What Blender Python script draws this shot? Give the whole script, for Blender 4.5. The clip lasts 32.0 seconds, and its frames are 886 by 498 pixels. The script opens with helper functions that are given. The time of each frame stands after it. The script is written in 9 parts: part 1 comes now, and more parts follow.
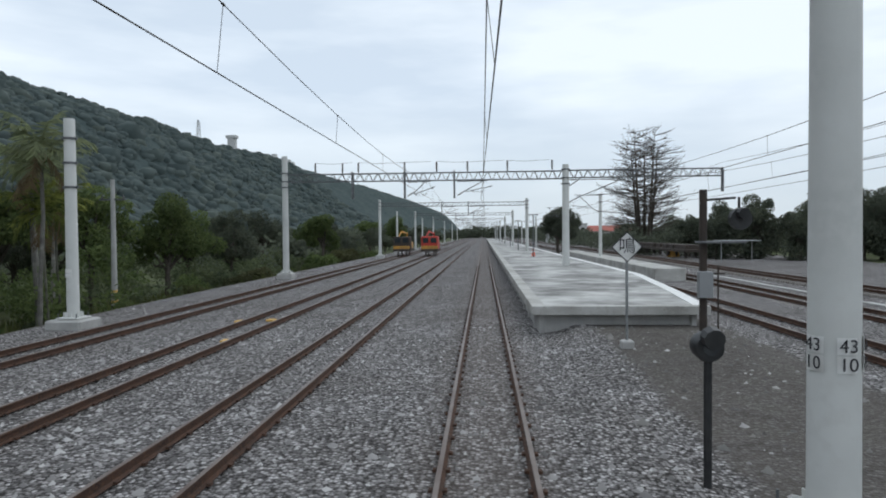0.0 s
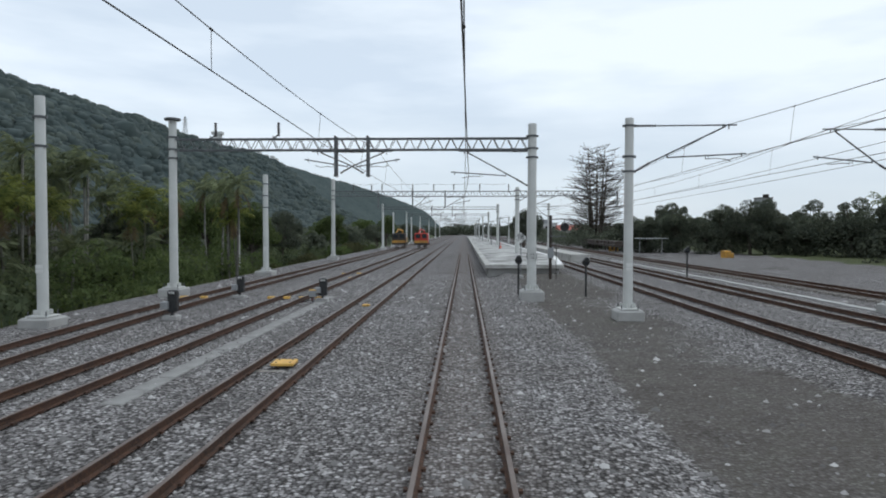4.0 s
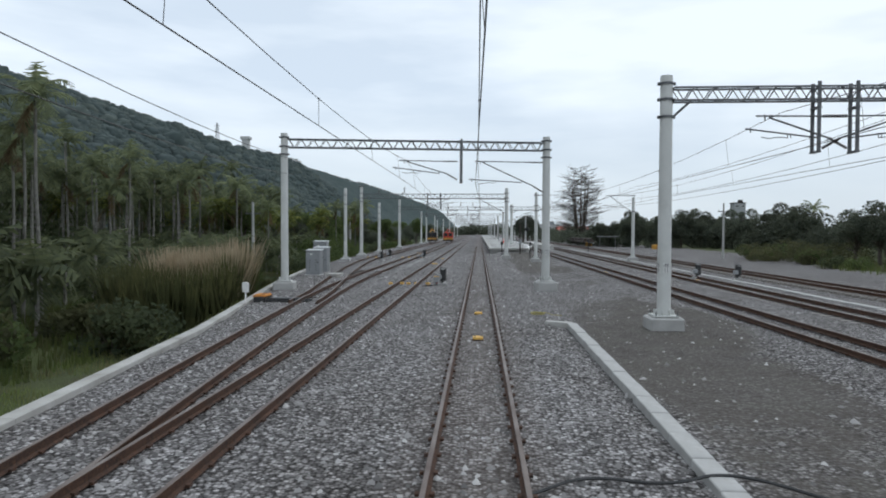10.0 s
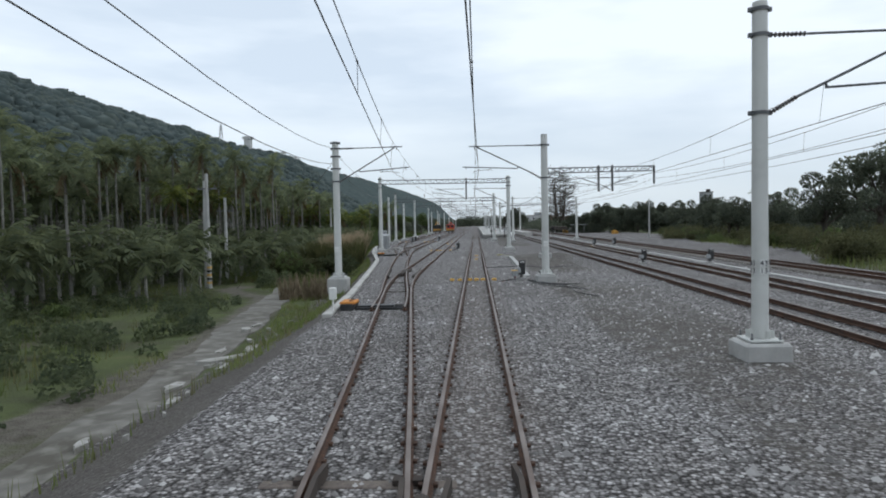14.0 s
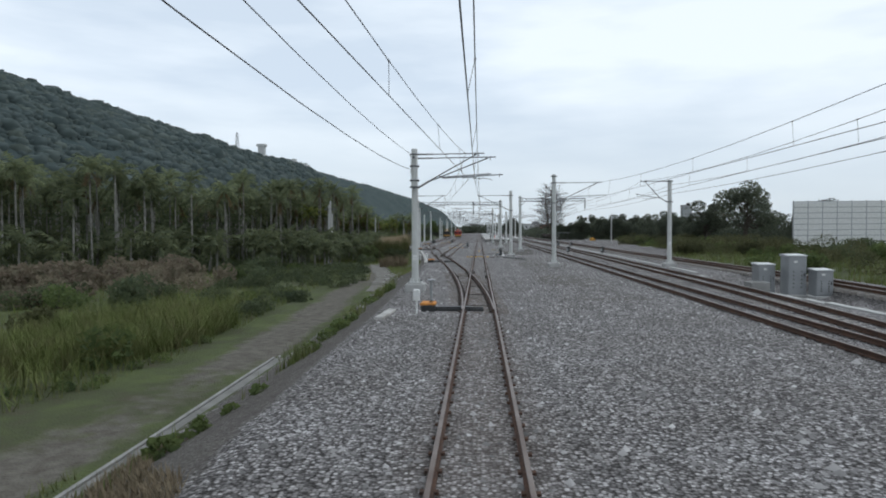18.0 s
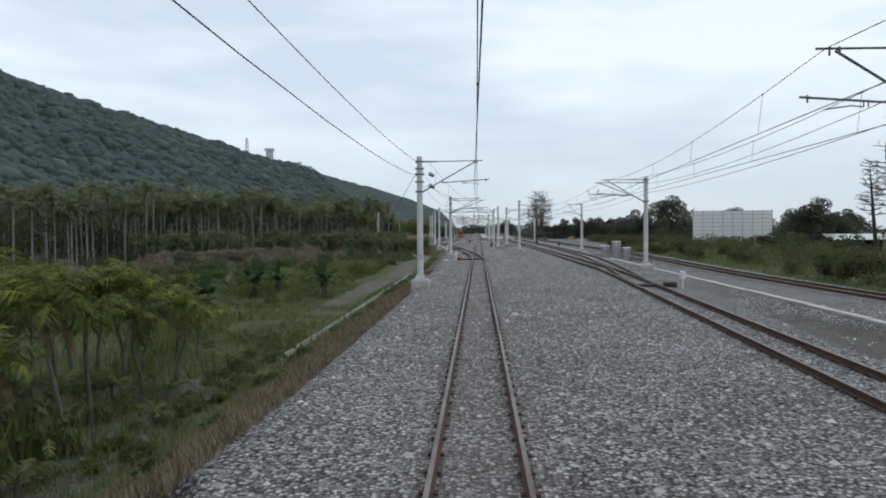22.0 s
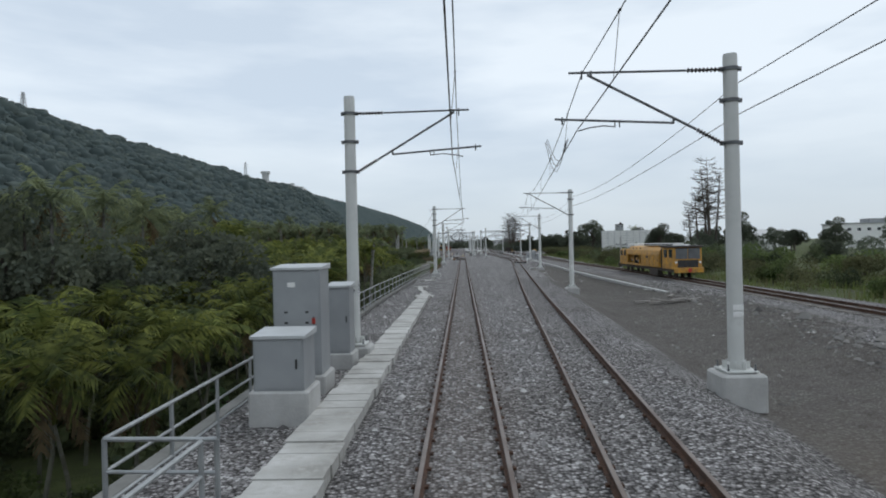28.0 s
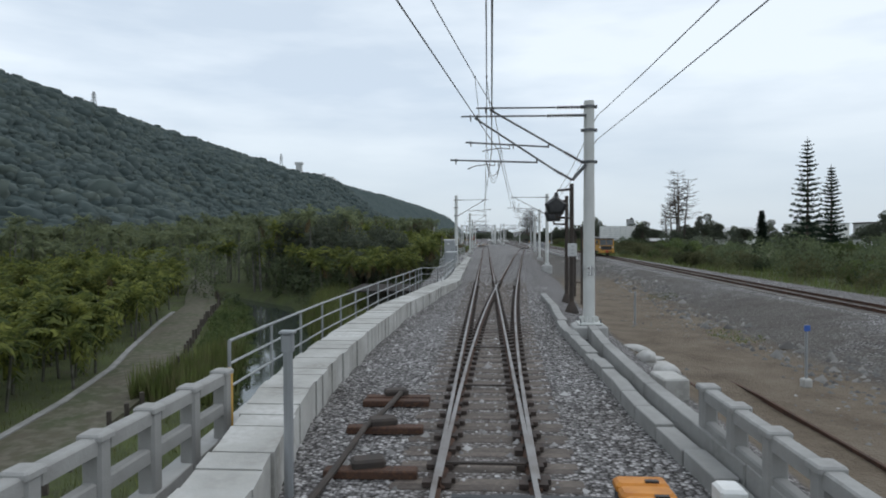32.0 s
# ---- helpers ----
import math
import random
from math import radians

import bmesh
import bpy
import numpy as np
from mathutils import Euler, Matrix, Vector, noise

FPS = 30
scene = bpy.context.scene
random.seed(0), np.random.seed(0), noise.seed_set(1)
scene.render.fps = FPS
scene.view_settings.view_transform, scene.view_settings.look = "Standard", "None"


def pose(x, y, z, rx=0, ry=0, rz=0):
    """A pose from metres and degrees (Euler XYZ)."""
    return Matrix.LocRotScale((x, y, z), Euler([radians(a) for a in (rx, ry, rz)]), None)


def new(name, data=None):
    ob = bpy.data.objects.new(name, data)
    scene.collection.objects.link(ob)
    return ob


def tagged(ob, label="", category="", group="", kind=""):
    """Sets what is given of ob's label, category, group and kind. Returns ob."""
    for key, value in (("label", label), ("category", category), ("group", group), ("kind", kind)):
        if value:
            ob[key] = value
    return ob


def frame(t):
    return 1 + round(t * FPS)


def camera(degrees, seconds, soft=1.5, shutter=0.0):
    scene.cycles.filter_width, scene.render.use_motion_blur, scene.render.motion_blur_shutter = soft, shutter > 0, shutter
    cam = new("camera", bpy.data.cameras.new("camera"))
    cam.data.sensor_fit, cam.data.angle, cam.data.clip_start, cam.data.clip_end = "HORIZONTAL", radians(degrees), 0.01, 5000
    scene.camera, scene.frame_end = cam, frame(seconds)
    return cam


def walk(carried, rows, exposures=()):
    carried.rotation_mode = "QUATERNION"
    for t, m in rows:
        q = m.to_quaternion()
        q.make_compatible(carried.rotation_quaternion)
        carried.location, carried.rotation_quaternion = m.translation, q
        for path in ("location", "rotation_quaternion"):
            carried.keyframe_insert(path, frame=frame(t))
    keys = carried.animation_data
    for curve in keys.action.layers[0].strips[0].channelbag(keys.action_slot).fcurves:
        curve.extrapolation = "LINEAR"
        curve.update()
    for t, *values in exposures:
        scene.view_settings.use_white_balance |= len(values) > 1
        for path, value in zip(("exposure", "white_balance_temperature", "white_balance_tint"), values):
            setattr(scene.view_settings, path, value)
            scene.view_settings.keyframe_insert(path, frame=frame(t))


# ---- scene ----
cam = camera(70.0, 32.0, soft=1.9)
PATH = [
    (0, -0.021, 0.338, 2.928, 3.701, -1.274, -0.501),
    (0.5, 0.005, -2.397, 2.948, 4.104, -0.767, -0.698),
    (1, -0.009, -5.151, 2.958, 4.003, -0.443, -0.681),
    (1.5, 0.009, -7.915, 2.947, 4.260, -0.427, -0.606),
    (2, 0.005, -10.706, 2.942, 3.828, -0.849, -0.375),
    (2.5, 0.011, -13.555, 2.961, 3.222, -1.245, -0.021),
    (3, 0.009, -16.512, 2.944, 2.616, -1.707, 0.052),
    (3.5, 0.008, -19.528, 2.949, 2.100, -1.723, 0.099),
    (4, 0.010, -22.564, 2.944, 1.932, -1.544, 0.077),
    (4.5, 0.010, -25.618, 2.944, 1.961, -1.277, 0.036),
    (5, 0.010, -28.711, 2.944, 2.034, -1.028, 0.022),
    (5.5, 0.001, -31.877, 2.931, 2.000, -0.903, 0.083),
    (6, 0.020, -35.156, 2.931, 1.707, -1.010, 0.265),
    (6.5, -0.007, -38.584, 2.976, 1.647, -1.521, 0.310),
    (7, -0.008, -42.142, 2.950, 1.609, -1.887, -0.112),
    (7.5, 0.012, -45.815, 2.967, 1.479, -2.245, -0.200),
    (8, 0.010, -49.565, 2.952, 2.226, -2.344, -0.160),
    (8.5, -0.002, -53.368, 2.955, 2.340, -2.289, 0.146),
    (9, 0.009, -57.223, 2.970, 2.740, -2.186, 0.347),
    (9.5, 0.013, -61.161, 2.945, 3.116, -1.755, 0.330),
    (10, 0.024, -65.146, 2.917, 3.286, -1.563, 0.191),
    (10.5, 0.025, -69.150, 2.933, 3.018, -1.600, 0.179),
    (11, 0.013, -73.193, 2.936, 2.801, -1.543, 0.065),
    (11.5, 0.005, -77.331, 2.955, 2.769, -1.424, -0.115),
    (12, 0.041, -81.583, 2.939, 2.646, -1.336, 0.091),
    (12.5, 0.001, -85.915, 2.934, 3.591, -1.194, 0.186),
    (13, -0.021, -90.301, 2.937, 3.606, -1.601, -0.107),
    (13.5, 0.014, -94.750, 2.936, 2.284, -1.973, -0.552),
    (14, 0.015, -99.272, 2.914, 3.009, -2.262, -1.177),
    (14.5, 0.007, -103.858, 2.927, 3.370, -2.054, -1.378),
    (15, 0.010, -108.464, 2.944, 3.412, -2.065, -1.538),
    (15.5, 0.010, -113.067, 2.944, 3.254, -2.188, -1.622),
    (16, 0.010, -117.657, 2.944, 3.017, -2.315, -1.595),
    (16.5, 0.005, -122.249, 2.951, 2.820, -2.336, -1.421),
    (17, 0.019, -126.883, 2.955, 2.781, -2.144, -1.067),
    (17.5, 0.017, -131.635, 2.957, 2.897, -1.918, -0.977),
    (18, 0.003, -136.520, 2.939, 3.281, -1.660, -0.338),
    (18.5, 0.009, -141.496, 2.942, 3.006, -1.524, 0.008),
    (19, 0.013, -146.552, 2.933, 2.963, -1.568, 0.024),
    (19.5, -0.002, -151.673, 2.949, 2.943, -1.400, 0.219),
    (20, 0.026, -156.846, 2.941, 2.681, -1.208, 0.087),
    (20.5, 0.015, -162.047, 2.927, 2.691, -1.011, -0.303),
    (21, 0.004, -167.311, 2.936, 2.899, -0.976, -0.625),
    (21.5, 0.017, -172.654, 2.953, 3.128, -1.425, -0.617),
    (22, 0.006, -178.056, 2.938, 3.205, -1.594, -0.413),
    (22.5, -0.004, -183.490, 2.944, 3.080, -1.076, -0.051),
    (23, 0.029, -188.940, 2.945, 3.008, -0.432, -0.178),
    (23.5, 0.021, -194.486, 2.945, 2.986, -0.111, -0.360),
    (24, 0.009, -200.173, 2.944, 2.551, 0.204, -0.312),
    (24.5, 0.008, -205.997, 2.941, 2.537, 0.318, -0.308),
    (25, 0.015, -211.900, 2.957, 2.459, 0.388, -0.258),
    (25.5, 0.010, -217.839, 2.943, 2.427, 0.608, -0.534),
    (26, 0.010, -223.794, 2.944, 2.320, 0.656, -0.866),
    (26.5, 0.010, -229.757, 2.944, 2.169, 0.564, -1.181),
    (27, 0.010, -235.732, 2.944, 2.008, 0.364, -1.407),
    (27.5, 0.034, -241.718, 2.997, 1.870, 0.087, -1.468),
    (28, 0.027, -247.710, 2.982, 1.787, -0.236, -1.293),
    (28.5, 0.006, -253.684, 2.961, 1.774, -0.024, -1.111),
    (29, -0.001, -259.628, 2.937, 2.520, 0.419, -1.245),
    (29.5, 0.004, -265.544, 2.934, 2.448, -0.250, -0.954),
    (30, -0.013, -271.440, 2.935, 2.148, -0.424, -0.897),
    (30.5, 0.007, -277.341, 2.956, 2.520, -0.602, -1.027),
    (31, 0.038, -283.265, 2.916, 3.444, -0.299, -0.570),
    (31.5, 0.016, -289.233, 2.918, 3.698, -0.551, -0.574),
    (32, 0.019, -295.241, 2.916, 3.871, -1.097, -0.264),
]
walk(cam, [(t, Matrix.Translation((x, y, z)) @ Euler((radians(90 + p), 0, radians(w))).to_matrix().to_4x4() @ pose(0, 0, 0, 0, 0, r))
           for t, x, y, z, w, p, r in PATH],
     exposures=[(0.0, 0.02), (8.0, 0.04), (16.0, 0.06), (19.0, 0.0), (23.0, 0.0), (25.0, -0.1), (28.0, -0.1), (30.0, -0.03), (32.0, -0.03)])

# ---------------- light: overcast day ----------------
world = bpy.data.worlds.new("overcast")
scene.world = world
world.use_nodes = True
wn, wl = world.node_tree.nodes, world.node_tree.links
wn.clear()
w_out = wn.new("ShaderNodeOutputWorld")
w_bg = wn.new("ShaderNodeBackground")
sky = wn.new("ShaderNodeTexSky")
sky.sky_type = "NISHITA"
sky.sun_disc = False
sky.sun_elevation, sky.sun_rotation = radians(50), radians(140)
w_co = wn.new("ShaderNodeTexCoord")
w_sep = wn.new("ShaderNodeSeparateXYZ")
w_map = wn.new("ShaderNodeMapping")
w_map.inputs["Scale"].default_value = (1.1, 1.1, 5.0)
w_map.inputs["Location"].default_value = (0.3, 0.2, 0.1)
w_noise = wn.new("ShaderNodeTexNoise")
w_noise.inputs["Scale"].default_value = 2.1
w_noise.inputs["Detail"].default_value = 5
w_noise.inputs["Roughness"].default_value = 0.5
w_ramp = wn.new("ShaderNodeValToRGB")
w_ramp.color_ramp.elements[0].position, w_ramp.color_ramp.elements[0].color = 0.36, (0.63, 0.73, 0.845, 1)
w_ramp.color_ramp.elements[1].position, w_ramp.color_ramp.elements[1].color = 0.60, (0.865, 0.95, 1.03, 1)
w_hor = wn.new("ShaderNodeMapRange")
w_hor.inputs["From Min"].default_value, w_hor.inputs["From Max"].default_value = 0.0, 0.22
w_hmix = wn.new("ShaderNodeMix")
w_hmix.data_type = "RGBA"
w_hmix.inputs["A"].default_value = (0.60, 0.68, 0.755, 1)
w_mix = wn.new("ShaderNodeMix")
w_mix.data_type = "RGBA"
w_mix.inputs["Factor"].default_value = 0.012
wl.new(w_co.outputs["Generated"], w_map.inputs["Vector"])
wl.new(w_map.outputs["Vector"], w_noise.inputs["Vector"])
wl.new(w_co.outputs["Generated"], w_sep.inputs["Vector"])
wl.new(w_sep.outputs["Z"], w_hor.inputs["Value"])
wl.new(w_noise.outputs["Fac"], w_ramp.inputs["Fac"])
wl.new(w_hor.outputs["Result"], w_hmix.inputs["Factor"])
wl.new(w_ramp.outputs["Color"], w_hmix.inputs["B"])
wl.new(w_hmix.outputs["Result"], w_mix.inputs["A"])
wl.new(sky.outputs["Color"], w_mix.inputs["B"])
wl.new(w_mix.outputs["Result"], w_bg.inputs["Color"])
w_bg.inputs["Strength"].default_value = 1.0
wl.new(w_bg.outputs["Background"], w_out.inputs["Surface"])
sun_data = bpy.data.lights.new("sun", "SUN")
sun_data.energy, sun_data.angle, sun_data.color = 0.6, radians(40), (0.98, 0.98, 0.97)
sun = new("sun", sun_data)
sun.matrix_world = pose(0, 0, 40, 40, 0, 140)


# ---------------- helpers ----------------
class Geo:
    """Collects vertices and faces for one mesh."""

    def __init__(self):
        self.v, self.f, self.m = [], [], []

    def add(self, verts, faces, mi=0):
        n = len(self.v)
        self.v += [tuple(q) for q in verts]
        self.f += [tuple(i + n for i in f) for f in faces]
        self.m += [mi] * len(faces)

    def box(self, c, s, mi=0, rot=0.0, bev=0.0):
        cx, cy, cz = c
        hx, hy, hz = s[0] / 2, s[1] / 2, s[2] / 2
        ca, sa = math.cos(rot), math.sin(rot)
        b = min(bev, hx * 0.8, hy * 0.8, hz * 0.8)
        pts = []
        if b <= 0:
            ring = [(-hx, -hy), (hx, -hy), (hx, hy), (-hx, hy)]
            lev = [(-hz, ring), (hz, ring)]
        else:
            def oct_(k):
                return [(-hx + k, -hy), (hx - k, -hy), (hx, -hy + k), (hx, hy - k), (hx - k, hy), (-hx + k, hy), (-hx, hy - k), (-hx, -hy + k)]
            full = oct_(b)
            small = [(x * (hx - b) / hx, y * (hy - b) / hy) for x, y in full]
            lev = [(-hz, full), (hz - b, full), (hz, small)]
        n = len(lev[0][1])
        for z, ring in lev:
            pts += [(cx + x * ca - y * sa, cy + x * sa + y * ca, cz + z) for x, y in ring]
        fs = [tuple(range(n))[::-1]]
        for k in range(len(lev) - 1):
            fs += [(k * n + i, k * n + (i + 1) % n, (k + 1) * n + (i + 1) % n, (k + 1) * n + i) for i in range(n)]
        fs.append(tuple((len(lev) - 1) * n + i for i in range(n)))
        self.add(pts, fs, mi)

    def tube(self, pts, r, n=6, mi=0, cap=True, up=Vector((0.13, 0.21, 0.97))):
        pts = [Vector(p) for p in pts]
        rs = r if isinstance(r, (list, tuple)) else [r] * len(pts)
        vs = []
        for i, p in enumerate(pts):
            d = (pts[min(i + 1, len(pts) - 1)] - pts[max(i - 1, 0)])
            d = d.normalized() if d.length else Vector((0, 0, 1))
            u = up if abs(d.dot(up)) < 0.95 else Vector((1, 0.1, 0))
            a = d.cross(u).normalized()
            b = d.cross(a)
            vs += [p + (a * math.cos(2 * math.pi * k / n) + b * math.sin(2 * math.pi * k / n)) * rs[i] for k in range(n)]
        fs = []
        for i in range(len(pts) - 1):
            fs += [(i * n + k, i * n + (k + 1) % n, (i + 1) * n + (k + 1) % n, (i + 1) * n + k) for k in range(n)]
        if cap:
            fs += [tuple(range(n))[::-1], tuple((len(pts) - 1) * n + k for k in range(n))]
        self.add(vs, fs, mi)

    def sweep(self, prof, path, mi=0, tops=(), top_mi=1, closed=True):
        """A profile of (across, up) along a path of (x, y, z)."""
        path = [Vector(p) for p in path]
        n, vs, fs, ms = len(prof), [], [], []
        for i, p in enumerate(path):
            d = path[min(i + 1, len(path) - 1)] - path[max(i - 1, 0)]
            d.z = 0
            d.normalize()
            a = Vector((d.y, -d.x, 0))
            vs += [(p.x + a.x * u, p.y + a.y * u, p.z + h) for u, h in prof]
        base = len(self.v)
        self.v += vs
        span = n if closed else n - 1
        for i in range(len(path) - 1):
            for k in range(span):
                self.f.append(tuple(base + q for q in (i * n + k, i * n + (k + 1) % n, (i + 1) * n + (k + 1) % n, (i + 1) * n + k)))
                self.m.append(top_mi if k in tops else mi)
        if closed:
            self.f += [tuple(base + k for k in range(n)), tuple(base + (len(path) - 1) * n + k for k in range(n))[::-1]]
            self.m += [mi, mi]

    def mesh(self, name, mats, smooth=False):
        me = bpy.data.meshes.new(name)
        me.from_pydata(self.v, [], self.f)
        for m in (mats if isinstance(mats, (list, tuple)) else [mats]):
            me.materials.append(m)
        me.polygons.foreach_set("material_index", self.m)
        if smooth:
            me.polygons.foreach_set("use_smooth", [True] * len(self.f))
            me.set_sharp_from_angle(angle=radians(40))
        me.update()
        return me


def part(name, geo, mats, parent, label="", smooth=False, kind=""):
    ob = new(name, geo if isinstance(geo, bpy.types.Mesh) else geo.mesh(name, mats, smooth))
    ob.parent = parent
    return tagged(ob, label, kind=kind)


def thing(name, label, category, at=(0, 0, 0), group="", rz=0.0, kind=""):
    ob = tagged(new(name), label, category, group, kind)
    ob.empty_display_size = 0.2
    ob.matrix_basis = pose(*at, 0, 0, rz)
    return ob


def solo(name, geo, mats, label, category, group="", kind="", smooth=False, at=(0, 0, 0), rz=0.0):
    ob = tagged(new(name, geo.mesh(name, mats, smooth)), label, category, group, kind)
    ob.matrix_basis = pose(*at, 0, 0, rz)
    return ob


def lerp_list(rows, y):
    """Smooth value of a table of (y, value), y falling or rising."""
    ys, xs = zip(*sorted(rows))
    return float(np.interp(y, ys, xs))


def smooth_list(rows, y, span=5.0):
    return sum(lerp_list(rows, y + k * span / 2) for k in (-2, -1, 0, 1, 2)) / 5


# ---------------- materials ----------------
def mat(name, col, rough=0.8, metal=0.0, col2=None, scale=3.0, bump=0.0, bscale=None, fine=None, fscale=60.0, detail=6, spread=(0.35, 0.65), coords="Object", obj_var=0.0, spec=0.4):
    m = bpy.data.materials.new(name)
    m.use_nodes = True
    nt = m.node_tree
    bsdf = nt.nodes["Principled BSDF"]
    bsdf.inputs["Roughness"].default_value, bsdf.inputs["Metallic"].default_value = rough, metal
    bsdf.inputs["Specular IOR Level"].default_value = spec
    co = nt.nodes.new("ShaderNodeTexCoord")
    out = None
    rgb = nt.nodes.new("ShaderNodeRGB")
    rgb.outputs[0].default_value = (*col, 1)
    out = rgb.outputs[0]

    def noise_mix(prev, colour, sc, lo, hi):
        no = nt.nodes.new("ShaderNodeTexNoise")
        no.inputs["Scale"].default_value, no.inputs["Detail"].default_value = sc, detail
        nt.links.new(co.outputs[coords], no.inputs["Vector"])
        mr = nt.nodes.new("ShaderNodeMapRange")
        mr.inputs["From Min"].default_value, mr.inputs["From Max"].default_value = lo, hi
        nt.links.new(no.outputs["Fac"], mr.inputs["Value"])
        mx = nt.nodes.new("ShaderNodeMix")
        mx.data_type = "RGBA"
        nt.links.new(mr.outputs["Result"], mx.inputs["Factor"])
        nt.links.new(prev, mx.inputs["A"])
        mx.inputs["B"].default_value = (*colour, 1)
        return mx.outputs["Result"]

    if col2:
        out = noise_mix(out, col2, scale, *spread)
    if fine:
        out = noise_mix(out, fine, fscale, 0.45, 0.7)
    if obj_var:
        inf = nt.nodes.new("ShaderNodeObjectInfo")
        mr = nt.nodes.new("ShaderNodeMapRange")
        mr.inputs["To Min"].default_value, mr.inputs["To Max"].default_value = 1 - obj_var, 1 + obj_var
        nt.links.new(inf.outputs["Random"], mr.inputs["Value"])
        hs = nt.nodes.new("ShaderNodeHueSaturation")
        nt.links.new(mr.outputs["Result"], hs.inputs["Value"])
        nt.links.new(out, hs.inputs["Color"])
        out = hs.outputs["Color"]
    nt.links.new(out, bsdf.inputs["Base Color"])
    if bump:
        no = nt.nodes.new("ShaderNodeTexNoise")
        no.inputs["Scale"].default_value, no.inputs["Detail"].default_value = bscale or scale * 6, 5
        nt.links.new(co.outputs[coords], no.inputs["Vector"])
        bp = nt.nodes.new("ShaderNodeBump")
        bp.inputs["Strength"].default_value, bp.inputs["Distance"].default_value = bump, 0.02
        nt.links.new(no.outputs["Fac"], bp.inputs["Height"])
        nt.links.new(bp.outputs["Normal"], bsdf.inputs["Normal"])
    return m


M_rust = mat("rail_rust", (0.085, 0.045, 0.03), 0.85, 0.15, (0.05, 0.032, 0.025), 2.0, 0.3, 40, (0.12, 0.06, 0.035), 25)
M_railtop = mat("rail_top", (0.20, 0.165, 0.145), 0.45, 0.6, (0.11, 0.075, 0.06), 1.2)
M_railshine = mat("rail_top_bright", (0.27, 0.255, 0.245), 0.42, 0.7, (0.15, 0.125, 0.11), 1.5)
M_conc = mat("concrete", (0.46, 0.455, 0.44), 0.85, 0, (0.34, 0.335, 0.32), 1.6, 0.25, 30, (0.40, 0.39, 0.37), 12)
M_conc_light = mat("concrete_light", (0.51, 0.50, 0.475), 0.85, 0, (0.29, 0.28, 0.255), 0.9, 0.35, 30, (0.40, 0.385, 0.355), 9, detail=11)
M_conc_old = mat("weathered_concrete", (0.22, 0.215, 0.20), 0.9, 0, (0.13, 0.128, 0.115), 1.2, 0.3, 30, (0.18, 0.175, 0.16), 7, detail=9)
M_conc_mid = mat("dusty_concrete", (0.30, 0.295, 0.28), 0.9, 0, (0.19, 0.186, 0.175), 1.6, 0.3, 30, (0.25, 0.245, 0.235), 7, detail=9)
M_conc_bridge = mat("bridge_concrete", (0.335, 0.33, 0.315), 0.9, 0, (0.215, 0.21, 0.198), 1.3, 0.3, 30, (0.28, 0.272, 0.258), 8, detail=10)
M_plate = mat("tie_plate", (0.05, 0.04, 0.035), 0.8, 0.2, (0.08, 0.06, 0.05), 5)
M_sleeper = mat("sleeper_concrete", (0.315, 0.300, 0.280), 0.9, 0, (0.21, 0.19, 0.172), 2.5, 0.4, 40, (0.27, 0.24, 0.21), 14, obj_var=0.2)
M_timber = mat("turnout_timber", (0.135, 0.112, 0.096), 0.9, 0, (0.08, 0.064, 0.055), 2.5, 0.4, 30, (0.15, 0.125, 0.105), 14, obj_var=0.25)
M_pole = mat("spun_concrete", (0.62, 0.625, 0.60), 0.75, 0, (0.53, 0.535, 0.51), 0.9, 0.08, 60, (0.58, 0.58, 0.555), 8, obj_var=0.06)
M_steel = mat("galvanised_dark", (0.17, 0.175, 0.18), 0.6, 0.5, (0.11, 0.115, 0.12), 4.0, 0.1, 60)
M_galv = mat("galvanised", (0.36, 0.37, 0.37), 0.5, 0.6, (0.27, 0.28, 0.28), 4.0)
M_wire = mat("copper_wire", (0.07, 0.065, 0.06), 0.6, 0.3)
M_insul = mat("insulator_brown", (0.06, 0.055, 0.055), 0.35, 0, (0.09, 0.08, 0.08), 6)
M_black = mat("black_paint", (0.02, 0.021, 0.022), 0.5, 0, (0.04, 0.04, 0.04), 5, 0.1)
M_white = mat("white_paint", (0.78, 0.78, 0.76), 0.6, 0, (0.66, 0.65, 0.62), 4)
M_blackprint = mat("black_print", (0.025, 0.025, 0.03), 0.6)
M_yellow = mat("yellow_plastic", (0.74, 0.46, 0.12), 0.65, 0, (0.60, 0.34, 0.09), 6, 0.1, 40)
M_orange = mat("orange_cover", (0.62, 0.25, 0.04), 0.6, 0, (0.46, 0.17, 0.03), 4, 0.15, 30)
M_cab = mat("cabinet_grey", (0.33, 0.34, 0.345), 0.45, 0.3, (0.28, 0.29, 0.295), 1.5)
M_cabtop = mat("cabinet_top", (0.52, 0.53, 0.53), 0.5, 0.3, (0.44, 0.45, 0.45), 2)
M_red = mat("red_paint", (0.52, 0.05, 0.03), 0.55, 0, (0.36, 0.04, 0.03), 3)
M_locoyel = mat("machine_yellow", (0.62, 0.31, 0.035), 0.55, 0, (0.42, 0.22, 0.045), 0.8, 0.1, 10, (0.30, 0.17, 0.06), 3.0, detail=9)
M_dirty = mat("dirty_brown_metal", (0.072, 0.055, 0.045), 0.8, 0.2, (0.05, 0.042, 0.037), 3)
M_glass = mat("dark_glass", (0.03, 0.035, 0.04), 0.08, 0, spec=0.6)
M_screen = mat("dusty_screen", (0.13, 0.135, 0.14), 0.3, 0, (0.09, 0.095, 0.10), 2.0, spec=0.5)
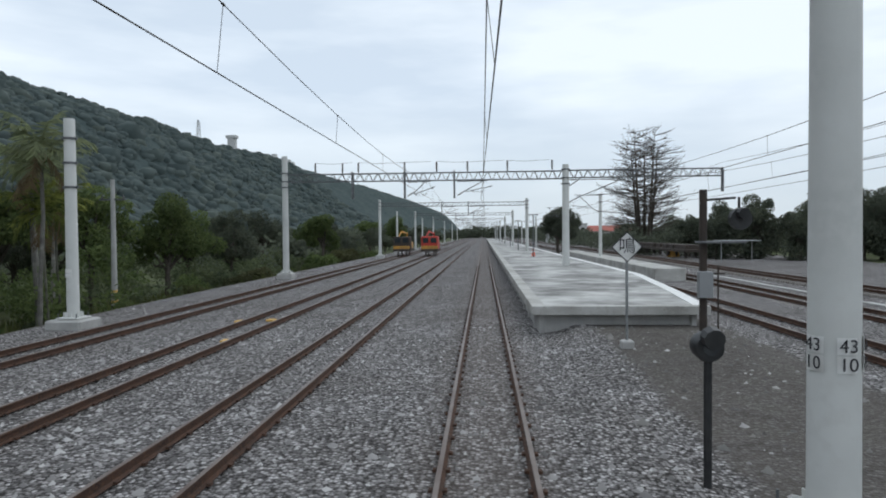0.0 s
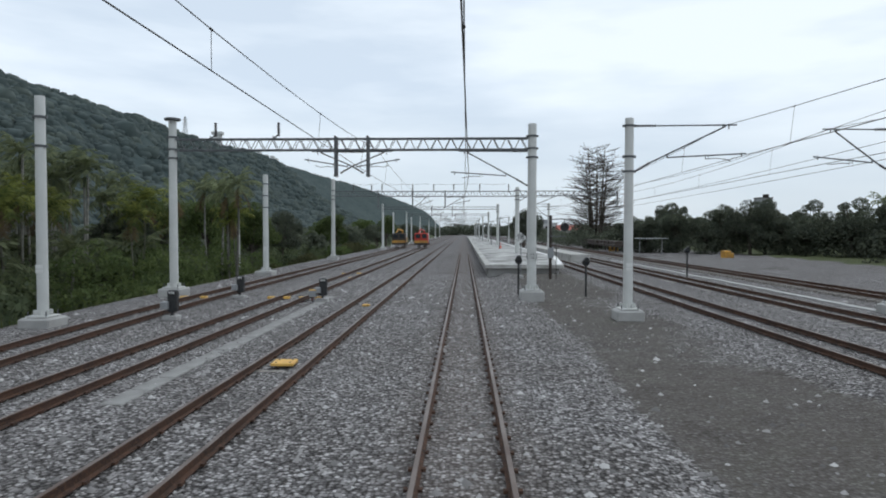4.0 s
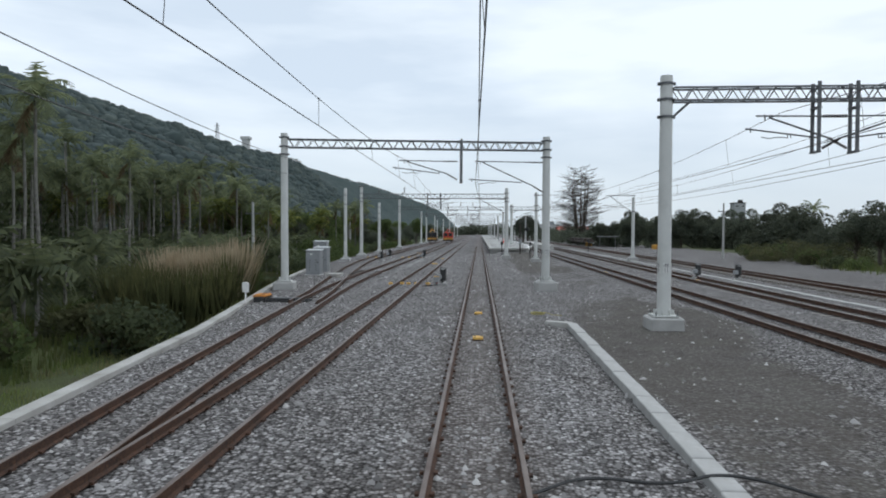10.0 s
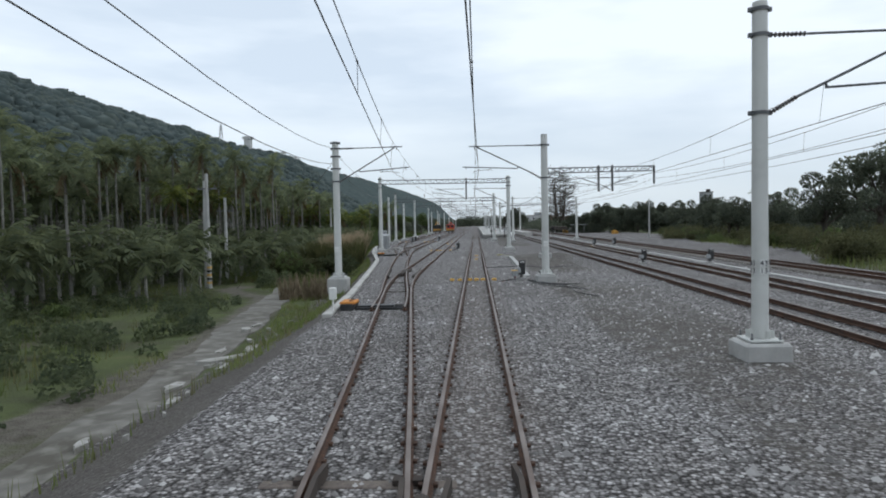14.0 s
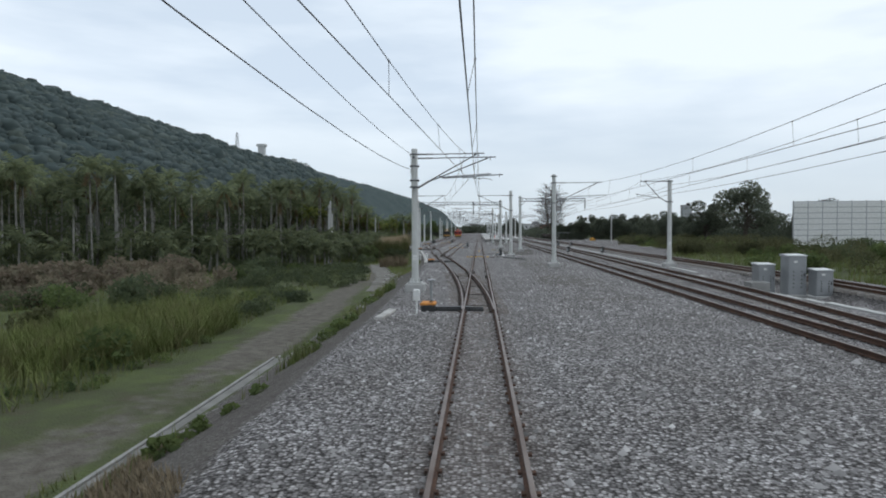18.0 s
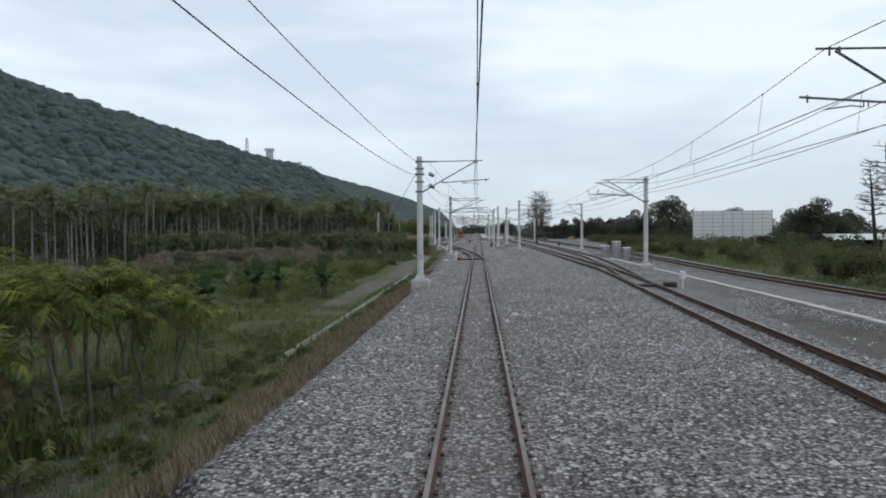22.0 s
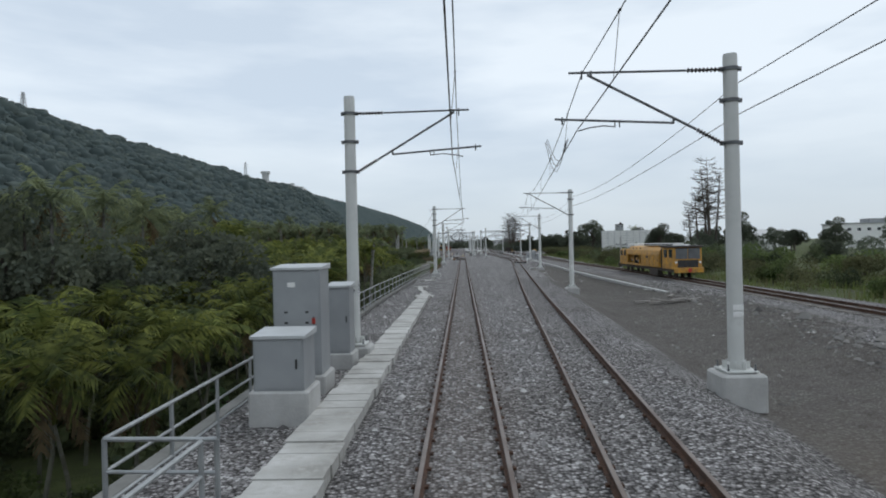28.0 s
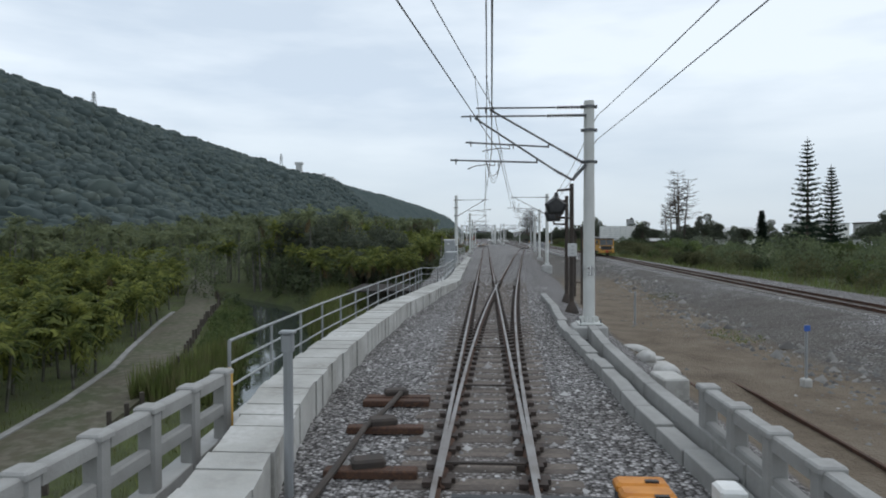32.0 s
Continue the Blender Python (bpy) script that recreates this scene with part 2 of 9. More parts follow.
M_trunk = mat("palm_trunk", (0.185, 0.178, 0.158), 0.9, 0, (0.09, 0.083, 0.072), 2.0, 0.4, 14, (0.25, 0.24, 0.215), 4, obj_var=0.3)
# hut wall tone includes the shade under its roof overhang
M_shadowwall = mat("shaded_wall", (0.10, 0.10, 0.085), 0.9, 0, (0.06, 0.06, 0.05), 0.8, 0.3, 10)
M_bark = mat("bark", (0.10, 0.085, 0.07), 0.95, 0, (0.06, 0.05, 0.042), 3, 0.5, 20, obj_var=0.2)
M_dry = mat("dry_grass", (0.185, 0.140, 0.090), 0.9, 0, (0.115, 0.092, 0.055), 1.0, 0, None, (0.25, 0.20, 0.13), 4.0)
M_reedg = mat("reed_blade", (0.100, 0.128, 0.040), 0.8, 0, (0.150, 0.174, 0.056), 0.4, 0, None, (0.145, 0.132, 0.066), 1.5, spec=0.12)
M_water = mat("still_water", (0.035, 0.045, 0.04), 0.06, 0, (0.05, 0.06, 0.05), 0.1, 0.02, 3, spec=0.6)
M_roofdark = mat("tar_roof", (0.052, 0.046, 0.043), 0.95, 0, (0.034, 0.031, 0.029), 0.6, 0.3, 8, (0.075, 0.066, 0.060), 2, spec=0.1)
M_wallgrey = mat("plaster", (0.55, 0.55, 0.54), 0.85, 0, (0.42, 0.42, 0.41), 0.5, 0.1, 10)
M_redroof = mat("red_roof", (0.40, 0.12, 0.09), 0.8, 0, (0.3, 0.1, 0.08), 1)
M_cone = mat("cone_orange", (0.75, 0.11, 0.05), 0.6)


def leaf_mat(name, a, b, c, sc):
    m = mat(name, a, 0.75, 0, b, sc, 0, None, c, sc * 3.5, obj_var=0.3, spec=0.12)
    nt = m.node_tree
    b = nt.nodes["Principled BSDF"]
    thin = nt.nodes.new("ShaderNodeBsdfTranslucent")
    nt.links.new(b.inputs["Base Color"].links[0].from_socket, thin.inputs["Color"])
    both = nt.nodes.new("ShaderNodeMixShader")
    both.inputs["Fac"].default_value = 0.45
    nt.links.new(b.outputs["BSDF"], both.inputs[1])
    nt.links.new(thin.outputs["BSDF"], both.inputs[2])
    nt.links.new(both.outputs["Shader"], nt.nodes["Material Output"].inputs["Surface"])
    return m


# tall palms' leaf tones are raised to imitate haze over the grove
M_palm = leaf_mat("palm_leaf", (0.142, 0.167, 0.095), (0.212, 0.235, 0.117), (0.101, 0.123, 0.079), 0.8)
M_palm_y = leaf_mat("palm_leaf_bright", (0.065, 0.088, 0.030), (0.237, 0.250, 0.062), (0.027, 0.040, 0.018), 1.0)
M_sapling = leaf_mat("sapling_leaf", (0.135, 0.155, 0.060), (0.19, 0.20, 0.085), (0.10, 0.115, 0.05), 0.9)
M_trunk_g = mat("young_palm_trunk", (0.115, 0.115, 0.085), 0.9, 0, (0.06, 0.058, 0.042), 2.0, 0.4, 14, (0.15, 0.145, 0.12), 4, obj_var=0.25)
# tree_leaf is likewise brightened in colour to stand for haze
M_leaf = leaf_mat("tree_leaf", (0.088, 0.109, 0.062), (0.134, 0.156, 0.077), (0.059, 0.077, 0.047), 0.6)
M_leaf_g = leaf_mat("shrub_leaf", (0.090, 0.123, 0.047), (0.140, 0.174, 0.063), (0.060, 0.083, 0.038), 0.6)
M_banana = leaf_mat("banana_leaf", (0.045, 0.078, 0.034), (0.075, 0.115, 0.046), (0.032, 0.052, 0.022), 0.7)
M_grass = leaf_mat("grass_blade", (0.103, 0.136, 0.044), (0.149, 0.182, 0.057), (0.161, 0.140, 0.078), 0.25)
M_pine = leaf_mat("pine_needle", (0.018, 0.03, 0.02), (0.03, 0.045, 0.028), (0.012, 0.02, 0.014), 0.8)
# forest green shifted to blue-grey: distance haze is put into the colour
M_forest_haze = mat("hazed_hill_forest", (0.060, 0.080, 0.079), 0.95, 0, (0.078, 0.098, 0.093), 0.016, 0.35, 0.3, (0.048, 0.066, 0.066), 0.11, spec=0.05)
next(n for n in M_forest_haze.node_tree.nodes if n.type == "BUMP").inputs["Distance"].default_value = 6.0
# paler, greyer leaf tones that paint haze onto the distant trees
M_leaf_hazed = leaf_mat("hazed_tree_leaf", (0.098, 0.113, 0.085), (0.137, 0.149, 0.102), (0.073, 0.087, 0.068), 0.5)
M_scrub = leaf_mat("olive_scrub", (0.082, 0.088, 0.042), (0.125, 0.120, 0.060), (0.056, 0.062, 0.034), 0.25)
# brush browns carry a haze lift in their base colour
M_brush = leaf_mat("brown_brush", (0.184, 0.146, 0.113), (0.234, 0.197, 0.140), (0.140, 0.137, 0.090), 0.5)
M_reed = leaf_mat("pampas_blade", (0.092, 0.099, 0.044), (0.138, 0.138, 0.060), (0.060, 0.067, 0.032), 0.5)
M_plume = leaf_mat("pampas_plume", (0.34, 0.27, 0.18), (0.42, 0.35, 0.25), (0.22, 0.17, 0.11), 0.8)
M_dead = leaf_mat("dead_frond", (0.11, 0.08, 0.045), (0.16, 0.12, 0.065), (0.07, 0.05, 0.03), 0.8)

# ---------------- lie of the land ----------------
EDGE = [(400, -16.5), (60, -15.8), (20, -15.2), (0, -14.7), (-15, -13.4), (-33, -10.9), (-47, -7.9), (-56, -7.1), (-64, -6.2), (-73, -5.1), (-80, -4.75),
        (-95, -4.0), (-110, -3.7), (-128, -3.35), (-140, -3.15), (-165, -3.25), (-173, -3.5), (-185, -4.2), (-210, -4.6), (-240, -4.6), (-258, -4.0), (-265, -3.6), (-300, -3.5)]
LOW = [(400, -1.2), (60, -1.4), (0, -1.8), (-50, -1.5), (-80, -1.15), (-110, -1.3), (-140, -1.38), (-156, -1.45), (-172, -1.85), (-200, -2.9), (-240, -3.7), (-300, -4.2)]
STREAM = [(-300, 2), (-286, -2.5), (-272, -7.2), (-262, -10.6), (-255, -12.8), (-245, -16.6), (-238, -19.6), (-231, -22.4), (-224, -30), (-220, -45), (-219, -70)]


def edge(y):
    return smooth_list(EDGE, y, 6)


def stream_dist(x, y):
    best = 1e9
    for (y0, x0), (y1, x1) in zip(STREAM, STREAM[1:]):
        dx, dy = x1 - x0, y1 - y0
        k = max(0, min(1, ((x - x0) * dx + (y - y0) * dy) / (dx * dx + dy * dy)))
        best = min(best, math.hypot(x - x0 - k * dx, y - y0 - k * dy))
    return best


def ramp(v, a, b):
    k = max(0.0, min(1.0, (v - a) / (b - a)))
    return k * k * (3 - 2 * k)


def land(x, y):
    e = edge(y)
    n = noise.noise(Vector((x * 0.35, y * 0.35, 0)))
    if x < e:
        wide = 2.6 + 0.3 * ramp(-y, 70, 84) + 0.6 * ramp(-y, 118, 140) if y > -171 else 0.5
        low = lerp_list(LOW, y)
        k = ramp(e - x, 0, wide)
        k += (min(1.0, (e - x) / wide) - k) * 0.7 * ramp(-y, 66, 82)
        flat = ramp(abs(x + 6.55), 0.5, 1.6) if -160 < y < -112 else 1.0
        z = -0.04 + (low + 0.04) * k + n * 0.12 * k * flat
        if -300 < y < -205 and x > -80:
            d = stream_dist(x, y)
            z -= 1.7 * (1 - ramp(d, 1.4, 3.9))
        return z - 0.006 * max(0, -40 - x)
    z = -0.035 + 0.012 * n
    if x > 1.9 and y < -150:                      # worked earth beside the line
        s = max(3.0, 8.3 + (y + 150) * 0.0655 + 1.6)
        k = ramp(-y, 150, 235) * ramp(x, s, s + 2.3) * (1 - ramp(x, 9.0, 14.2))
        z -= (0.74 + 0.12 * n) * k
    if -212 < y < -138 and 7 < x < 13.2:          # hollow before the concrete strip
        a, b = 9.9 + (y + 150) * 0.0655, max(12.1, 12.9 + (y + 140) * 0.035)
        z -= (0.3 + 0.1 * n) * ramp(x, a, a + 1.0) * (1 - ramp(x, b - 0.35, b - 0.1)) * ramp(-y, 138, 150) * (1 - ramp(-y, 198, 212))
    if 1.9 < x < 8 and y > -62:
        z += 0.36 * ramp(y, 9, 18.6) * (1 - ramp(y, 21, 24)) * ramp(x, 1.9, 2.9) * (1 - ramp(x, 6.2, 7.6))
        z -= 0.12 * ramp(x, 1.9, 3.2) * (1 - ramp(x, 6.5, 7.8)) * ramp(y, -62, -50) + 0.03 * n
    if 13.6 < x < 21:
        z -= 0.4 * ramp(-y, 90, 140) * ramp(x, 13.8, 16.2)
        z -= 0.5 * ramp(-y, 92, 98) * (1 - ramp(-y, 108, 116)) * ramp(x, 13.7, 14.8) * (1 - ramp(x, 16.9, 17.6))
    if x > 21:
        z += -0.4 * ramp(-y, 90, 140) - 0.5 * ramp(x, 21, 24) + 0.35 * n * ramp(x, 22, 30)
    return z


def axis(stops):
    out = []
    for a, b, step in stops:
        out += list(np.arange(a, b, step))
    return out + [stops[-1][1]]


# near and far border of the worked earth
EARTH_IN = [(-150, 10.2), (-180, 8.3), (-210, 6.6), (-243, 6.0), (-262, 4.9), (-275, 4.4), (-330, 4.3)]
EARTH_OUT = [(-150, 12.2), (-212, 12.6), (-226, 11.8), (-242, 10.6), (-264, 9.1), (-275, 8.6), (-330, 8.4)]
gx = axis([(-2500, -400, 350), (-400, -120, 40), (-120, -50, 7), (-50, -26, 1.5), (-26, -7, 0.8), (-7, 9, 0.42), (9, 24, 0.9), (24, 60, 3), (60, 150, 15), (150, 500, 70), (500, 2500, 400)])
gy = axis([(-900, -330, 80), (-330, -298, 4), (-298, 30, 0.85), (30, 90, 2.5), (90, 400, 15), (400, 3600, 200)])
GX, GY = np.array(gx), np.array(gy)
verts, zone = [], []
for y in gy:
    e = edge(y)
    for x in gx:
        z = land(x, y)
        verts.append((x, y, z))
        # r: grass, g: bare earth, b: gravel track or path
        n = noise.noise(Vector((x * 0.12, y * 0.12, 3.1)))
        grass = (ramp(e - x, 0.8, 2.2) if y > -62 else ramp(e - x, 2.2, 3.6)) if x < e else ramp(x, 22 + 10 * ramp(y, -62, -30) + 10 * ramp(y, -8, 30), 25 + 10 * ramp(y, -62, -30) + 10 * ramp(y, -8, 30) + 3 * n)
        earth = clay = 0.0
        if e < x < 24:
            if y > -62:
                earth = ramp(x, 2.6, 3.6) * (1 - ramp(x, 6.8, 8.0)) * (0.85 if y > 8 else 0.50 + 0.95 * n)
                earth = max(earth, 0.95 * (1 - ramp(math.hypot((x - 6.6) / 2.2, (y + 43) / 7.0), 0.5, 1.15)))
            elif y > -110:
                earth = ramp(x, 2.6, 3.8) * (1 - ramp(x, 7.0, 8.2)) * (0.30 + 0.95 * n)
            elif y < -150:
                near = lerp_list(EARTH_IN, y)
                earth = ramp(-y, 152, 178) * ramp(x, near - 0.5, near + 0.5) * (1 - ramp(x, lerp_list(EARTH_OUT, y), lerp_list(EARTH_OUT, y) + 1.2)) * 1.35
                clay = earth * ramp(-y, 232, 252)
                far = lerp_list(EARTH_OUT, y)
                earth = max(earth, ramp(-y, 200, 214) * ramp(x, far, far + 0.8) * (1 - ramp(x, 13.2, 15.0)) * (0.55 + 1.0 * n))
                near = 9.9 + (y + 150) * 0.0655
                earth = max(earth, ramp(x, near, near + 0.9) * (1 - ramp(x, 11.6, 12.6)) * ramp(-y, 150, 156) * (1 - ramp(-y, 205, 216)) * (0.85 + 0.5 * n))
        path = 0.0
        if x < e:
            lane = [(-56, -17.5), (-62, -12.4), (-70, -10.8), (-80, -9.2), (-93, -9.3), (-100, -8.6), (-115, -7.9), (-124, -8.2), (-130, -8.6), (-160, -9.4), (-175, -10.0)]
            if -178 < y < -52:
                path = (1 - ramp(abs(x - lerp_list(lane, y)), 0.6, 1.7)) * (0.80 + 0.4 * n) * (1 - 0.55 * ramp(-y, 134, 152))
            earth = max(earth, (1 - ramp(e - x, 2.3, 3.3)) * ramp(e - x, 0.1, 0.5) * ramp(y, -178, -172), 0.8 * ramp(-y, 156, 166) * ramp(n, -0.4, 0.3) * ramp(x, -40, -25))
        if x < e:
            soil = ramp(-y, 157, 162) * (1 - ramp(-y, 180, 190)) * ramp(n, -0.45, 0.0) * ramp(e - x, 3.4, 4.4) * ramp(x, -32, -24)
            grass, earth = grass * (1 - soil), max(earth, soil)
        zone.append((grass, earth, path, clay))
nx = len(gx)
faces = [(j * nx + i, j * nx + i + 1, (j + 1) * nx + i + 1, (j + 1) * nx + i) for j in range(len(gy) - 1) for i in range(nx - 1)]
me = bpy.data.meshes.new("ground")
me.from_pydata(verts, [], faces)
me.polygons.foreach_set("use_smooth", [True] * len(faces))
att = me.color_attributes.new("zone", "FLOAT_COLOR", "POINT")
att.data.foreach_set("color", np.array(zone, dtype=np.float32).ravel())


def ground_material():
    m = bpy.data.materials.new("ground_gravel_and_grass")
    m.use_nodes = True
    nt = m.node_tree
    N, L = nt.nodes, nt.links
    bsdf = N["Principled BSDF"]
    bsdf.inputs["Roughness"].default_value = 0.95
    bsdf.inputs["Specular IOR Level"].default_value = 0.2
    co = N.new("ShaderNodeTexCoord")

    def nz(scale, detail=5, rough=0.5):
        q = N.new("ShaderNodeTexNoise")
        q.inputs["Scale"].default_value, q.inputs["Detail"].default_value, q.inputs["Roughness"].default_value = scale, detail, rough
        L.new(co.outputs["Object"], q.inputs["Vector"])
        return q.outputs["Fac"]

    def rampc(fac, stops):
        r = N.new("ShaderNodeValToRGB")
        els = r.color_ramp.elements
        while len(els) < len(stops):
            els.new(0.5)
        for el, (p, c) in zip(els, stops):
            el.position, el.color = p, (*c, 1)
        L.new(fac, r.inputs["Fac"])
        return r.outputs["Color"]

    def mix(f, a, b, blend="MIX"):
        q = N.new("ShaderNodeMix")
        q.data_type, q.blend_type = "RGBA", blend
        if isinstance(f, float):
            q.inputs["Factor"].default_value = f
        else:
            L.new(f, q.inputs["Factor"])
        L.new(a, q.inputs["A"])
        L.new(b, q.inputs["B"])
        return q.outputs["Result"]

    def thresh(mask, wob, lo, hi):
        ad = N.new("ShaderNodeMath")
        ad.operation = "ADD"
        L.new(mask, ad.inputs[0])
        sc = N.new("ShaderNodeMath")
        sc.operation = "MULTIPLY_ADD"
        L.new(wob, sc.inputs[0])
        sc.inputs[1].default_value, sc.inputs[2].default_value = 0.9, -0.45
        L.new(sc.outputs[0], ad.inputs[1])
        mr = N.new("ShaderNodeMapRange")
        mr.inputs["From Min"].default_value, mr.inputs["From Max"].default_value = lo, hi
        L.new(ad.outputs[0], mr.inputs["Value"])
        return mr.outputs["Result"]

    vor = N.new("ShaderNodeTexVoronoi")
    vor.inputs["Scale"].default_value = 17
    L.new(co.outputs["Object"], vor.inputs["Vector"])
    sep = N.new("ShaderNodeSeparateColor")
    L.new(vor.outputs["Color"], sep.inputs["Color"])
    stones = rampc(sep.outputs["Red"], [(0.0, (0.082, 0.077, 0.074)), (0.4, (0.186, 0.177, 0.172)), (0.8, (0.355, 0.341, 0.331)), (1.0, (0.60, 0.58, 0.565))])
    # shade between neighbouring stones, multiplied into the gravel colour
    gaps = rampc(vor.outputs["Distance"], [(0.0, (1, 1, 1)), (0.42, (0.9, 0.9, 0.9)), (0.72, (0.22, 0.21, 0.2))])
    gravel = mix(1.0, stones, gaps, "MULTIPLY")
    tint = rampc(nz(0.35, 4), [(0.3, (0.80, 0.78, 0.77)), (0.7, (1.12, 1.12, 1.14))])
    gravel = mix(1.0, gravel, tint, "MULTIPLY")
    sx = N.new("ShaderNodeSeparateXYZ")
    L.new(co.outputs["Object"], sx.inputs["Vector"])
    ab = N.new("ShaderNodeMath")
    ab.operation = "ABSOLUTE"
    L.new(sx.outputs["X"], ab.inputs[0])
    near_rail = N.new("ShaderNodeMapRange")
    near_rail.inputs["From Min"].default_value, near_rail.inputs["From Max"].default_value = 1.3, 0.55
    near_rail.inputs["To Max"].default_value = 0.55
    L.new(ab.outputs[0], near_rail.inputs["Value"])
    dust = rampc(nz(2.2, 6, 0.6), [(0.3, (0.135, 0.105, 0.088)), (0.7, (0.215, 0.185, 0.165))])
    gravel = mix(near_rail.outputs["Result"], gravel, mix(0.5, dust, gravel))
    earth = rampc(nz(1.2, 8, 0.65), [(0.3, (0.060, 0.052, 0.045)), (0.5, (0.098, 0.087, 0.076)), (0.62, (0.094, 0.086, 0.072)), (0.8, (0.142, 0.128, 0.112))])
    earth = mix(0.2, earth, gravel)
    clay = rampc(nz(0.9, 9, 0.7), [(0.3, (0.098, 0.076, 0.055)), (0.5, (0.150, 0.118, 0.086)), (0.68, (0.185, 0.152, 0.116)), (0.8, (0.128, 0.118, 0.066))])
    lane = rampc(nz(2.5, 8, 0.6), [(0.3, (0.078, 0.069, 0.055)), (0.7, (0.162, 0.148, 0.124))])
    grass = rampc(nz(0.5, 8, 0.7), [(0.28, (0.082, 0.067, 0.047)), (0.43, (0.066, 0.074, 0.036)), (0.6, (0.086, 0.106, 0.040)), (0.78, (0.130, 0.118, 0.064))])
    zc = N.new("ShaderNodeVertexColor")
    zc.layer_name = "zone"
    zs = N.new("ShaderNodeSeparateColor")
    L.new(zc.outputs["Color"], zs.inputs["Color"])
    wob = nz(1.6, 6, 0.6)
    earth = mix(zc.outputs["Alpha"], earth, clay)
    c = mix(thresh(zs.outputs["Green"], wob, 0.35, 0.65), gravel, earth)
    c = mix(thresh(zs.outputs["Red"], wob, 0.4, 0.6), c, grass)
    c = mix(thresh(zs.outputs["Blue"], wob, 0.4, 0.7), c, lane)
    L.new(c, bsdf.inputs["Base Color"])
    bp = N.new("ShaderNodeBump")
    bp.inputs["Strength"].default_value, bp.inputs["Distance"].default_value = 1.0, 0.04
    bp.invert = True
    L.new(vor.outputs["Distance"], bp.inputs["Height"])
    L.new(bp.outputs["Normal"], bsdf.inputs["Normal"])
    return m


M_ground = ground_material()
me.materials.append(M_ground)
tagged(new("ground", me), "grey ballast yard falling away to rough green fields", "ground", kind="structure")

# loose ballast stones along the line, one heap of stuff
rng = np.random.default_rng(4)


def stones(name, count, xa, xb, ya, yb, size, label, keep=None, material=None, lift=0.0):
    px, py = rng.uniform(xa, xb, count), rng.uniform(ya, yb, count)
    if keep is not None:
        ok = np.array([keep(a, b) for a, b in zip(px, py)])
        px, py = px[ok], py[ok]
    n = len(px)
    pz = np.array([land(a, b) for a, b in zip(px, py)]) + lift
    base = np.array([(1, 0, 0), (0, 1, 0), (-1, 0, 0), (0, -1, 0), (0.2, 0.1, 0.75), (0.75, 0.6, -0.1), (-0.6, 0.7, 0.1)])[:5]
    s = size * rng.lognormal(0, 0.35, (n, 1, 1))
    v = base[None] * s * rng.uniform(0.6, 1.3, (n, 5, 3))
    a = rng.uniform(0, 6.28, n)
    ca, sa = np.cos(a)[:, None], np.sin(a)[:, None]
    v = np.stack([v[:, :, 0] * ca - v[:, :, 1] * sa + px[:, None], v[:, :, 0] * sa + v[:, :, 1] * ca + py[:, None], v[:, :, 2] + pz[:, None]], -1).reshape(-1, 3)
    t = np.array([(0, 1, 4), (1, 2, 4), (2, 3, 4), (3, 0, 4)])
    f = (t[None] + 5 * np.arange(n)[:, None, None]).reshape(-1, 3)
    m = bpy.data.meshes.new(name)
    m.vertices.add(len(v))
    m.vertices.foreach_set("co", v.ravel())
    m.loops.add(f.size)
    m.loops.foreach_set("vertex_index", f.ravel())
    m.polygons.add(len(f))
    m.polygons.foreach_set("loop_start", np.arange(0, f.size, 3))
    m.update(calc_edges=True)
    m.materials.append(material or M_stone)
    return tagged(new(name, m), label, "stones", kind="stuff")


def rough_n(x, y):
    return 1.2 * noise.noise(Vector((x * 0.3, y * 0.2, 5)))


def island_mat(name, stops, rough=0.9):
    m = bpy.data.materials.new(name)
    m.use_nodes = True
    nt = m.node_tree
    b = nt.nodes["Principled BSDF"]
    b.inputs["Roughness"].default_value = rough
    b.inputs["Specular IOR Level"].default_value = 0.25
    g = nt.nodes.new("ShaderNodeNewGeometry")
    r = nt.nodes.new("ShaderNodeValToRGB")
    while len(r.color_ramp.elements) < len(stops):
        r.color_ramp.elements.new(0.5)
    for el, (p, c) in zip(r.color_ramp.elements, stops):
        el.position, el.color = p, (*c, 1)
    nt.links.new(g.outputs["Random Per Island"], r.inputs["Fac"])
    nt.links.new(r.outputs["Color"], b.inputs["Base Color"])
    return m


M_stone = island_mat("loose_stone", [(0.0, (0.10, 0.095, 0.092)), (0.5, (0.215, 0.206, 0.20)), (0.85, (0.34, 0.328, 0.318)), (1.0, (0.50, 0.485, 0.47))])
stones("ballast_stones", 130000, -9.5, 9.0, -292, 22, 0.036, "loose grey ballast stones heaped round the tracks",
       lambda x, y: x > edge(y) + 0.2 and not (x > 3.2 and (y > -60 or y < -190)))
stones("ballast_stones", 26000, -15, 20, -280, 60, 0.042, "loose grey ballast stones between the yard tracks", lambda x, y: x > edge(y) + 0.2 and abs(x) > 3 and not (3.6 < x < 14 and y < -192))
M_rubble = island_mat("rubble_stone", [(0.0, (0.08, 0.075, 0.07)), (0.6, (0.15, 0.145, 0.138)), (0.95, (0.21, 0.20, 0.185)), (1.0, (0.36, 0.35, 0.33))])
stones("rubble", 8000, 7.0, 16, -290, -200, 0.085, "broken rock and rubble along the foot of a bank", lambda x, y: -0.4 < x - lerp_list(EARTH_OUT, y) < 1.9 + rough_n(x, y), M_rubble)
stones("boulders", 130, 7.5, 15, -288, -208, 0.22, "grey boulders along the foot of the ballast bank", lambda x, y: -0.3 < x - lerp_list(EARTH_OUT, y) < 1.8, M_rubble)
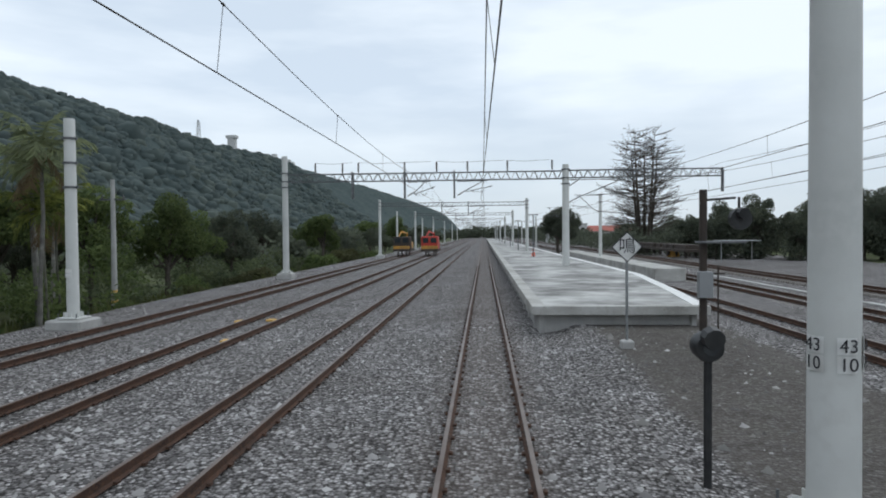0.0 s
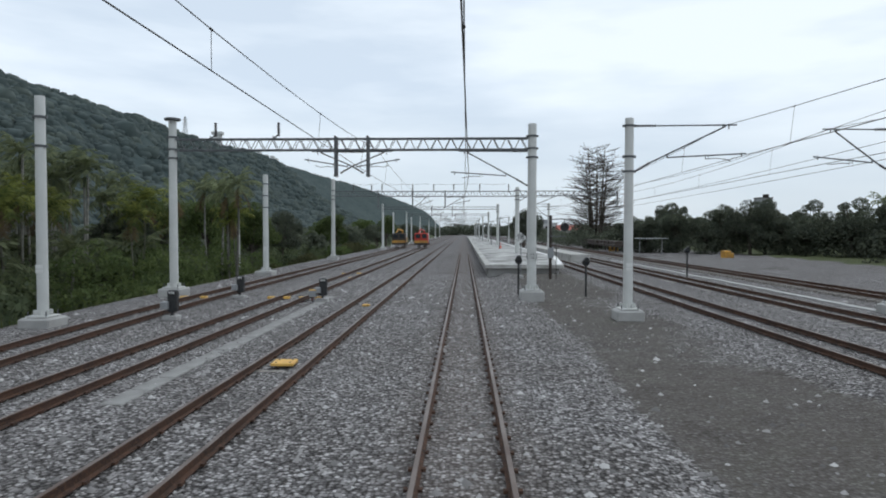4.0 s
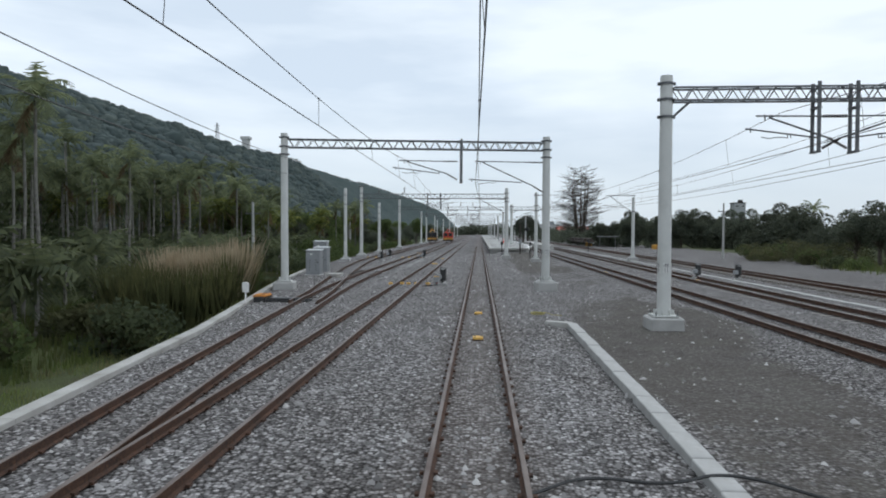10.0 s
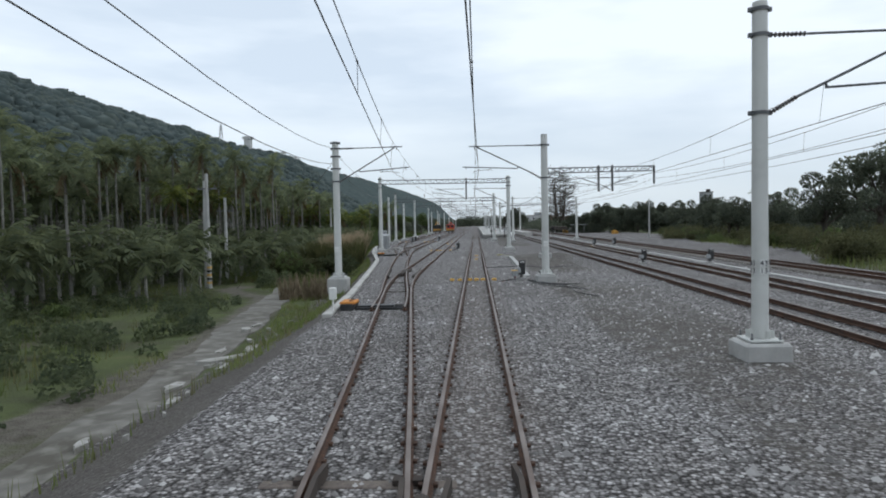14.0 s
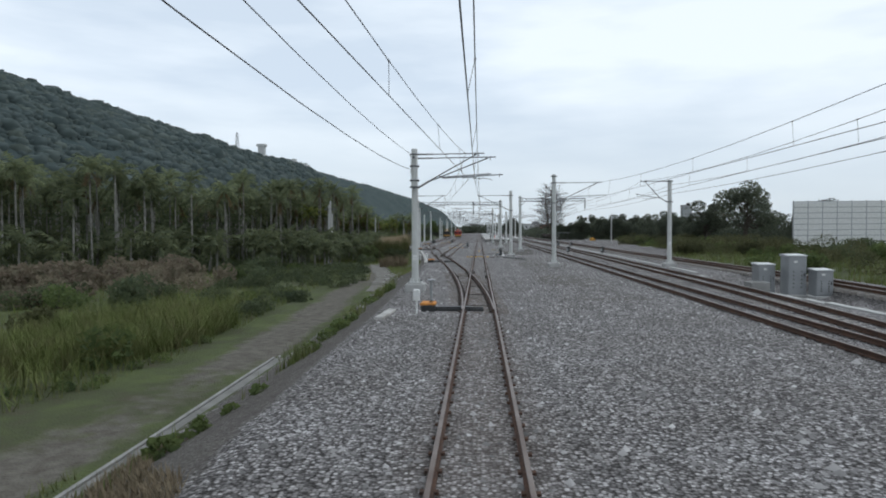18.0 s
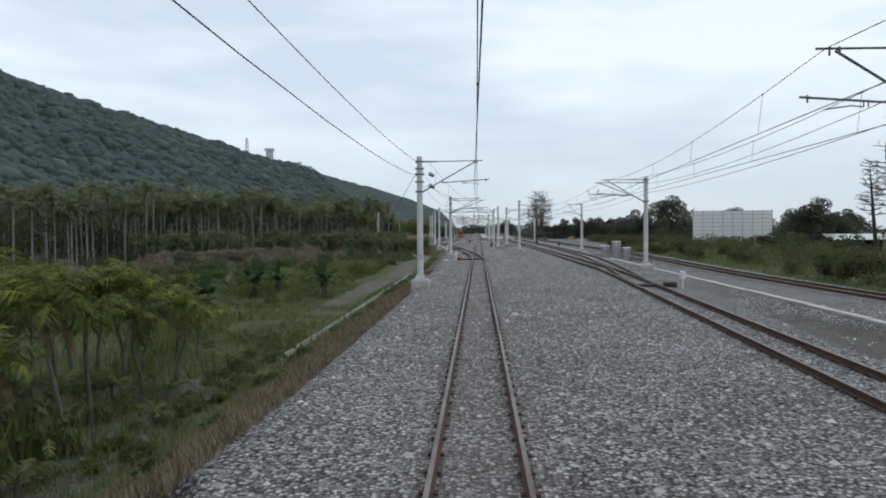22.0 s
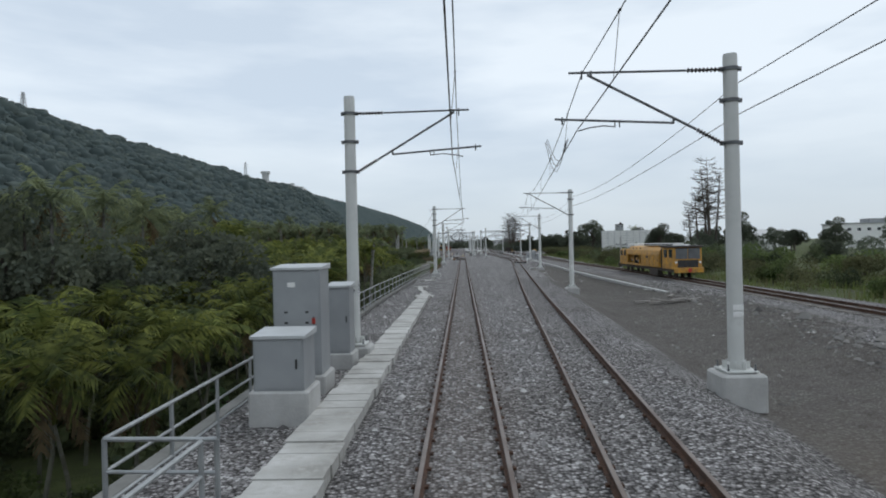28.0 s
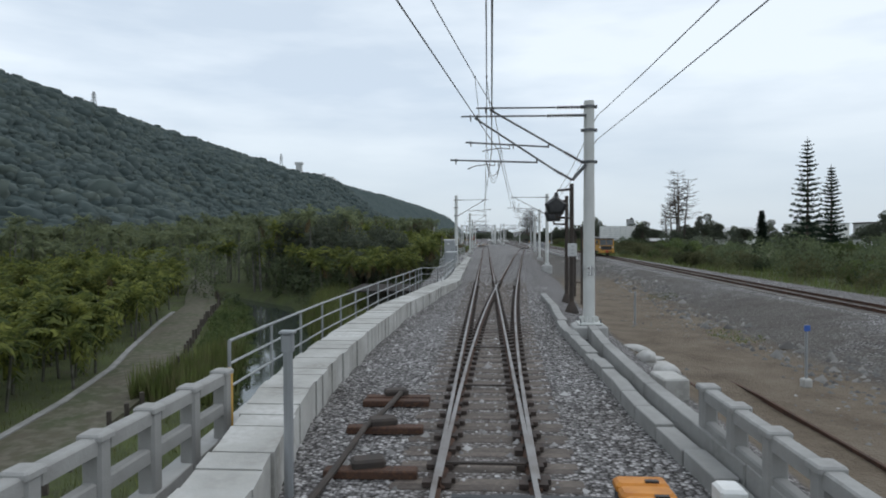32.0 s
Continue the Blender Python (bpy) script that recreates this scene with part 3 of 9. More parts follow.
stones("rubble", 5200, 3.2, 12, -290, -190, 0.045, "scattered stones on the worked earth", lambda x, y: lerp_list(EARTH_IN, y) - 0.8 < x < lerp_list(EARTH_OUT, y) and noise.noise(Vector((x * 0.3, y * 0.14, 5))) > 0.12, M_rubble)
stones("rubble", 170, 2.4, 6.8, -6, 19, 0.055, "broken rock on bare earth before the platform", None, M_rubble)

# ---------------- tracks ----------------
GAUGE = 1.132
RAIL = [(-0.0625, 0.0), (0.0625, 0.0), (0.0625, 0.012), (0.012, 0.03), (0.01, 0.1), (0.0325, 0.115), (0.0325, 0.145), (0.024, 0.15), (-0.024, 0.15), (-0.0325, 0.145), (-0.0325, 0.115), (-0.01, 0.1), (-0.012, 0.03), (-0.0625, 0.012)]
TB = [(700, -3.9), (-58, -3.92), (-66.7, -3.93), (-77, -2.92), (-84, -2.18), (-93, -1.28), (-100, -0.68), (-106, -0.28), (-113, -0.02), (-114, 0)]
TC = [(700, -7.5), (-24, -7.5), (-33, -7.3), (-50, -5.95), (-66, -4.3), (-77.4, -2.9), (-78, -2.84)]
TD = [(700, -11.5), (6, -11.5), (-4, -11.2), (-20, -9.6), (-32, -8.0), (-39, -7.0), (-40, -6.88)]
TE = [(700, 9.4), (0, 9.25), (-60, 9.5), (-133, 9.45), (-150, 8.3), (-179, 6.33), (-210.5, 4.2), (-231, 2.96), (-240.7, 2.33), (-252.5, 1.6), (-264.6, 0.88), (-276, 0.32), (-287, 0.02), (-288, 0)]
TF = [(700, 13.4), (-20, 13.3), (-60, 13.2), (-105, 12.4), (-125, 10.9), (-144, 8.72), (-145, 8.64)]
TG = [(700, 18.6), (0, 18.3), (-62, 18.0), (-120, 18.5), (-150, 18.9), (-178, 19.2), (-200, 18.8), (-222, 18.1), (-250, 17.3), (-270, 16.9), (-330, 15.6)]


def sleeper_mesh(length, material, name="sleeper"):
    g = Geo()
    g.box((0, 0, -0.075), (length, 0.24, 0.15), 0, 0, 0.025)
    return g.mesh(name, material)


SL_A, SL_B, SL_T = sleeper_mesh(2.05, M_sleeper), sleeper_mesh(2.05, M_sleeper), sleeper_mesh(2.3, M_timber)


def track(label, table, y0, y1, near=(0, 0), top=M_railtop, drop=0.0, timber=(0, 0), pitch=0.62, sink=0.0, zf=None):
    """A track from y0 down to y1; sleepers within the stretch near are parts, the others one heap."""
    tr = thing("railway_track", label, "track", kind="structure")
    fx = (lambda y: 0.0) if table is None else (lambda y: smooth_list(table, y, 5))
    zf = zf or (lambda y: 0.0)
    ys = [y for y in np.arange(y1, y0, 1.5 if table else 6)] + [y0]
    far = [y for y in ys if y > 90][::6]
    ys = [y for y in ys if y <= 90] + far + ([y0] if y0 > 90 else [])
    ys = sorted(set(ys))
    for s in (-1, 1):
        g = Geo()
        g.sweep(RAIL, [(fx(y) + s * GAUGE / 2, y, zf(y) - drop) for y in ys], 0, (6, 7, 8), 1)
        part("rail", g, [M_rust, top], tr, "rust-brown steel rail with a dull running surface")
    rest, clips, count = Geo(), Geo(), 0
    y = y1 + 0.3
    while y < min(y0, 120):
        x = fx(y)
        wood = timber[0] <= y <= timber[1]
        z = zf(y) - sink * ((1.5 if y > -104 else 1.2) if table is None else 1) * (0.92 + 0.32 * noise.noise(Vector((x, y * 0.4, 7)))) * (0.45 if wood else 1) - drop
        if near[0] <= y <= near[1] and count < 300:
            ob = new("sleeper", SL_T if wood else SL_A)
            ob.parent = tr
            ob.matrix_basis = pose(x + random.uniform(-0.02, 0.02), y, z, 0, 0, random.uniform(-0.6, 0.6))
            count += 1
        else:
            rest.box((x, y, z - 0.075), (2.3 if wood else 2.05, 0.24, 0.15), 1 if wood else 0, 0, 0.02)
        if y < 60:
            for s in (-1, 1):
                for k in (-1, 1):
                    clips.box((x + s * GAUGE / 2 + k * (0.115 if wood else 0.085), y, zf(y) + 0.02 - drop), (0.11, 0.15, 0.06) if wood else (0.05, 0.08, 0.035), 1 if wood else 0)
        y += pitch if not wood else 0.58
    if rest.v:
        part("sleepers", rest, [M_sleeper, M_timber], tr, "weathered concrete sleepers in ballast", kind="stuff")
    if clips.v:
        part("rail_clips", clips, [M_rust, M_plate], tr, "rusty rail clips", kind="stuff")
    return tr


track("straight main track with rust-brown rails on half-buried sleepers", None, 700, -252, (-252, -110), sink=0.047)
track("main track with worn bright rails on dark timbers", None, -252, -330, (-292, -252), top=M_railshine, sink=0.047, timber=(-293, -254))
track("yard track with rusty rails curving into the main line", TB, 700, -114, (-100, -40), sink=0.052, timber=(-114, -92), drop=0.003)
track("yard track with rusty rails joining its neighbour", TC, 700, -78, (-76, -30), sink=0.05, drop=0.006)
track("outer yard track with rusty rails", TD, 700, -40, (-39, 10), sink=0.052, drop=0.009)
track("side track with rusty rails converging on the main line", TE, 700, -252, (-252, -150), sink=0.06, drop=0.003)
track("side track with worn bright rails running into the main line", TE, -252, -288, (-288, -252), top=M_railshine, sink=0.046, timber=(-288, -254), drop=0.003)
track("second side track with rusty rails", TF, 500, -145, (-144, -80), sink=0.03, drop=0.006)
track("far track on a low bank of ballast", TG, 500, -330, (-270, -150), sink=0.03, zf=lambda y: 0.12 - 0.45 * ramp(-y, 90, 140))


def fx_of(table):
    return lambda y: smooth_list(table, y, 5)


def turnout(table, frog_y, toe_y, other=None):
    """Guard rails and crossing nose of a turnout between a track and its neighbour."""
    f, o = fx_of(table), (fx_of(other) if other else (lambda y: 0.0))
    side = 1 if f(frog_y) > o(frog_y) else -1
    t = thing("turnout", "railway turnout with a steel crossing and guard rails", "turnout", kind="structure")
    for fn, s in ((o, -side), (f, side)):
        g = Geo()
        ys = np.arange(frog_y - 3.2, frog_y + 2.4, 0.4)
        n = len(ys)
        g.sweep([(-0.03, 0), (0.03, 0), (0.03, 0.155), (-0.03, 0.155)],
                [(fn(y) + s * (GAUGE / 2 - 0.11 - (0.06 if i in (0, n - 1) else 0)), y, 0.008) for i, y in enumerate(ys)], 0)
        part("guard_rail", g, M_dirty, t)
    g = Geo()
    xm = (f(frog_y) + o(frog_y)) / 2
    g.tube([(xm, frog_y - 0.6, 0.1), (xm, frog_y + 1.5, 0.1)], [0.02, 0.1], 8)
    for s in (-1, 1):
        g.sweep([(-0.03, 0), (0.03, 0), (0.03, 0.152), (-0.03, 0.152)], [(xm + s * 0.11, frog_y - 2.0, 0.006), (xm + s * 0.10, frog_y, 0.006), (xm + s * 0.26, frog_y + 2.0, 0.006)])
    part("crossing_nose", g, M_dirty, t)
    g = Geo()
    for k in range(3):
        yy = toe_y + 0.7 + k * 4.2
        g.box(((f(yy) + o(yy)) / 2, yy, 0.06), (1.0, 0.05, 0.03))
    part("stretcher_bar", g, M_dirty, t)
    return t


turnout(TB, -94.5, -113)
turnout(TE, -256.5, -288)
turnout(TC, -62.0, -77.4, TB)
turnout(TF, -126.0, -144.5, TE)
turnout(TD, -22.0, -39.0, TC)


# ---------------- overhead line ----------------
def text_mesh(body, size, material, name="lettering"):
    cu = bpy.data.curves.new(name, "FONT")
    cu.body, cu.size, cu.align_x, cu.align_y, cu.extrude = body, size, "CENTER", "CENTER", 0.0015
    tmp = bpy.data.objects.new(name, cu)
    scene.collection.objects.link(tmp)
    bpy.context.view_layer.update()
    m = bpy.data.meshes.new_from_object(tmp.evaluated_get(bpy.context.evaluated_depsgraph_get()))
    bpy.data.objects.remove(tmp)
    m.materials.clear()
    m.materials.append(material)
    return m


def insulator(p0, p1, r=0.055, n=9):
    """A ribbed rod between two points."""
    p0, p1 = Vector(p0), Vector(p1)
    g, pts, rs = Geo(), [], []
    for i in range(n):
        for k, rr in ((0.0, r * 0.45), (0.35, r), (0.5, r), (0.75, r * 0.45)):
            pts.append(p0.lerp(p1, (i + k) / n))
            rs.append(rr)
    g.tube(pts, rs, 8)
    return g


def cantilever(parent, at, s, reach, top=6.68, low=5.08, lift=0.0, ahead=0.0, name="cantilever"):
    """Bracket arm from a support at x=at towards s, over a track at that reach; in the support's own frame."""
    x0 = at + s * 0.2
    end = at + s * reach
    y = ahead
    g = Geo()
    g.tube([(x0 + s * 0.75, y, top + lift), (end + s * 0.28, y, top + lift + 0.02)], 0.026, 7)
    g.tube([(x0 + s * 0.55, y, low + lift + 0.32), (end - s * 0.12, y, top + lift - 0.03)], 0.03, 7)
    k = 0.34
    sx0, sz0, sx1, sz1 = x0 + s * 0.55, low + lift + 0.32, end - s * 0.12, top + lift - 0.03
    ax = x0 + (end - x0) * k
    az = sz0 + (sz1 - sz0) * (ax - sx0) / (sx1 - sx0)
    zr = low + lift + 0.62                     # outer end of the registration tube
    g.tube([(ax, y, az), (ax + s * 0.03, y, az - 0.1)], 0.03, 6)
    g.tube([(ax, y, az - 0.1), (end + s * 0.6, y, zr)], 0.026, 7)
    hx = end - s * 0.75                        # drop bracket that holds the steady arm
    hz = az - 0.1 + (zr - az + 0.1) * (hx - ax) / (end + s * 0.6 - ax)
    for q in (-0.05, 0.05):
        g.tube([(hx + q, y, hz + 0.03), (hx + q, y, hz - 0.13)], 0.014, 5)
    g.tube([(hx - 0.05, y, hz - 0.12), (hx + s * 0.3, y, hz - 0.09), (hx + s * 0.62, y, hz - 0.13), (end + s * 0.1, y, zr - 0.27)], 0.014, 6)
    g.tube([(end + s * 0.44, y, zr + 0.04), (end + s * 0.44, y, zr - 0.12)], 0.02, 5)
    g.tube([(end, y, top + lift + 0.06), (end, y, top + lift - 0.13)], 0.02, 6)
    g.tube([(end - s * 0.2, y, top + lift - 0.06), (end - s * 0.2, y, top + lift + 0.05)], 0.03, 6)
    c = part(name, g, M_steel, parent, "dark steel bracket arm with a curved steady arm", True)
    part("insulator", insulator((x0, y, top + lift), (x0 + s * 0.75, y, top + lift)), M_insul, c, "dark ribbed insulator", True)
    part("insulator", insulator((x0, y, low + lift), (x0 + s * 0.55, y, low + lift + 0.32)), M_insul, c, "dark ribbed insulator", True)
    return c


def collar(parent, z, r, x=0.0, h=0.07):
    g = Geo()
    g.tube([(x, 0, z - h / 2), (x, 0, z + h / 2)], r + 0.015, 14)
    g.box((x + r + 0.03, 0, z), (0.08, 0.06, h + 0.02))
    g.box((x - r - 0.03, 0, z), (0.08, 0.06, h + 0.02))
    part("band", g, M_steel, parent, "dark steel band", True)


def pole_parts(parent, x, top, r, numbers="", foot=1.0, foot_h=0.36, base=None, mark=True):
    """Concrete pole on a footing, in the parent's frame (ground at the parent's origin)."""
    g = Geo()
    zs = [0.06 + foot_h, top - 0.06, top]
    g.tube([(x, 0, zs[0]), (x, 0, zs[1]), (x, 0, zs[2])], [r * 1.02, r * 0.9, r * 0.86], 20)
    part("pole", g, M_pole, parent, "", True)
    g = Geo()
    g.box((x, 0, foot_h / 2 - 0.12), (foot, foot, foot_h + 0.24), 0, 0, 0.05)
    part("footing", g, M_conc, parent, "square cast concrete footing")
    g = Geo()
    pw = r * 2 + 0.36
    g.box((x, 0, foot_h + 0.045), (pw, pw, 0.04), 0, 0, 0.008)
    for k in range(8):
        a = k * math.pi / 4 + 0.39
        g.box((x + math.cos(a) * (r + 0.05), math.sin(a) * (r + 0.05), foot_h + 0.15), (0.12, 0.015, 0.16), 0, a)
    part("base_plate", g, M_pole, parent, "flanged base plate")
    for sx in (-1, 1):
        for sy in (-1, 1):
            g = Geo()
            bx, by = x + sx * (pw / 2 - 0.06), sy * (pw / 2 - 0.06)
            g.tube([(bx, by, foot_h), (bx, by, foot_h + 0.2)], 0.016, 6)
            g.tube([(bx, by, foot_h + 0.068), (bx, by, foot_h + 0.1)], 0.03, 6)
            part("bolt", g, M_steel, parent)
    if numbers:
        a, b = numbers
        pl = None
        for ang in (-22, 48, -92):
            g = Geo()
            m = 6
            for z0 in (1.77, 1.93):
                pts, fs = [], []
                for i in range(m + 1):
                    t = radians(ang - 90 + 22 + (i - m / 2) * 44 / m)
                    pts += [(x + (r + 0.012) * math.cos(t), (r + 0.012) * math.sin(t), z0), (x + (r + 0.012) * math.cos(t), (r + 0.012) * math.sin(t), z0 + 0.145)]
                fs = [(2 * i, 2 * i + 2, 2 * i + 3, 2 * i + 1) for i in range(m)]
                g.add(pts, fs)
            pl = part("number_plate", g, M_white, parent, "white enamel kilometre plate")
            for txt, zz in ((a, 2.0), (b, 1.842)):
                tm = text_mesh(txt, 0.16, M_blackprint, "number")
                t = radians(ang - 68)
                ob = part("number", tm, None, pl, "black numerals")
                ob.matrix_basis = pose(x + (r + 0.026) * math.cos(t), (r + 0.026) * math.sin(t), zz, 90, 0, math.degrees(t) + 90)
    elif mark:
        g = Geo()
        for zz in (1.8, 1.95):
            g.box((x, -r - 0.006, zz), (0.22, 0.012, 0.12))
        part("number_plate", g, M_white, parent, "white kilometre plate")


def mast(x, y, top, s, reach, numbers="", r=0.165, double=False, foot=0.95, extra=(), z0=None, foot_h=0.36, low_arm=False):
    z = land(x, y) if z0 is None else z0
    lab = "pale concrete catenary mast with " + ("two bracket arms" if double else ("a bracket arm" if s else "steel bands")) + " on a concrete footing"
    t = thing("catenary_mast", lab, "mast", (x, y, z), "catenary masts")
    pole_parts(t, 0, top - z, r, numbers, foot, foot_h)
    if s:
        cantilever(t, 0, s, reach, 6.68 - z, 5.08 - z)
        collar(t, 6.68 - z, r)
        collar(t, 5.08 - z, r)
        if low_arm:
            cantilever(t, s * 0.3, s, reach + 0.14, 6.42 - z, 4.55 - z, 0.0, -0.12)
            g = Geo()
            g.tube([(s * 0.1, -0.12, 5.0 - z), (s * 0.5, -0.12, 4.55 - z)], 0.05, 6)
            g.tube([(s * 0.1, -0.12, 6.42 - z), (s * 0.5, -0.12, 6.42 - z)], 0.04, 6)
            part("arm_bracket", g, M_steel, t, "angled steel bracket")
        if double:
            cantilever(t, 0, s, reach + 0.55, 6.42 - z, 4.98 - z, 0.02, -0.45)
            for zz in (6.5, 5.03):
                g = Geo()
                g.box((0, -0.2, zz - z), (0.1, 0.6, 0.07))
                part("cross_bracket", g, M_steel, t)
    for zz in extra:
        collar(t, zz - z, r)
    return t


mast(5.8, 0.0, 6.95, 1, 3.45, "", extra=(5.6,))
mast(15.8, 1.0, 6.5, -1, 2.5)
mast(5.95, -85.7, 7.35, 1, 3.5, ("43", "13"), extra=(7.2,))
mast(14.8, -86.3, 6.75, -1, 2.0)
mast(-6.75, -68.6, 7.02, 1, 3.0, "", r=0.175, extra=(6.95, 6.3, 5.7), z0=-0.1, foot_h=0.5)
mast(3.42, -67.9, 7.2, -1, 3.4, "", r=0.175)
mast(-3.15, -105.5, 6.95, 1, 3.15, "", double=True, extra=(6.1, 5.4), z0=-0.25, foot_h=0.62)
mast(12.5, -130.0, 6.9, -1, 3.0, "", double=True)
mast(-3.12, -144.15, 6.95, 1, 3.1, ("43", "18"), extra=(6.3, 6.0, 5.6), z0=-0.3, foot_h=0.66)
mast(10.15, -164.3, 7.0, -1, 2.8, "", extra=(6.35,))
mast(-2.72, -184.9, 7.0, 1, 2.82, ("43", "20"), extra=(6.2, 5.6))
mast(7.9, -201.5, 6.9, -1, 3.1, "", extra=(6.2,))
mast(-3.0, -230.4, 7.15, 1, 3.0, ("43", "22"), extra=(5.9,))
mast(5.9, -233.8, 7.0, -1, 3.2, "", z0=-0.42, foot_h=0.55, extra=(6.0,))
mast(3.03, -276.5, 6.85, -1, 3.0, ("43", "23"), low_arm=True, extra=(6.0,), z0=-0.02)
mast(-13.6, 20.4, 6.85, 0, 0, "", extra=(6.2, 5.4, 4.6), foot=1.2, z0=-0.1, r=0.19)
mast(-13.2, -3.2, 7.15, 0, 0, "", extra=(6.5, 5.6), foot=1.0, z0=-0.1)


def truss(parent, xa, xb, z0, z1, depth=0.36, pitch=0.31):
    g = Geo()
    for y in (-depth / 2, depth / 2):
        for z in (z0, z1):
            g.box(((xa + xb) / 2, y, z), (abs(xb - xa), 0.055, 0.055))
        n = max(2, int(abs(xb - xa) / pitch))
        for i in range(n):
            u, v = xa + (xb - xa) * i / n, xa + (xb - xa) * (i + 1) / n
            za, zb = (z0, z1) if i % 2 else (z1, z0)
            g.tube([(u + 0.03, y, za), (v - 0.03, y, zb)], 0.02, 4, cap=False)
    n = max(2, int(abs(xb - xa) / pitch / 4))
    for i in range(n + 1):
        u = xa + (xb - xa) * i / n
        for z in (z0, z1):
            g.box((u, 0, z), (0.05, depth, 0.03))
    part("truss_beam", g, M_steel, parent, "dark steel lattice beam")


def drop_post(parent, x, ztop, zbot):
    g = Geo()
    for y in (-0.2, 0.2):
        g.box((x, y, (ztop + zbot) / 2), (0.1, 0.05, ztop - zbot))
    g.box((x, 0, zbot + 0.03), (0.13, 0.46, 0.06))
    g.box((x, 0, zbot + 1.4), (0.13, 0.46, 0.06))
    part("drop_post", g, M_steel, parent, "dark steel drop post")


def stand_off(parent, x, z, hook=0.0):
    g = Geo()
    g.tube([(x, 0, z), (x, 0, z + 0.16)], 0.03, 6)
    if hook:
        g.tube([(x, 0, z + 0.02), (x - hook, 0, z + 0.22), (x - hook, 0, z + 0.3)], 0.03, 6)
    c = part("insulator_stand", g, M_steel, parent)
    part("insulator", insulator((x - hook, 0, z + 0.14), (x - hook, 0, z + 0.78), 0.08, 8), M_insul, c, "upright ribbed insulator", True)


def portal(y, xl, xr, z0, z1, topl, topr, numbers="", arms=(), posts=(), stands=(), right_to=None, r=0.21, cap=False, rz=0.0):
    """Two poles and a lattice beam across the tracks."""
    t = thing("catenary_portal", "pale concrete portal poles carrying a dark steel lattice beam", "portal", (0, y, -0.05), "catenary portals", rz)
    pole_parts(t, xl, topl, r * 0.9, "", 1.05, 0.4, mark=False)
    pole_parts(t, xr, topr, r, numbers, 1.05, 0.36, mark=False)
    for x, rr in ((xl, r * 0.9), (xr, r)):
        for z in (z0 + 0.05, z1 + 0.1, z0 - 0.35):
            g = Geo()
            g.tube([(x, 0, z - 0.04), (x, 0, z + 0.04)], rr + 0.015, 14)
            g.box((x, 0, z), (rr * 2 + 0.12, 0.12, 0.08))
            part("band", g, M_steel, t, "dark steel band", True)
    truss(t, xl + r, xr - r, z0, z1)
    if right_to:
        truss(t, xr + r, right_to, z0 + 0.05, z1 + 0.03)
        g = Geo()
        g.tube([(xr + r, 0, z0 - 0.5), (xr + 1.0, 0, z0)], 0.035, 6)
        part("brace", g, M_steel, t)
        g = Geo()
        g.box((right_to, 0, (z0 + z1) / 2 - 0.5), (0.1, 0.3, 1.5))
        part("end_post", g, M_steel, t)
    for x, s, reach in arms:
        cantilever(t, x, s, reach, 6.62, 5.66 if x in posts else 5.08)
    for x in posts:
        drop_post(t, x, z1 + 0.12, 5.5)
    for x, hook in stands:
        stand_off(t, x, z1, hook)
    if cap:
        g = Geo()
        g.tube([(xl, 0, topl), (xl, 0, topl + 0.03), (xl, 0, topl + 0.1), (xl, 0, topl + 0.13)], [0.12, 0.36, 0.36, 0.3], 16)
        part("cap", g, M_steel, t, "round dark cap", True)
    return t


portal(6.1, -13.35, 3.05, 6.7, 7.2, 8.05, 7.85, ("43", "10"), arms=((3.05, -1, 3.05), (-5.82, 1, 2.3), (-4.36, -1, 2.3)), posts=(-4.36, -5.82), stands=((-11.6, -0.25), (-8.7, -0.25)), cap=True)
portal(-32.0, -10.0, 3.55, 7.23, 7.64, 7.95, 7.95, ("43", "12"), arms=((3.55, -1, 3.5), (-0.95, -1, 2.95)), posts=(-0.95,), rz=7.6)
portal(43.5, -13.75, 5.5, 6.7, 7.22, 8.5, 7.65, arms=((5.5, 1, 3.8), (-2.0, 1, 2.0), (-5.4, 1, 1.5)), posts=(-2.0, -5.4, -9.0),
       stands=((-11.6, 0), (-9.7, 0), (-8.6, 0), (-5.4, 0), (-3.2, 0), (-1.1, 0), (1.6, 0), (4.6, 0)), right_to=15.8, r=0.24)
for k, (y, xl, xr) in enumerate(((82, -13.5, 5.5), (122, -13.2, 5.5), (163, -13.0, 5.4), (206, -12.8, 5.3), (252, -12.6, 5.3), (300, -12.6, 5.3))):
    portal(y, xl, xr, 6.7, 7.15, 7.6, 7.6, arms=((-2.0, 1, 2.0), (-5.4, 1, 1.5)), posts=(-2.0, -5.4))
for x, y in ((-14.0, 102), (-13.8, 142), (11.3, 62.8), (11.4, 92), (11.4, 140), (11.3, 190)):
    mast(x, y, 6.8, 0 if x < 0 else -1, 2.2, "", extra=(6.0,))

# half portal over the side tracks
hp = thing("catenary_half_portal", "pale concrete pole with a lattice beam reaching over two tracks", "portal", (5.92, -44.6, -0.13), "catenary portals")
pole_parts(hp, 0, 8.0, 0.21, ("43", "11"), 1.05, 0.36, mark=False)
truss(hp, 0.2, 9.3, 7.2, 7.6)
g = Geo()
g.tube([(0.2, 0, 6.7), (0.75, 0, 7.2)], 0.04, 6)
part("brace", g, M_steel, hp)
g = Geo()
g.box((9.25, 0, 6.85), (0.1, 0.3, 1.5))
part("end_post", g, M_steel, hp)
for x in (4.6, 5.75):
    drop_post(hp, x, 7.75, 5.55)
cantilever(hp, 4.6, 1, 2.7, 6.7, 5.7)
cantilever(hp, 5.75, -1, 2.7, 6.7, 5.7)
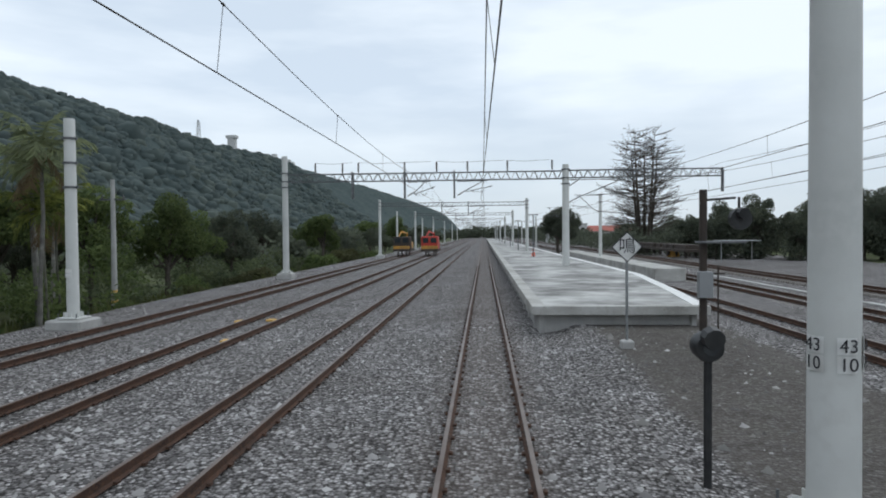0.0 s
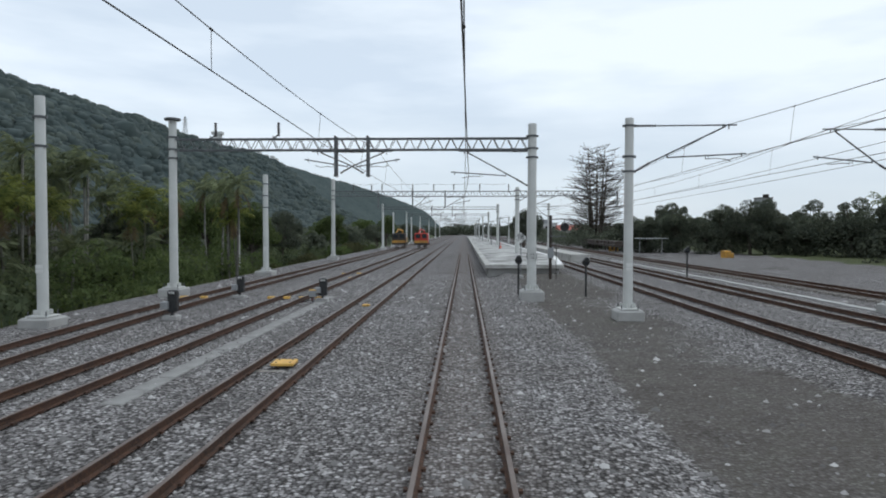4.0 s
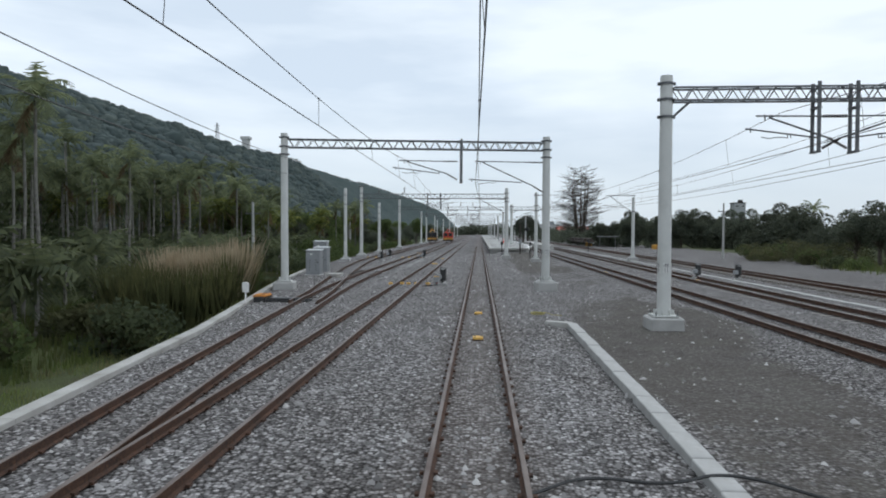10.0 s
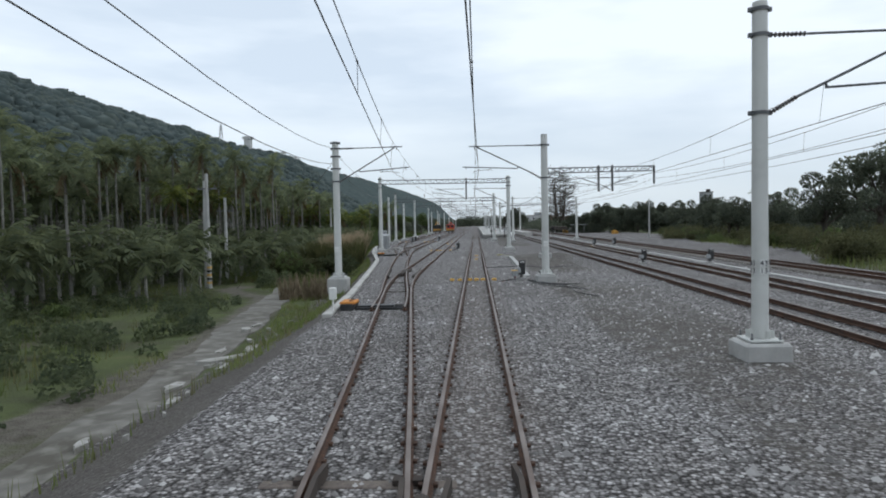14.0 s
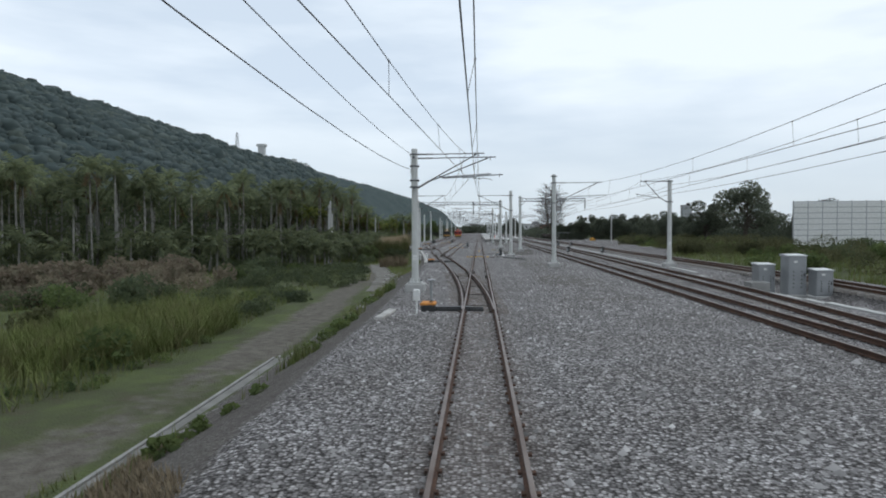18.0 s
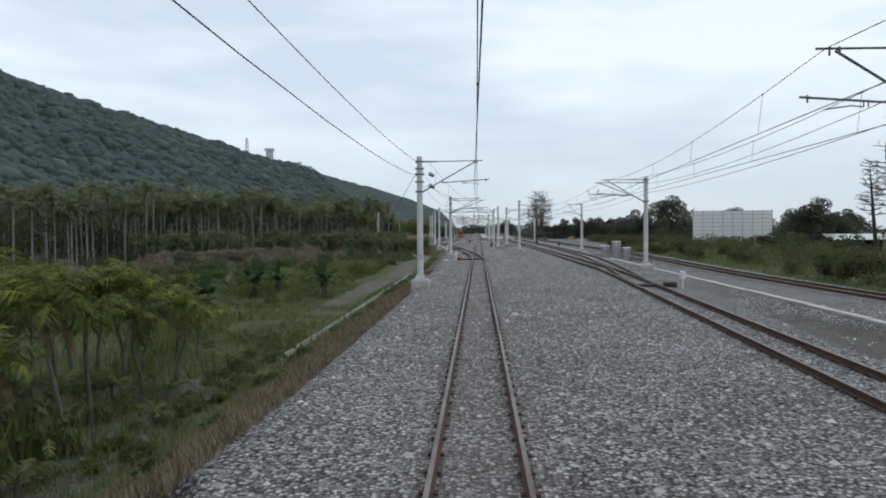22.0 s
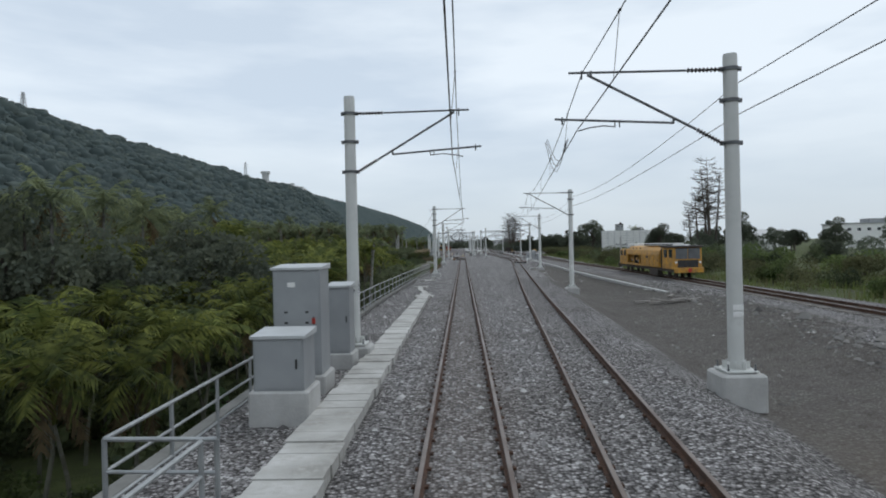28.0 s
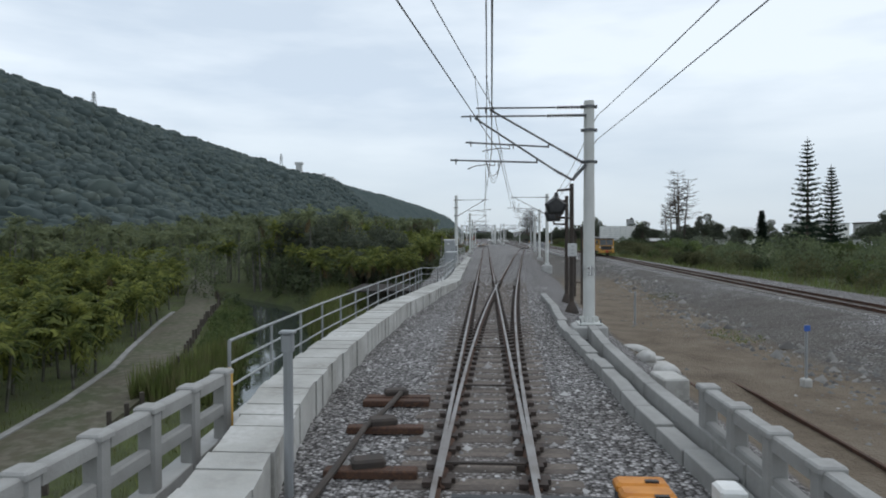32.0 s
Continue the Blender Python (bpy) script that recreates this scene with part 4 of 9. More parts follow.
for z in (7.25, 7.75, 6.7):
    collar(hp, z, 0.21)


def wire(name, label, pts, r=0.011, group=""):
    g = Geo()
    g.tube(pts, r, 4, cap=False)
    return solo(name, g, M_wire, label, "wire", group or "overhead wires")


def catenary(supports, label, flip=99):
    """Contact and messenger wire with droppers along supports of (x, y)."""
    supports = sorted(supports, key=lambda q: -q[1])
    contact, mess, drops = [], [], []
    for i, ((x0, y0), (x1, y1)) in enumerate(zip(supports, supports[1:])):
        n = 10 if y0 < 130 else 4
        a, b = (0.2 if (i + (i >= flip)) % 2 else -0.2), (0.2 if (i + 1 + (i + 1 >= flip)) % 2 else -0.2)
        for k in range(n + 1):
            t = k / n
            y = y0 + (y1 - y0) * t
            cx = x0 + a + (x1 + b - x0 - a) * t
            mx = x0 + a * 0.3 + (x1 + b * 0.3 - x0 - a * 0.3) * t
            mz = 6.7 - 0.62 * 4 * t * (1 - t)
            contact.append((cx, y, 5.44))
            mess.append((mx, y, mz))
            if k % 2 == 1 and y < 90:
                d = Geo()
                d.tube([(mx, y, mz), (cx, y, 5.44)], 0.006, 4, cap=False)
                d.tube([(mx, y - 0.05, mz), (mx, y + 0.05, mz)], 0.022, 5)
                drops.append(d)
    wire("contact_wire", "dark copper contact wire over the " + label, contact, 0.012)
    w = wire("messenger_wire", "dark messenger wire with droppers over the " + label, mess, 0.011)
    for d in drops:
        part("dropper", d, M_wire, w)


fB, fC, fD, fE, fF = (fx_of(t) for t in (TB, TC, TD, TE, TF))
A_Y = (300, 252, 206, 163, 122, 82, 43.5, 6.1, -31.7, -67.9, -105.5, -144.15, -184.7, -230.4, -276.5, -322)
catenary([(0, y) for y in A_Y], "main track", 11)
catenary([(fB(y), y) for y in (300, 206, 163, 122, 82, 43.5, 6.1, -31.7)] + [(-3.72, -68.6), (-0.7, -105.5), (-2.6, -144.15)], "yard track")
catenary([(fE(y), y) for y in (300, 206, 122, 43.5, 0, -44.6, -85.7, -130, -164.3, -201.5, -233.8)] + [(0.2, -276.5), (-4.4, -322)], "side track")
catenary([(fF(y), y) for y in (300, 206, 122, 43.5, 1, -44.6, -86.3)] + [(10.6, -130), (10.0, -164.3)], "second side track")


def feeder(pts, z, label, sag=0.45, deep=()):
    out = []
    for i, ((x0, y0), (x1, y1)) in enumerate(zip(pts, pts[1:])):
        low = 0.85 if i in deep else sag
        for k in range(9):
            t = k / 8
            out.append((x0 + (x1 - x0) * t, y0 + (y1 - y0) * t, z - low * 4 * t * (1 - t)))
    wire("feeder_wire", label, out, 0.012)


LEFT = [(-13.35, 6.1), (-9.9, -31.7), (-6.95, -68.6), (-3.35, -105.5), (-3.32, -144.15), (-3.2, -184.7)]
feeder(LEFT[1:], 6.72, "dark feeder wire along the masts beside the field", 0.5, (1,))
feeder(LEFT[1:], 5.95, "dark earth wire along the masts beside the field", 0.6, (1,))
RIGHT = [(16.3, 84), (15.9, 1), (15.1, -44.6), (15.0, -86.3), (12.7, -130), (10.35, -164.3), (8.1, -201.5), (6.1, -233.8), (3.25, -276.5), (2.9, -322)]
feeder(RIGHT, 6.4, "dark feeder wire along the side-track masts")
feeder(RIGHT, 5.72, "dark earth wire along the side-track masts", 0.25)
feeder([(16, 300), (15.85, 122), (15.85, 43.5), (15.9, 1), (15.1, -44.6)], 7.6, "dark feeder wire above the side tracks")
for k, x in enumerate((-11.6, -8.6, -3.2, 1.6)):
    wire("feeder_wire", "thin wire across the tops of portal insulators", [(x, 43.5, 7.95), (x + 1.2, 43.5, 7.86), (x + (2.6, 5, 4.6, 2.8)[k], 43.5, 7.95)], 0.012)
wire("guy_wire", "thin steel stay from a mast to the field", [(-3.25, -144.0, 6.2), (-10.2, -127.6, -1.4)], 0.012)
wire("guy_wire", "thin steel stay from a mast to the field", [(-6.95, -68.5, 6.0), (-16.5, -56.8, -1.3)], 0.014)
wire("guy_wire", "thin steel stay from a mast to the field", [(-2.9, -184.8, 6.2), (-9.5, -170, -2.2)], 0.012)
for x, y, zs in ((9.75, -164.25, (6.1, 5.45)), (-3.45, -144.1, (6.05, 5.42))):
    for zz in zs:
        g = Geo()
        g.tube([(0, 0.3, 0), (0, 0.38, 0), (0, 0.75, -0.04), (0, 0.82, -0.04)], [0.02, 0.11, 0.11, 0.02], 10)
        solo("strain_insulator", g, M_galv, "grey bell-shaped strain insulator hung on a mast", "insulator", "strain insulators", smooth=True, at=(x + 0.75, y, zz), rz=35 if x > 0 else -18)


# loops hanging between two converging wires
def jumper(y, x0, x1):
    g = Geo()
    for k in range(3):
        pts = [(x0 + (x1 - x0) * t, y + 0.3 * k, 6.55 - 0.75 * math.sin(math.pi * t) * (1 + 0.2 * k)) for t in np.linspace(0, 1, 9)]
        g.tube(pts, 0.012, 4)
    solo("jumper_cable", g, M_wire, "slack dark jumper cable between overhead wires", "cable", "jumper cables")


jumper(-265, 0.05, 0.75)
jumper(-226, 3.0, 3.7)
jumper(-122, 9.6, 10.6)


# ---------------- platform ----------------
pf = thing("platform", "long pale concrete station platform stained by damp", "platform", kind="structure")
M_slab = mat("platform_concrete", (0.50, 0.495, 0.47), 0.8, 0, (0.15, 0.146, 0.138), 0.45, 0.2, 12, (0.30, 0.292, 0.275), 1.4, detail=13, spread=(0.40, 0.58))
PR = [(19.3, 6.5), (24, 7.1), (34, 8.15), (64, 7.9), (120, 7.7), (330, 7.4)]
g = Geo()
ys = [19.3, 21, 24, 28, 34, 45, 64, 90, 120, 180, 250, 330]
for a, b in zip(ys, ys[1:]):
    ra, rb = lerp_list(PR, a) - 0.35, lerp_list(PR, b) - 0.35
    g.add([(1.75, a, 0.79), (ra, a, 0.79), (rb, b, 0.79), (1.75, b, 0.79)], [(0, 1, 2, 3)])
part("slab", g, M_slab, pf, "damp-stained concrete surface")
g = Geo()
g.sweep([(-0.2, 0.55), (0.2, 0.55), (0.2, 0.81), (-0.2, 0.81)], [(1.57, y, 0) for y in ys])
part("coping", g, M_conc_light, pf, "pale coping along the track")
g = Geo()
g.sweep([(-0.2, 0.55), (0.2, 0.55), (0.2, 0.81), (-0.2, 0.81)], [(lerp_list(PR, y) - 0.2, y, 0) for y in ys])
part("coping", g, M_white, pf, "whitewashed coping on the far side")
g = Geo()
g.box((3.95, 19.2, 0.68), (5.15, 0.3, 0.26), 0, 0, 0.02)
part("coping", g, M_conc_light, pf, "pale end coping")
g = Geo()
g.sweep([(0, -0.2), (0.15, -0.2), (0.15, 0.56), (0, 0.56)], [(1.62, y, 0) for y in ys])
g.sweep([(0, -0.2), (0.15, -0.2), (0.15, 0.56), (0, 0.56)], [(lerp_list(PR, y) - 0.45, y, 0) for y in ys])
g.box((4.0, 19.5, 0.18), (4.5, 0.15, 0.76))
for k in range(50):
    g.box((1.6, 20.5 + k * 2.6, 0.2), (0.12, 0.25, 0.7))
part("side_wall", g, M_conc, pf, "grey concrete face with piers")

for x, y in ((4.75, 62.4), (4.95, 64.2)):
    c = thing("traffic_cone", "orange-red traffic cone standing on the platform", "cone", (x, y, 0.79), "cones on the platform")
    g = Geo()
    g.box((0, 0, 0.02), (0.36, 0.36, 0.04), 0, 0, 0.01)
    part("base", g, M_cone, c)
    g = Geo()
    g.tube([(0, 0, 0.04), (0, 0, 0.72)], [0.14, 0.03], 12)
    part("body", g, M_cone, c, "", True)
    g = Geo()
    g.tube([(0, 0, 0.34), (0, 0, 0.48)], [0.101, 0.077], 12)
    part("stripe", g, M_white, c)

# platform posts in the distance
for k in range(9):
    t = thing("platform_lamp", "slim dark lamp post on the platform", "lamp post", (4.6, 60 + 26 * k, 0.79), "platform lamps")
    g = Geo()
    g.tube([(0, 0, 0), (0, 0, 3.9)], [0.06, 0.045], 8)
    part("post", g, M_steel, t)
    g = Geo()
    g.box((0, 0, 3.95), (0.9, 0.18, 0.1), 0, 0, 0.02)
    part("lamp_head", g, M_galv, t)
# whistle board
wb = thing("whistle_board", "white diamond whistle board with a black character on a thin pole", "sign", (3.45, 19.0 - 3.0, land(3.45, 16)))
g = Geo()
g.tube([(0, 0, 0), (0, 0, 2.65)], 0.035, 8)
part("post", g, M_galv, wb)
g = Geo()
g.box((0, 0, 0.08), (0.3, 0.3, 0.2), 0, 0, 0.03)
part("footing", g, M_conc, wb)
g = Geo()
g.add([(0, -0.045, 2.1), (0.36, -0.045, 2.46), (0, -0.045, 2.82), (-0.36, -0.045, 2.46), (0, -0.03, 2.1), (0.36, -0.03, 2.46), (0, -0.03, 2.82), (-0.36, -0.03, 2.46)],
      [(0, 1, 2, 3), (7, 6, 5, 4), (0, 4, 5, 1), (1, 5, 6, 2), (2, 6, 7, 3), (3, 7, 4, 0)])
bd = part("board", g, M_white, wb)
ob = part("character", text_mesh("\u9cf4", 0.42, M_blackprint, "character"), None, bd, "black painted character")
ob.matrix_basis = pose(0, -0.05, 2.46, 90, 0, 0)
g = Geo()
for s in (-1, 1):
    for k in (-1, 1):
        g.tube([(s * 0.36, -0.05, 2.46), (0, -0.05, 2.46 + k * 0.36)], 0.012, 4)
part("border", g, M_blackprint, bd)


# ---------------- signals ----------------
def round_signal(x, y, h, tall=False):
    z = land(x, y)
    t = thing("repeater_signal", "round black signal disc on a slim black post", "signal", (x, y, z), "round signals")
    g = Geo()
    g.tube([(0, 0, -0.05), (0, 0, h)], 0.05, 8)
    part("post", g, M_black, t)
    g = Geo()
    g.tube([(0, -0.1, h - 0.1), (0, -0.02, h - 0.1), (0, 0.16, h - 0.1), (0, 0.2, h - 0.1)], [0.16, 0.18, 0.165, 0.1], 16)
    d = part("disc", g, M_black, t, "", True)
    g = Geo()
    g.tube([(0, -0.115, h - 0.1), (0, -0.1, h - 0.1)], 0.09, 12)
    part("lens", g, M_glass, d, "dark green glass lens")
    g = Geo()
    g.tube([(0, -0.25, h + 0.02), (0, -0.1, h + 0.04)], [0.12, 0.13], 10)
    part("hood", g, M_black, d)


round_signal(2.62, 8.0, 1.78)
round_signal(5.85, 8.0, 1.75)
round_signal(14.2, 18.2, 1.9)
t = thing("signal_post", "rusty tall signal post with a cable box and lamp arm", "signal", (5.2, 15.8, -0.05))
g = Geo()
g.tube([(0, 0, 0), (0, 0, 4.0)], 0.09, 10)
part("post", g, M_dirty, t)
g = Geo()
g.box((0, -0.14, 1.75), (0.34, 0.16, 0.62), 0, 0, 0.02)
part("cable_box", g, M_cab, t)
g = Geo()
g.tube([(0, 0, 3.75), (0.75, 0, 3.8)], 0.03, 6)
g.tube([(0.85, -0.12, 3.3), (0.85, 0.02, 3.3), (0.85, 0.16, 3.3)], [0.25, 0.27, 0.18], 16)
g.tube([(0.85, 0.05, 3.5), (0.85, 0.05, 3.82)], 0.03, 6)
hd = part("signal_head", g, M_black, t, "round black signal head hung from an arm")
g = Geo()
g.tube([(0.85, -0.3, 3.42), (0.85, -0.1, 3.44)], [0.13, 0.14], 10)
part("hood", g, M_black, hd)
g = Geo()
g.box((0.4, 0, 2.75), (1.0, 0.6, 0.05), 0, 0, 0.01)
part("step", g, M_steel, t, "small dark steel step")
g = Geo()
g.tube([(0.35, 0, 0), (0.35, 0, 2.2)], 0.02, 6)
g.tube([(0, 0, 2.0), (0.5, 0, 2.0)], 0.02, 6)
part("stay", g, M_dirty, t)


def dwarf(x, y, pads=0, rz=0.0):
    """Low shunting signal on a stand."""
    t = thing("dwarf_signal", "low black two-lamp shunting signal on a stand with a cable box", "signal", (x, y, land(x, y)), "dwarf signals", rz)
    g = Geo()
    g.box((0, 0, 0.06), (0.5, 0.4, 0.16), 0, 0, 0.02)
    part("base", g, M_conc, t)
    g = Geo()
    g.tube([(0, 0.04, 0.1), (0, 0.04, 0.5)], 0.05, 8)
    part("stand", g, M_black, t)
    g = Geo()
    g.box((0.05, 0, 0.64), (0.32, 0.24, 0.72), 0, 0, 0.04)
    h = part("head", g, M_black, t)
    for zz in (0.82, 0.5):
        g = Geo()
        g.tube([(0.05, 0.13, zz), (0.05, 0.24, zz + 0.02)], [0.1, 0.11], 10)
        part("hood", g, M_black, h)
    g = Geo()
    for k in (-0.07, 0, 0.07):
        g.box((0.05 + k, -0.125, 0.92), (0.04, 0.01, 0.07))
    part("label_plate", g, M_white, h)
    g = Geo()
    g.box((-0.16, -0.16, 0.5), (0.26, 0.2, 0.24), 0, 0, 0.02)
    part("cable_box", g, M_cab, t, "pale grey cable box")
    g = Geo()
    for k in range(4):
        g.tube([(-0.15 + 0.05 * k, -0.12, 0.4), (-0.2 + 0.08 * k, -0.2, 0.2), (-0.25 + 0.1 * k, -0.15, 0.02)], 0.012, 5)
    part("cables", g, M_black, t)


dwarf(-2.0, -30.5)
dwarf(-6.05, 4.2)
dwarf(-10.05, 5.4)
dwarf(2.3, -66.6)
dwarf(11.2, -56.2)
dwarf(15.2, -57.3)
dwarf(-9.9, -1.5)
dwarf(13.9, -24.0)
dwarf(16.0, -25.0)


def pad(x, y, z=0.03, s=(0.28, 0.32, 0.06), label="yellow plastic sensor box bolted between the rails"):
    t = thing("sensor_box", label, "sensor", (x, y, z), "sensor boxes", random.uniform(-4, 4))
    g = Geo()
    g.box((0, 0, 0), s, 0, 0, 0.015)
    b = part("housing", g, M_yellow, t)
    g = Geo()
    for a in (-1, 1):
        for c in (-1, 1):
            g.tube([(a * s[0] * 0.3, c * s[1] * 0.3, s[2] / 2), (a * s[0] * 0.3, c * s[1] * 0.3, s[2] / 2 + 0.012)], 0.02, 6)
    part("bolt", g, M_black, b)


pad(0, -47.9)
pad(0, -42.6)
pad(-3.95, -8.8, 0.06, (0.5, 0.5, 0.06), "yellow plastic beacon plate between the rails")
pad(-3.9, 2.5)
for x in (-0.85, -0.33, 0, 0.33, 0.9, -1.25):
    pad(x, -66.9, 0.05, (0.22, 0.28, 0.1))
for x in (-4.9, -4.25, -3.9, -3.45, -2.8):
    pad(x, -30.2, 0.05, (0.22, 0.28, 0.1))
for x in (-8.5, -7.8, -7.1, -6.4, -11.5, -12.4):
    pad(x, 5.0, 0.05, (0.26, 0.28, 0.1))
pad(-7.4, 21.8)
pad(-8.4, 21.5)
pad(-7.2, 17.5)
pad(13.2, -26)
pad(9.1, -19)


def switch_machine(x, y, s, rods=True, post=True, cover=True):
    """Point machine with its cover beside the rail; s points to the track."""
    t = thing("switch_machine", "point machine under an orange cover beside the rail" if cover else "low rusty point machine without its cover beside the rail", "point machine", (x, y, land(x, y)), "point machines")
    g = Geo()
    g.box((0, 0, 0.12), (0.5, 0.85, 0.24), 0, 0, 0.03)
    part("housing", g, M_black, t)
    g = Geo()
    if cover:
        for k in (-0.27, 0, 0.27):
            g.box((0, k, 0.27), (0.56, 0.26, 0.09), 0, 0, 0.035)
        c = part("cover", g, M_orange, t, "orange ribbed plastic cover")
        for k in (-0.2, 0.2):
            g = Geo()
            g.box((0.1, k, 0.325), (0.14, 0.05, 0.03))
            part("handle", g, M_black, c)
    else:
        g.box((0, 0, 0.25), (0.44, 0.75, 0.05), 0, 0, 0.02)
        part("lid", g, mat("red_rust", (0.20, 0.07, 0.045), 0.85, 0, (0.11, 0.05, 0.035), 5, 0.3, 30), t, "red-rusted lid")
    g = Geo()
    for k in (-0.28, 0.28):
        g.box((s * 1.1, k, 0.05), (1.9, 0.1, 0.08))
    g.box((s * 0.95, 0, 0.1), (1.3, 0.4, 0.1))
    part("drive_rod", g, M_black, t)
    if post:
        m = thing("marker_post", "white capped marker post beside the point machine", "marker post", (x - s * 0.35, y - 1.0, land(x - s * 0.35, y - 1.0)), "marker posts")
        g = Geo()
        g.tube([(0, 0, -0.1), (0, 0, 0.5)], 0.035, 8)
        part("stake", g, M_white, m)
        g = Geo()
        g.box((0, 0, 0.68), (0.24, 0.18, 0.4), 0, 0, 0.03)
        part("head", g, M_white, m)


switch_machine(-1.9, -113.0, 1)
switch_machine(-4.5, -77.2, 1)
switch_machine(-9.1, -39.0, 1)
switch_machine(10.0, -144.4, -1, cover=False)
switch_machine(1.68, -288.6, -1, True, False)
lock = thing("point_lock", "rusty bars, cranks and rods beside the turnout blades", "point rods", (0, 0, 0))
for y, x, n in ((-284.05, -1.55, 2), (-285.85, -1.5, 1), (-287.6, -1.4, 1)):
    for k in range(n):
        g = Geo()
        g.box((x, y - 0.28 * k, 0.03), (1.15, 0.2, 0.1), 0, 0.03, 0.015)
        part("bar", g, M_rust, lock, "red-rusted flat bar")
    g = Geo()
    g.box((x - 0.05, y + 0.1, 0.12), (0.42, 0.26, 0.12), 0, 0.3, 0.03)
    part("crank", g, M_dirty, lock)
for (ya, xa), (yb, xb) in (((-284.1, -1.5), (-286.0, -1.75)), ((-286.0, -1.75), (-289.5, -1.9))):
    g = Geo()
    g.tube([(xa, ya, 0.14), ((xa + xb) / 2, (ya + yb) / 2, 0.1), (xb, yb, 0.12)], 0.045, 7)
    part("rod", g, M_dirty, lock)
g = Geo()
g.tube([(-1.9, -111.6, -0.1), (-1.9, -111.6, 0.95)], 0.05, 8)
g.box((-1.9, -111.6, 0.98), (0.3, 0.3, 0.07), 0, 0, 0.02)
solo("capped_post", g, M_cab, "short grey capped post on the ballast shoulder", "post")
g = Geo()
g.tube([(-2.2, -288.3, 0), (-2.2, -288.3, 1.75)], 0.055, 8)
g.box((-2.2, -288.3, 1.74), (0.13, 0.12, 0.2), 0, 0, 0.02)
g.box((-2.2, -288.3, 1.86), (0.17, 0.15, 0.03), 0, 0, 0.01)
solo("steel_post", g, M_cab, "grey steel tube post beside the walkway", "post")


# lantern-like hooded signals near the turnout
def hooded_signal(x, y, h, plate):
    t = thing("hooded_signal", "tall rusty signal post with a black hooded signal head and ladder", "signal", (x, y, land(x, y) - 0.02), "hooded signals")
    g = Geo()
    g.tube([(0, 0, 0), (0, 0, 0.45), (0, 0, h)], [0.11, 0.1, 0.085], 12)
    part("post", g, M_dirty, t, "dark rusty steel tube", True)
    g = Geo()
    g.tube([(0, 0, 0), (0, 0, 0.1), (0, 0, 0.45)], [0.28, 0.26, 0.11], 12)
    part("foot", g, M_dirty, t)
    g = Geo()
    g.tube([(0, 0, h - 0.22), (-0.55, 0, h - 0.26), (-0.58, 0, h - 0.42)], 0.05, 7)
    part("upper_arm", g, M_dirty, t)
    g = Geo()
    g.tube([(0, 0, h - 1.35), (-0.62, 0, h - 1.32), (-0.62, 0, h - 1.2)], 0.045, 7)
    part("lower_arm", g, M_dirty, t)
    g = Geo()
    penta = [(0, 0.36), (0.43, 0.04), (0.29, -0.38), (-0.29, -0.38), (-0.43, 0.04)]
    n = len(penta)
    rings = [(0.16, 0.86), (0.12, 1.0), (-0.05, 1.0), (-0.2, 0.72)]
    g.add([(-0.62 + a * k, d, h - 0.82 + b * k) for d, k in rings for a, b in penta],
          [tuple(range(n))[::-1], tuple(range(n * 3, n * 4))] + [(r * n + q, r * n + (q + 1) % n, (r + 1) * n + (q + 1) % n, (r + 1) * n + q) for r in range(3) for q in range(n)])
    g.tube([(-0.6, 0, h - 0.34), (-0.6, 0, h - 0.5)], [0.06, 0.11], 8)
    hd = part("signal_head", g, M_black, t, "black five-sided signal head")
    for a, b in ((0.0, 0.2), (0.24, 0.0), (-0.24, 0.0), (0.15, -0.22)):
        g = Geo()
        g.tube([(-0.62 + a, 0.1, h - 0.82 + b), (-0.62 + a, 0.34, h - 0.8 + b)], [0.1, 0.115], 12)
        part("hood", g, M_black, hd)
    g = Geo()
    g.tube([(-0.58, -0.02, h - 1.2), (-0.5, -0.05, h - 1.4), (-0.36, -0.06, h - 1.46), (-0.22, -0.06, h - 1.38), (-0.12, -0.07, h - 1.24), (-0.02, -0.08, h - 1.15)], 0.012, 5)
    part("cable", g, M_black, t)
    g = Geo()
    for yy in (-0.15, 0.15):
        g.tube([(0.42, yy + 0.2, 0.3), (0.42, yy + 0.2, h - 1.7)], 0.022, 6)
    for k in range(int((h - 2.2) / 0.32)):
        g.tube([(0.42, 0.05, 0.5 + k * 0.32), (0.42, 0.35, 0.5 + k * 0.32)], 0.014, 5)
    for zz in (1.2, h - 1.8):
        g.tube([(0, 0, zz), (0.42, 0.2, zz)], 0.02, 5)
    g.tube([(0.2, 0.1, h - 1.65), (0.6, 0.3, h - 1.65)], 0.02, 5)
    part("ladder", g, M_dirty, t, "narrow rusty ladder")
    if plate:
        g = Geo()
        g.box((0, -0.16, 2.5), (0.34, 0.14, 0.5), 0, 0, 0.015)
        p = part("cable_box", g, M_wallgrey, t, "weathered pale grey cable box")
        g = Geo()
        for k in range(3):
            g.box((0, -0.233, 2.64 - 0.14 * k), (0.12, 0.006, 0.03))
        part("bar", g, M_cab, p)


hooded_signal(3.4, -270.0, 5.1, True)
hooded_signal(3.85, -264.9, 5.1, False)


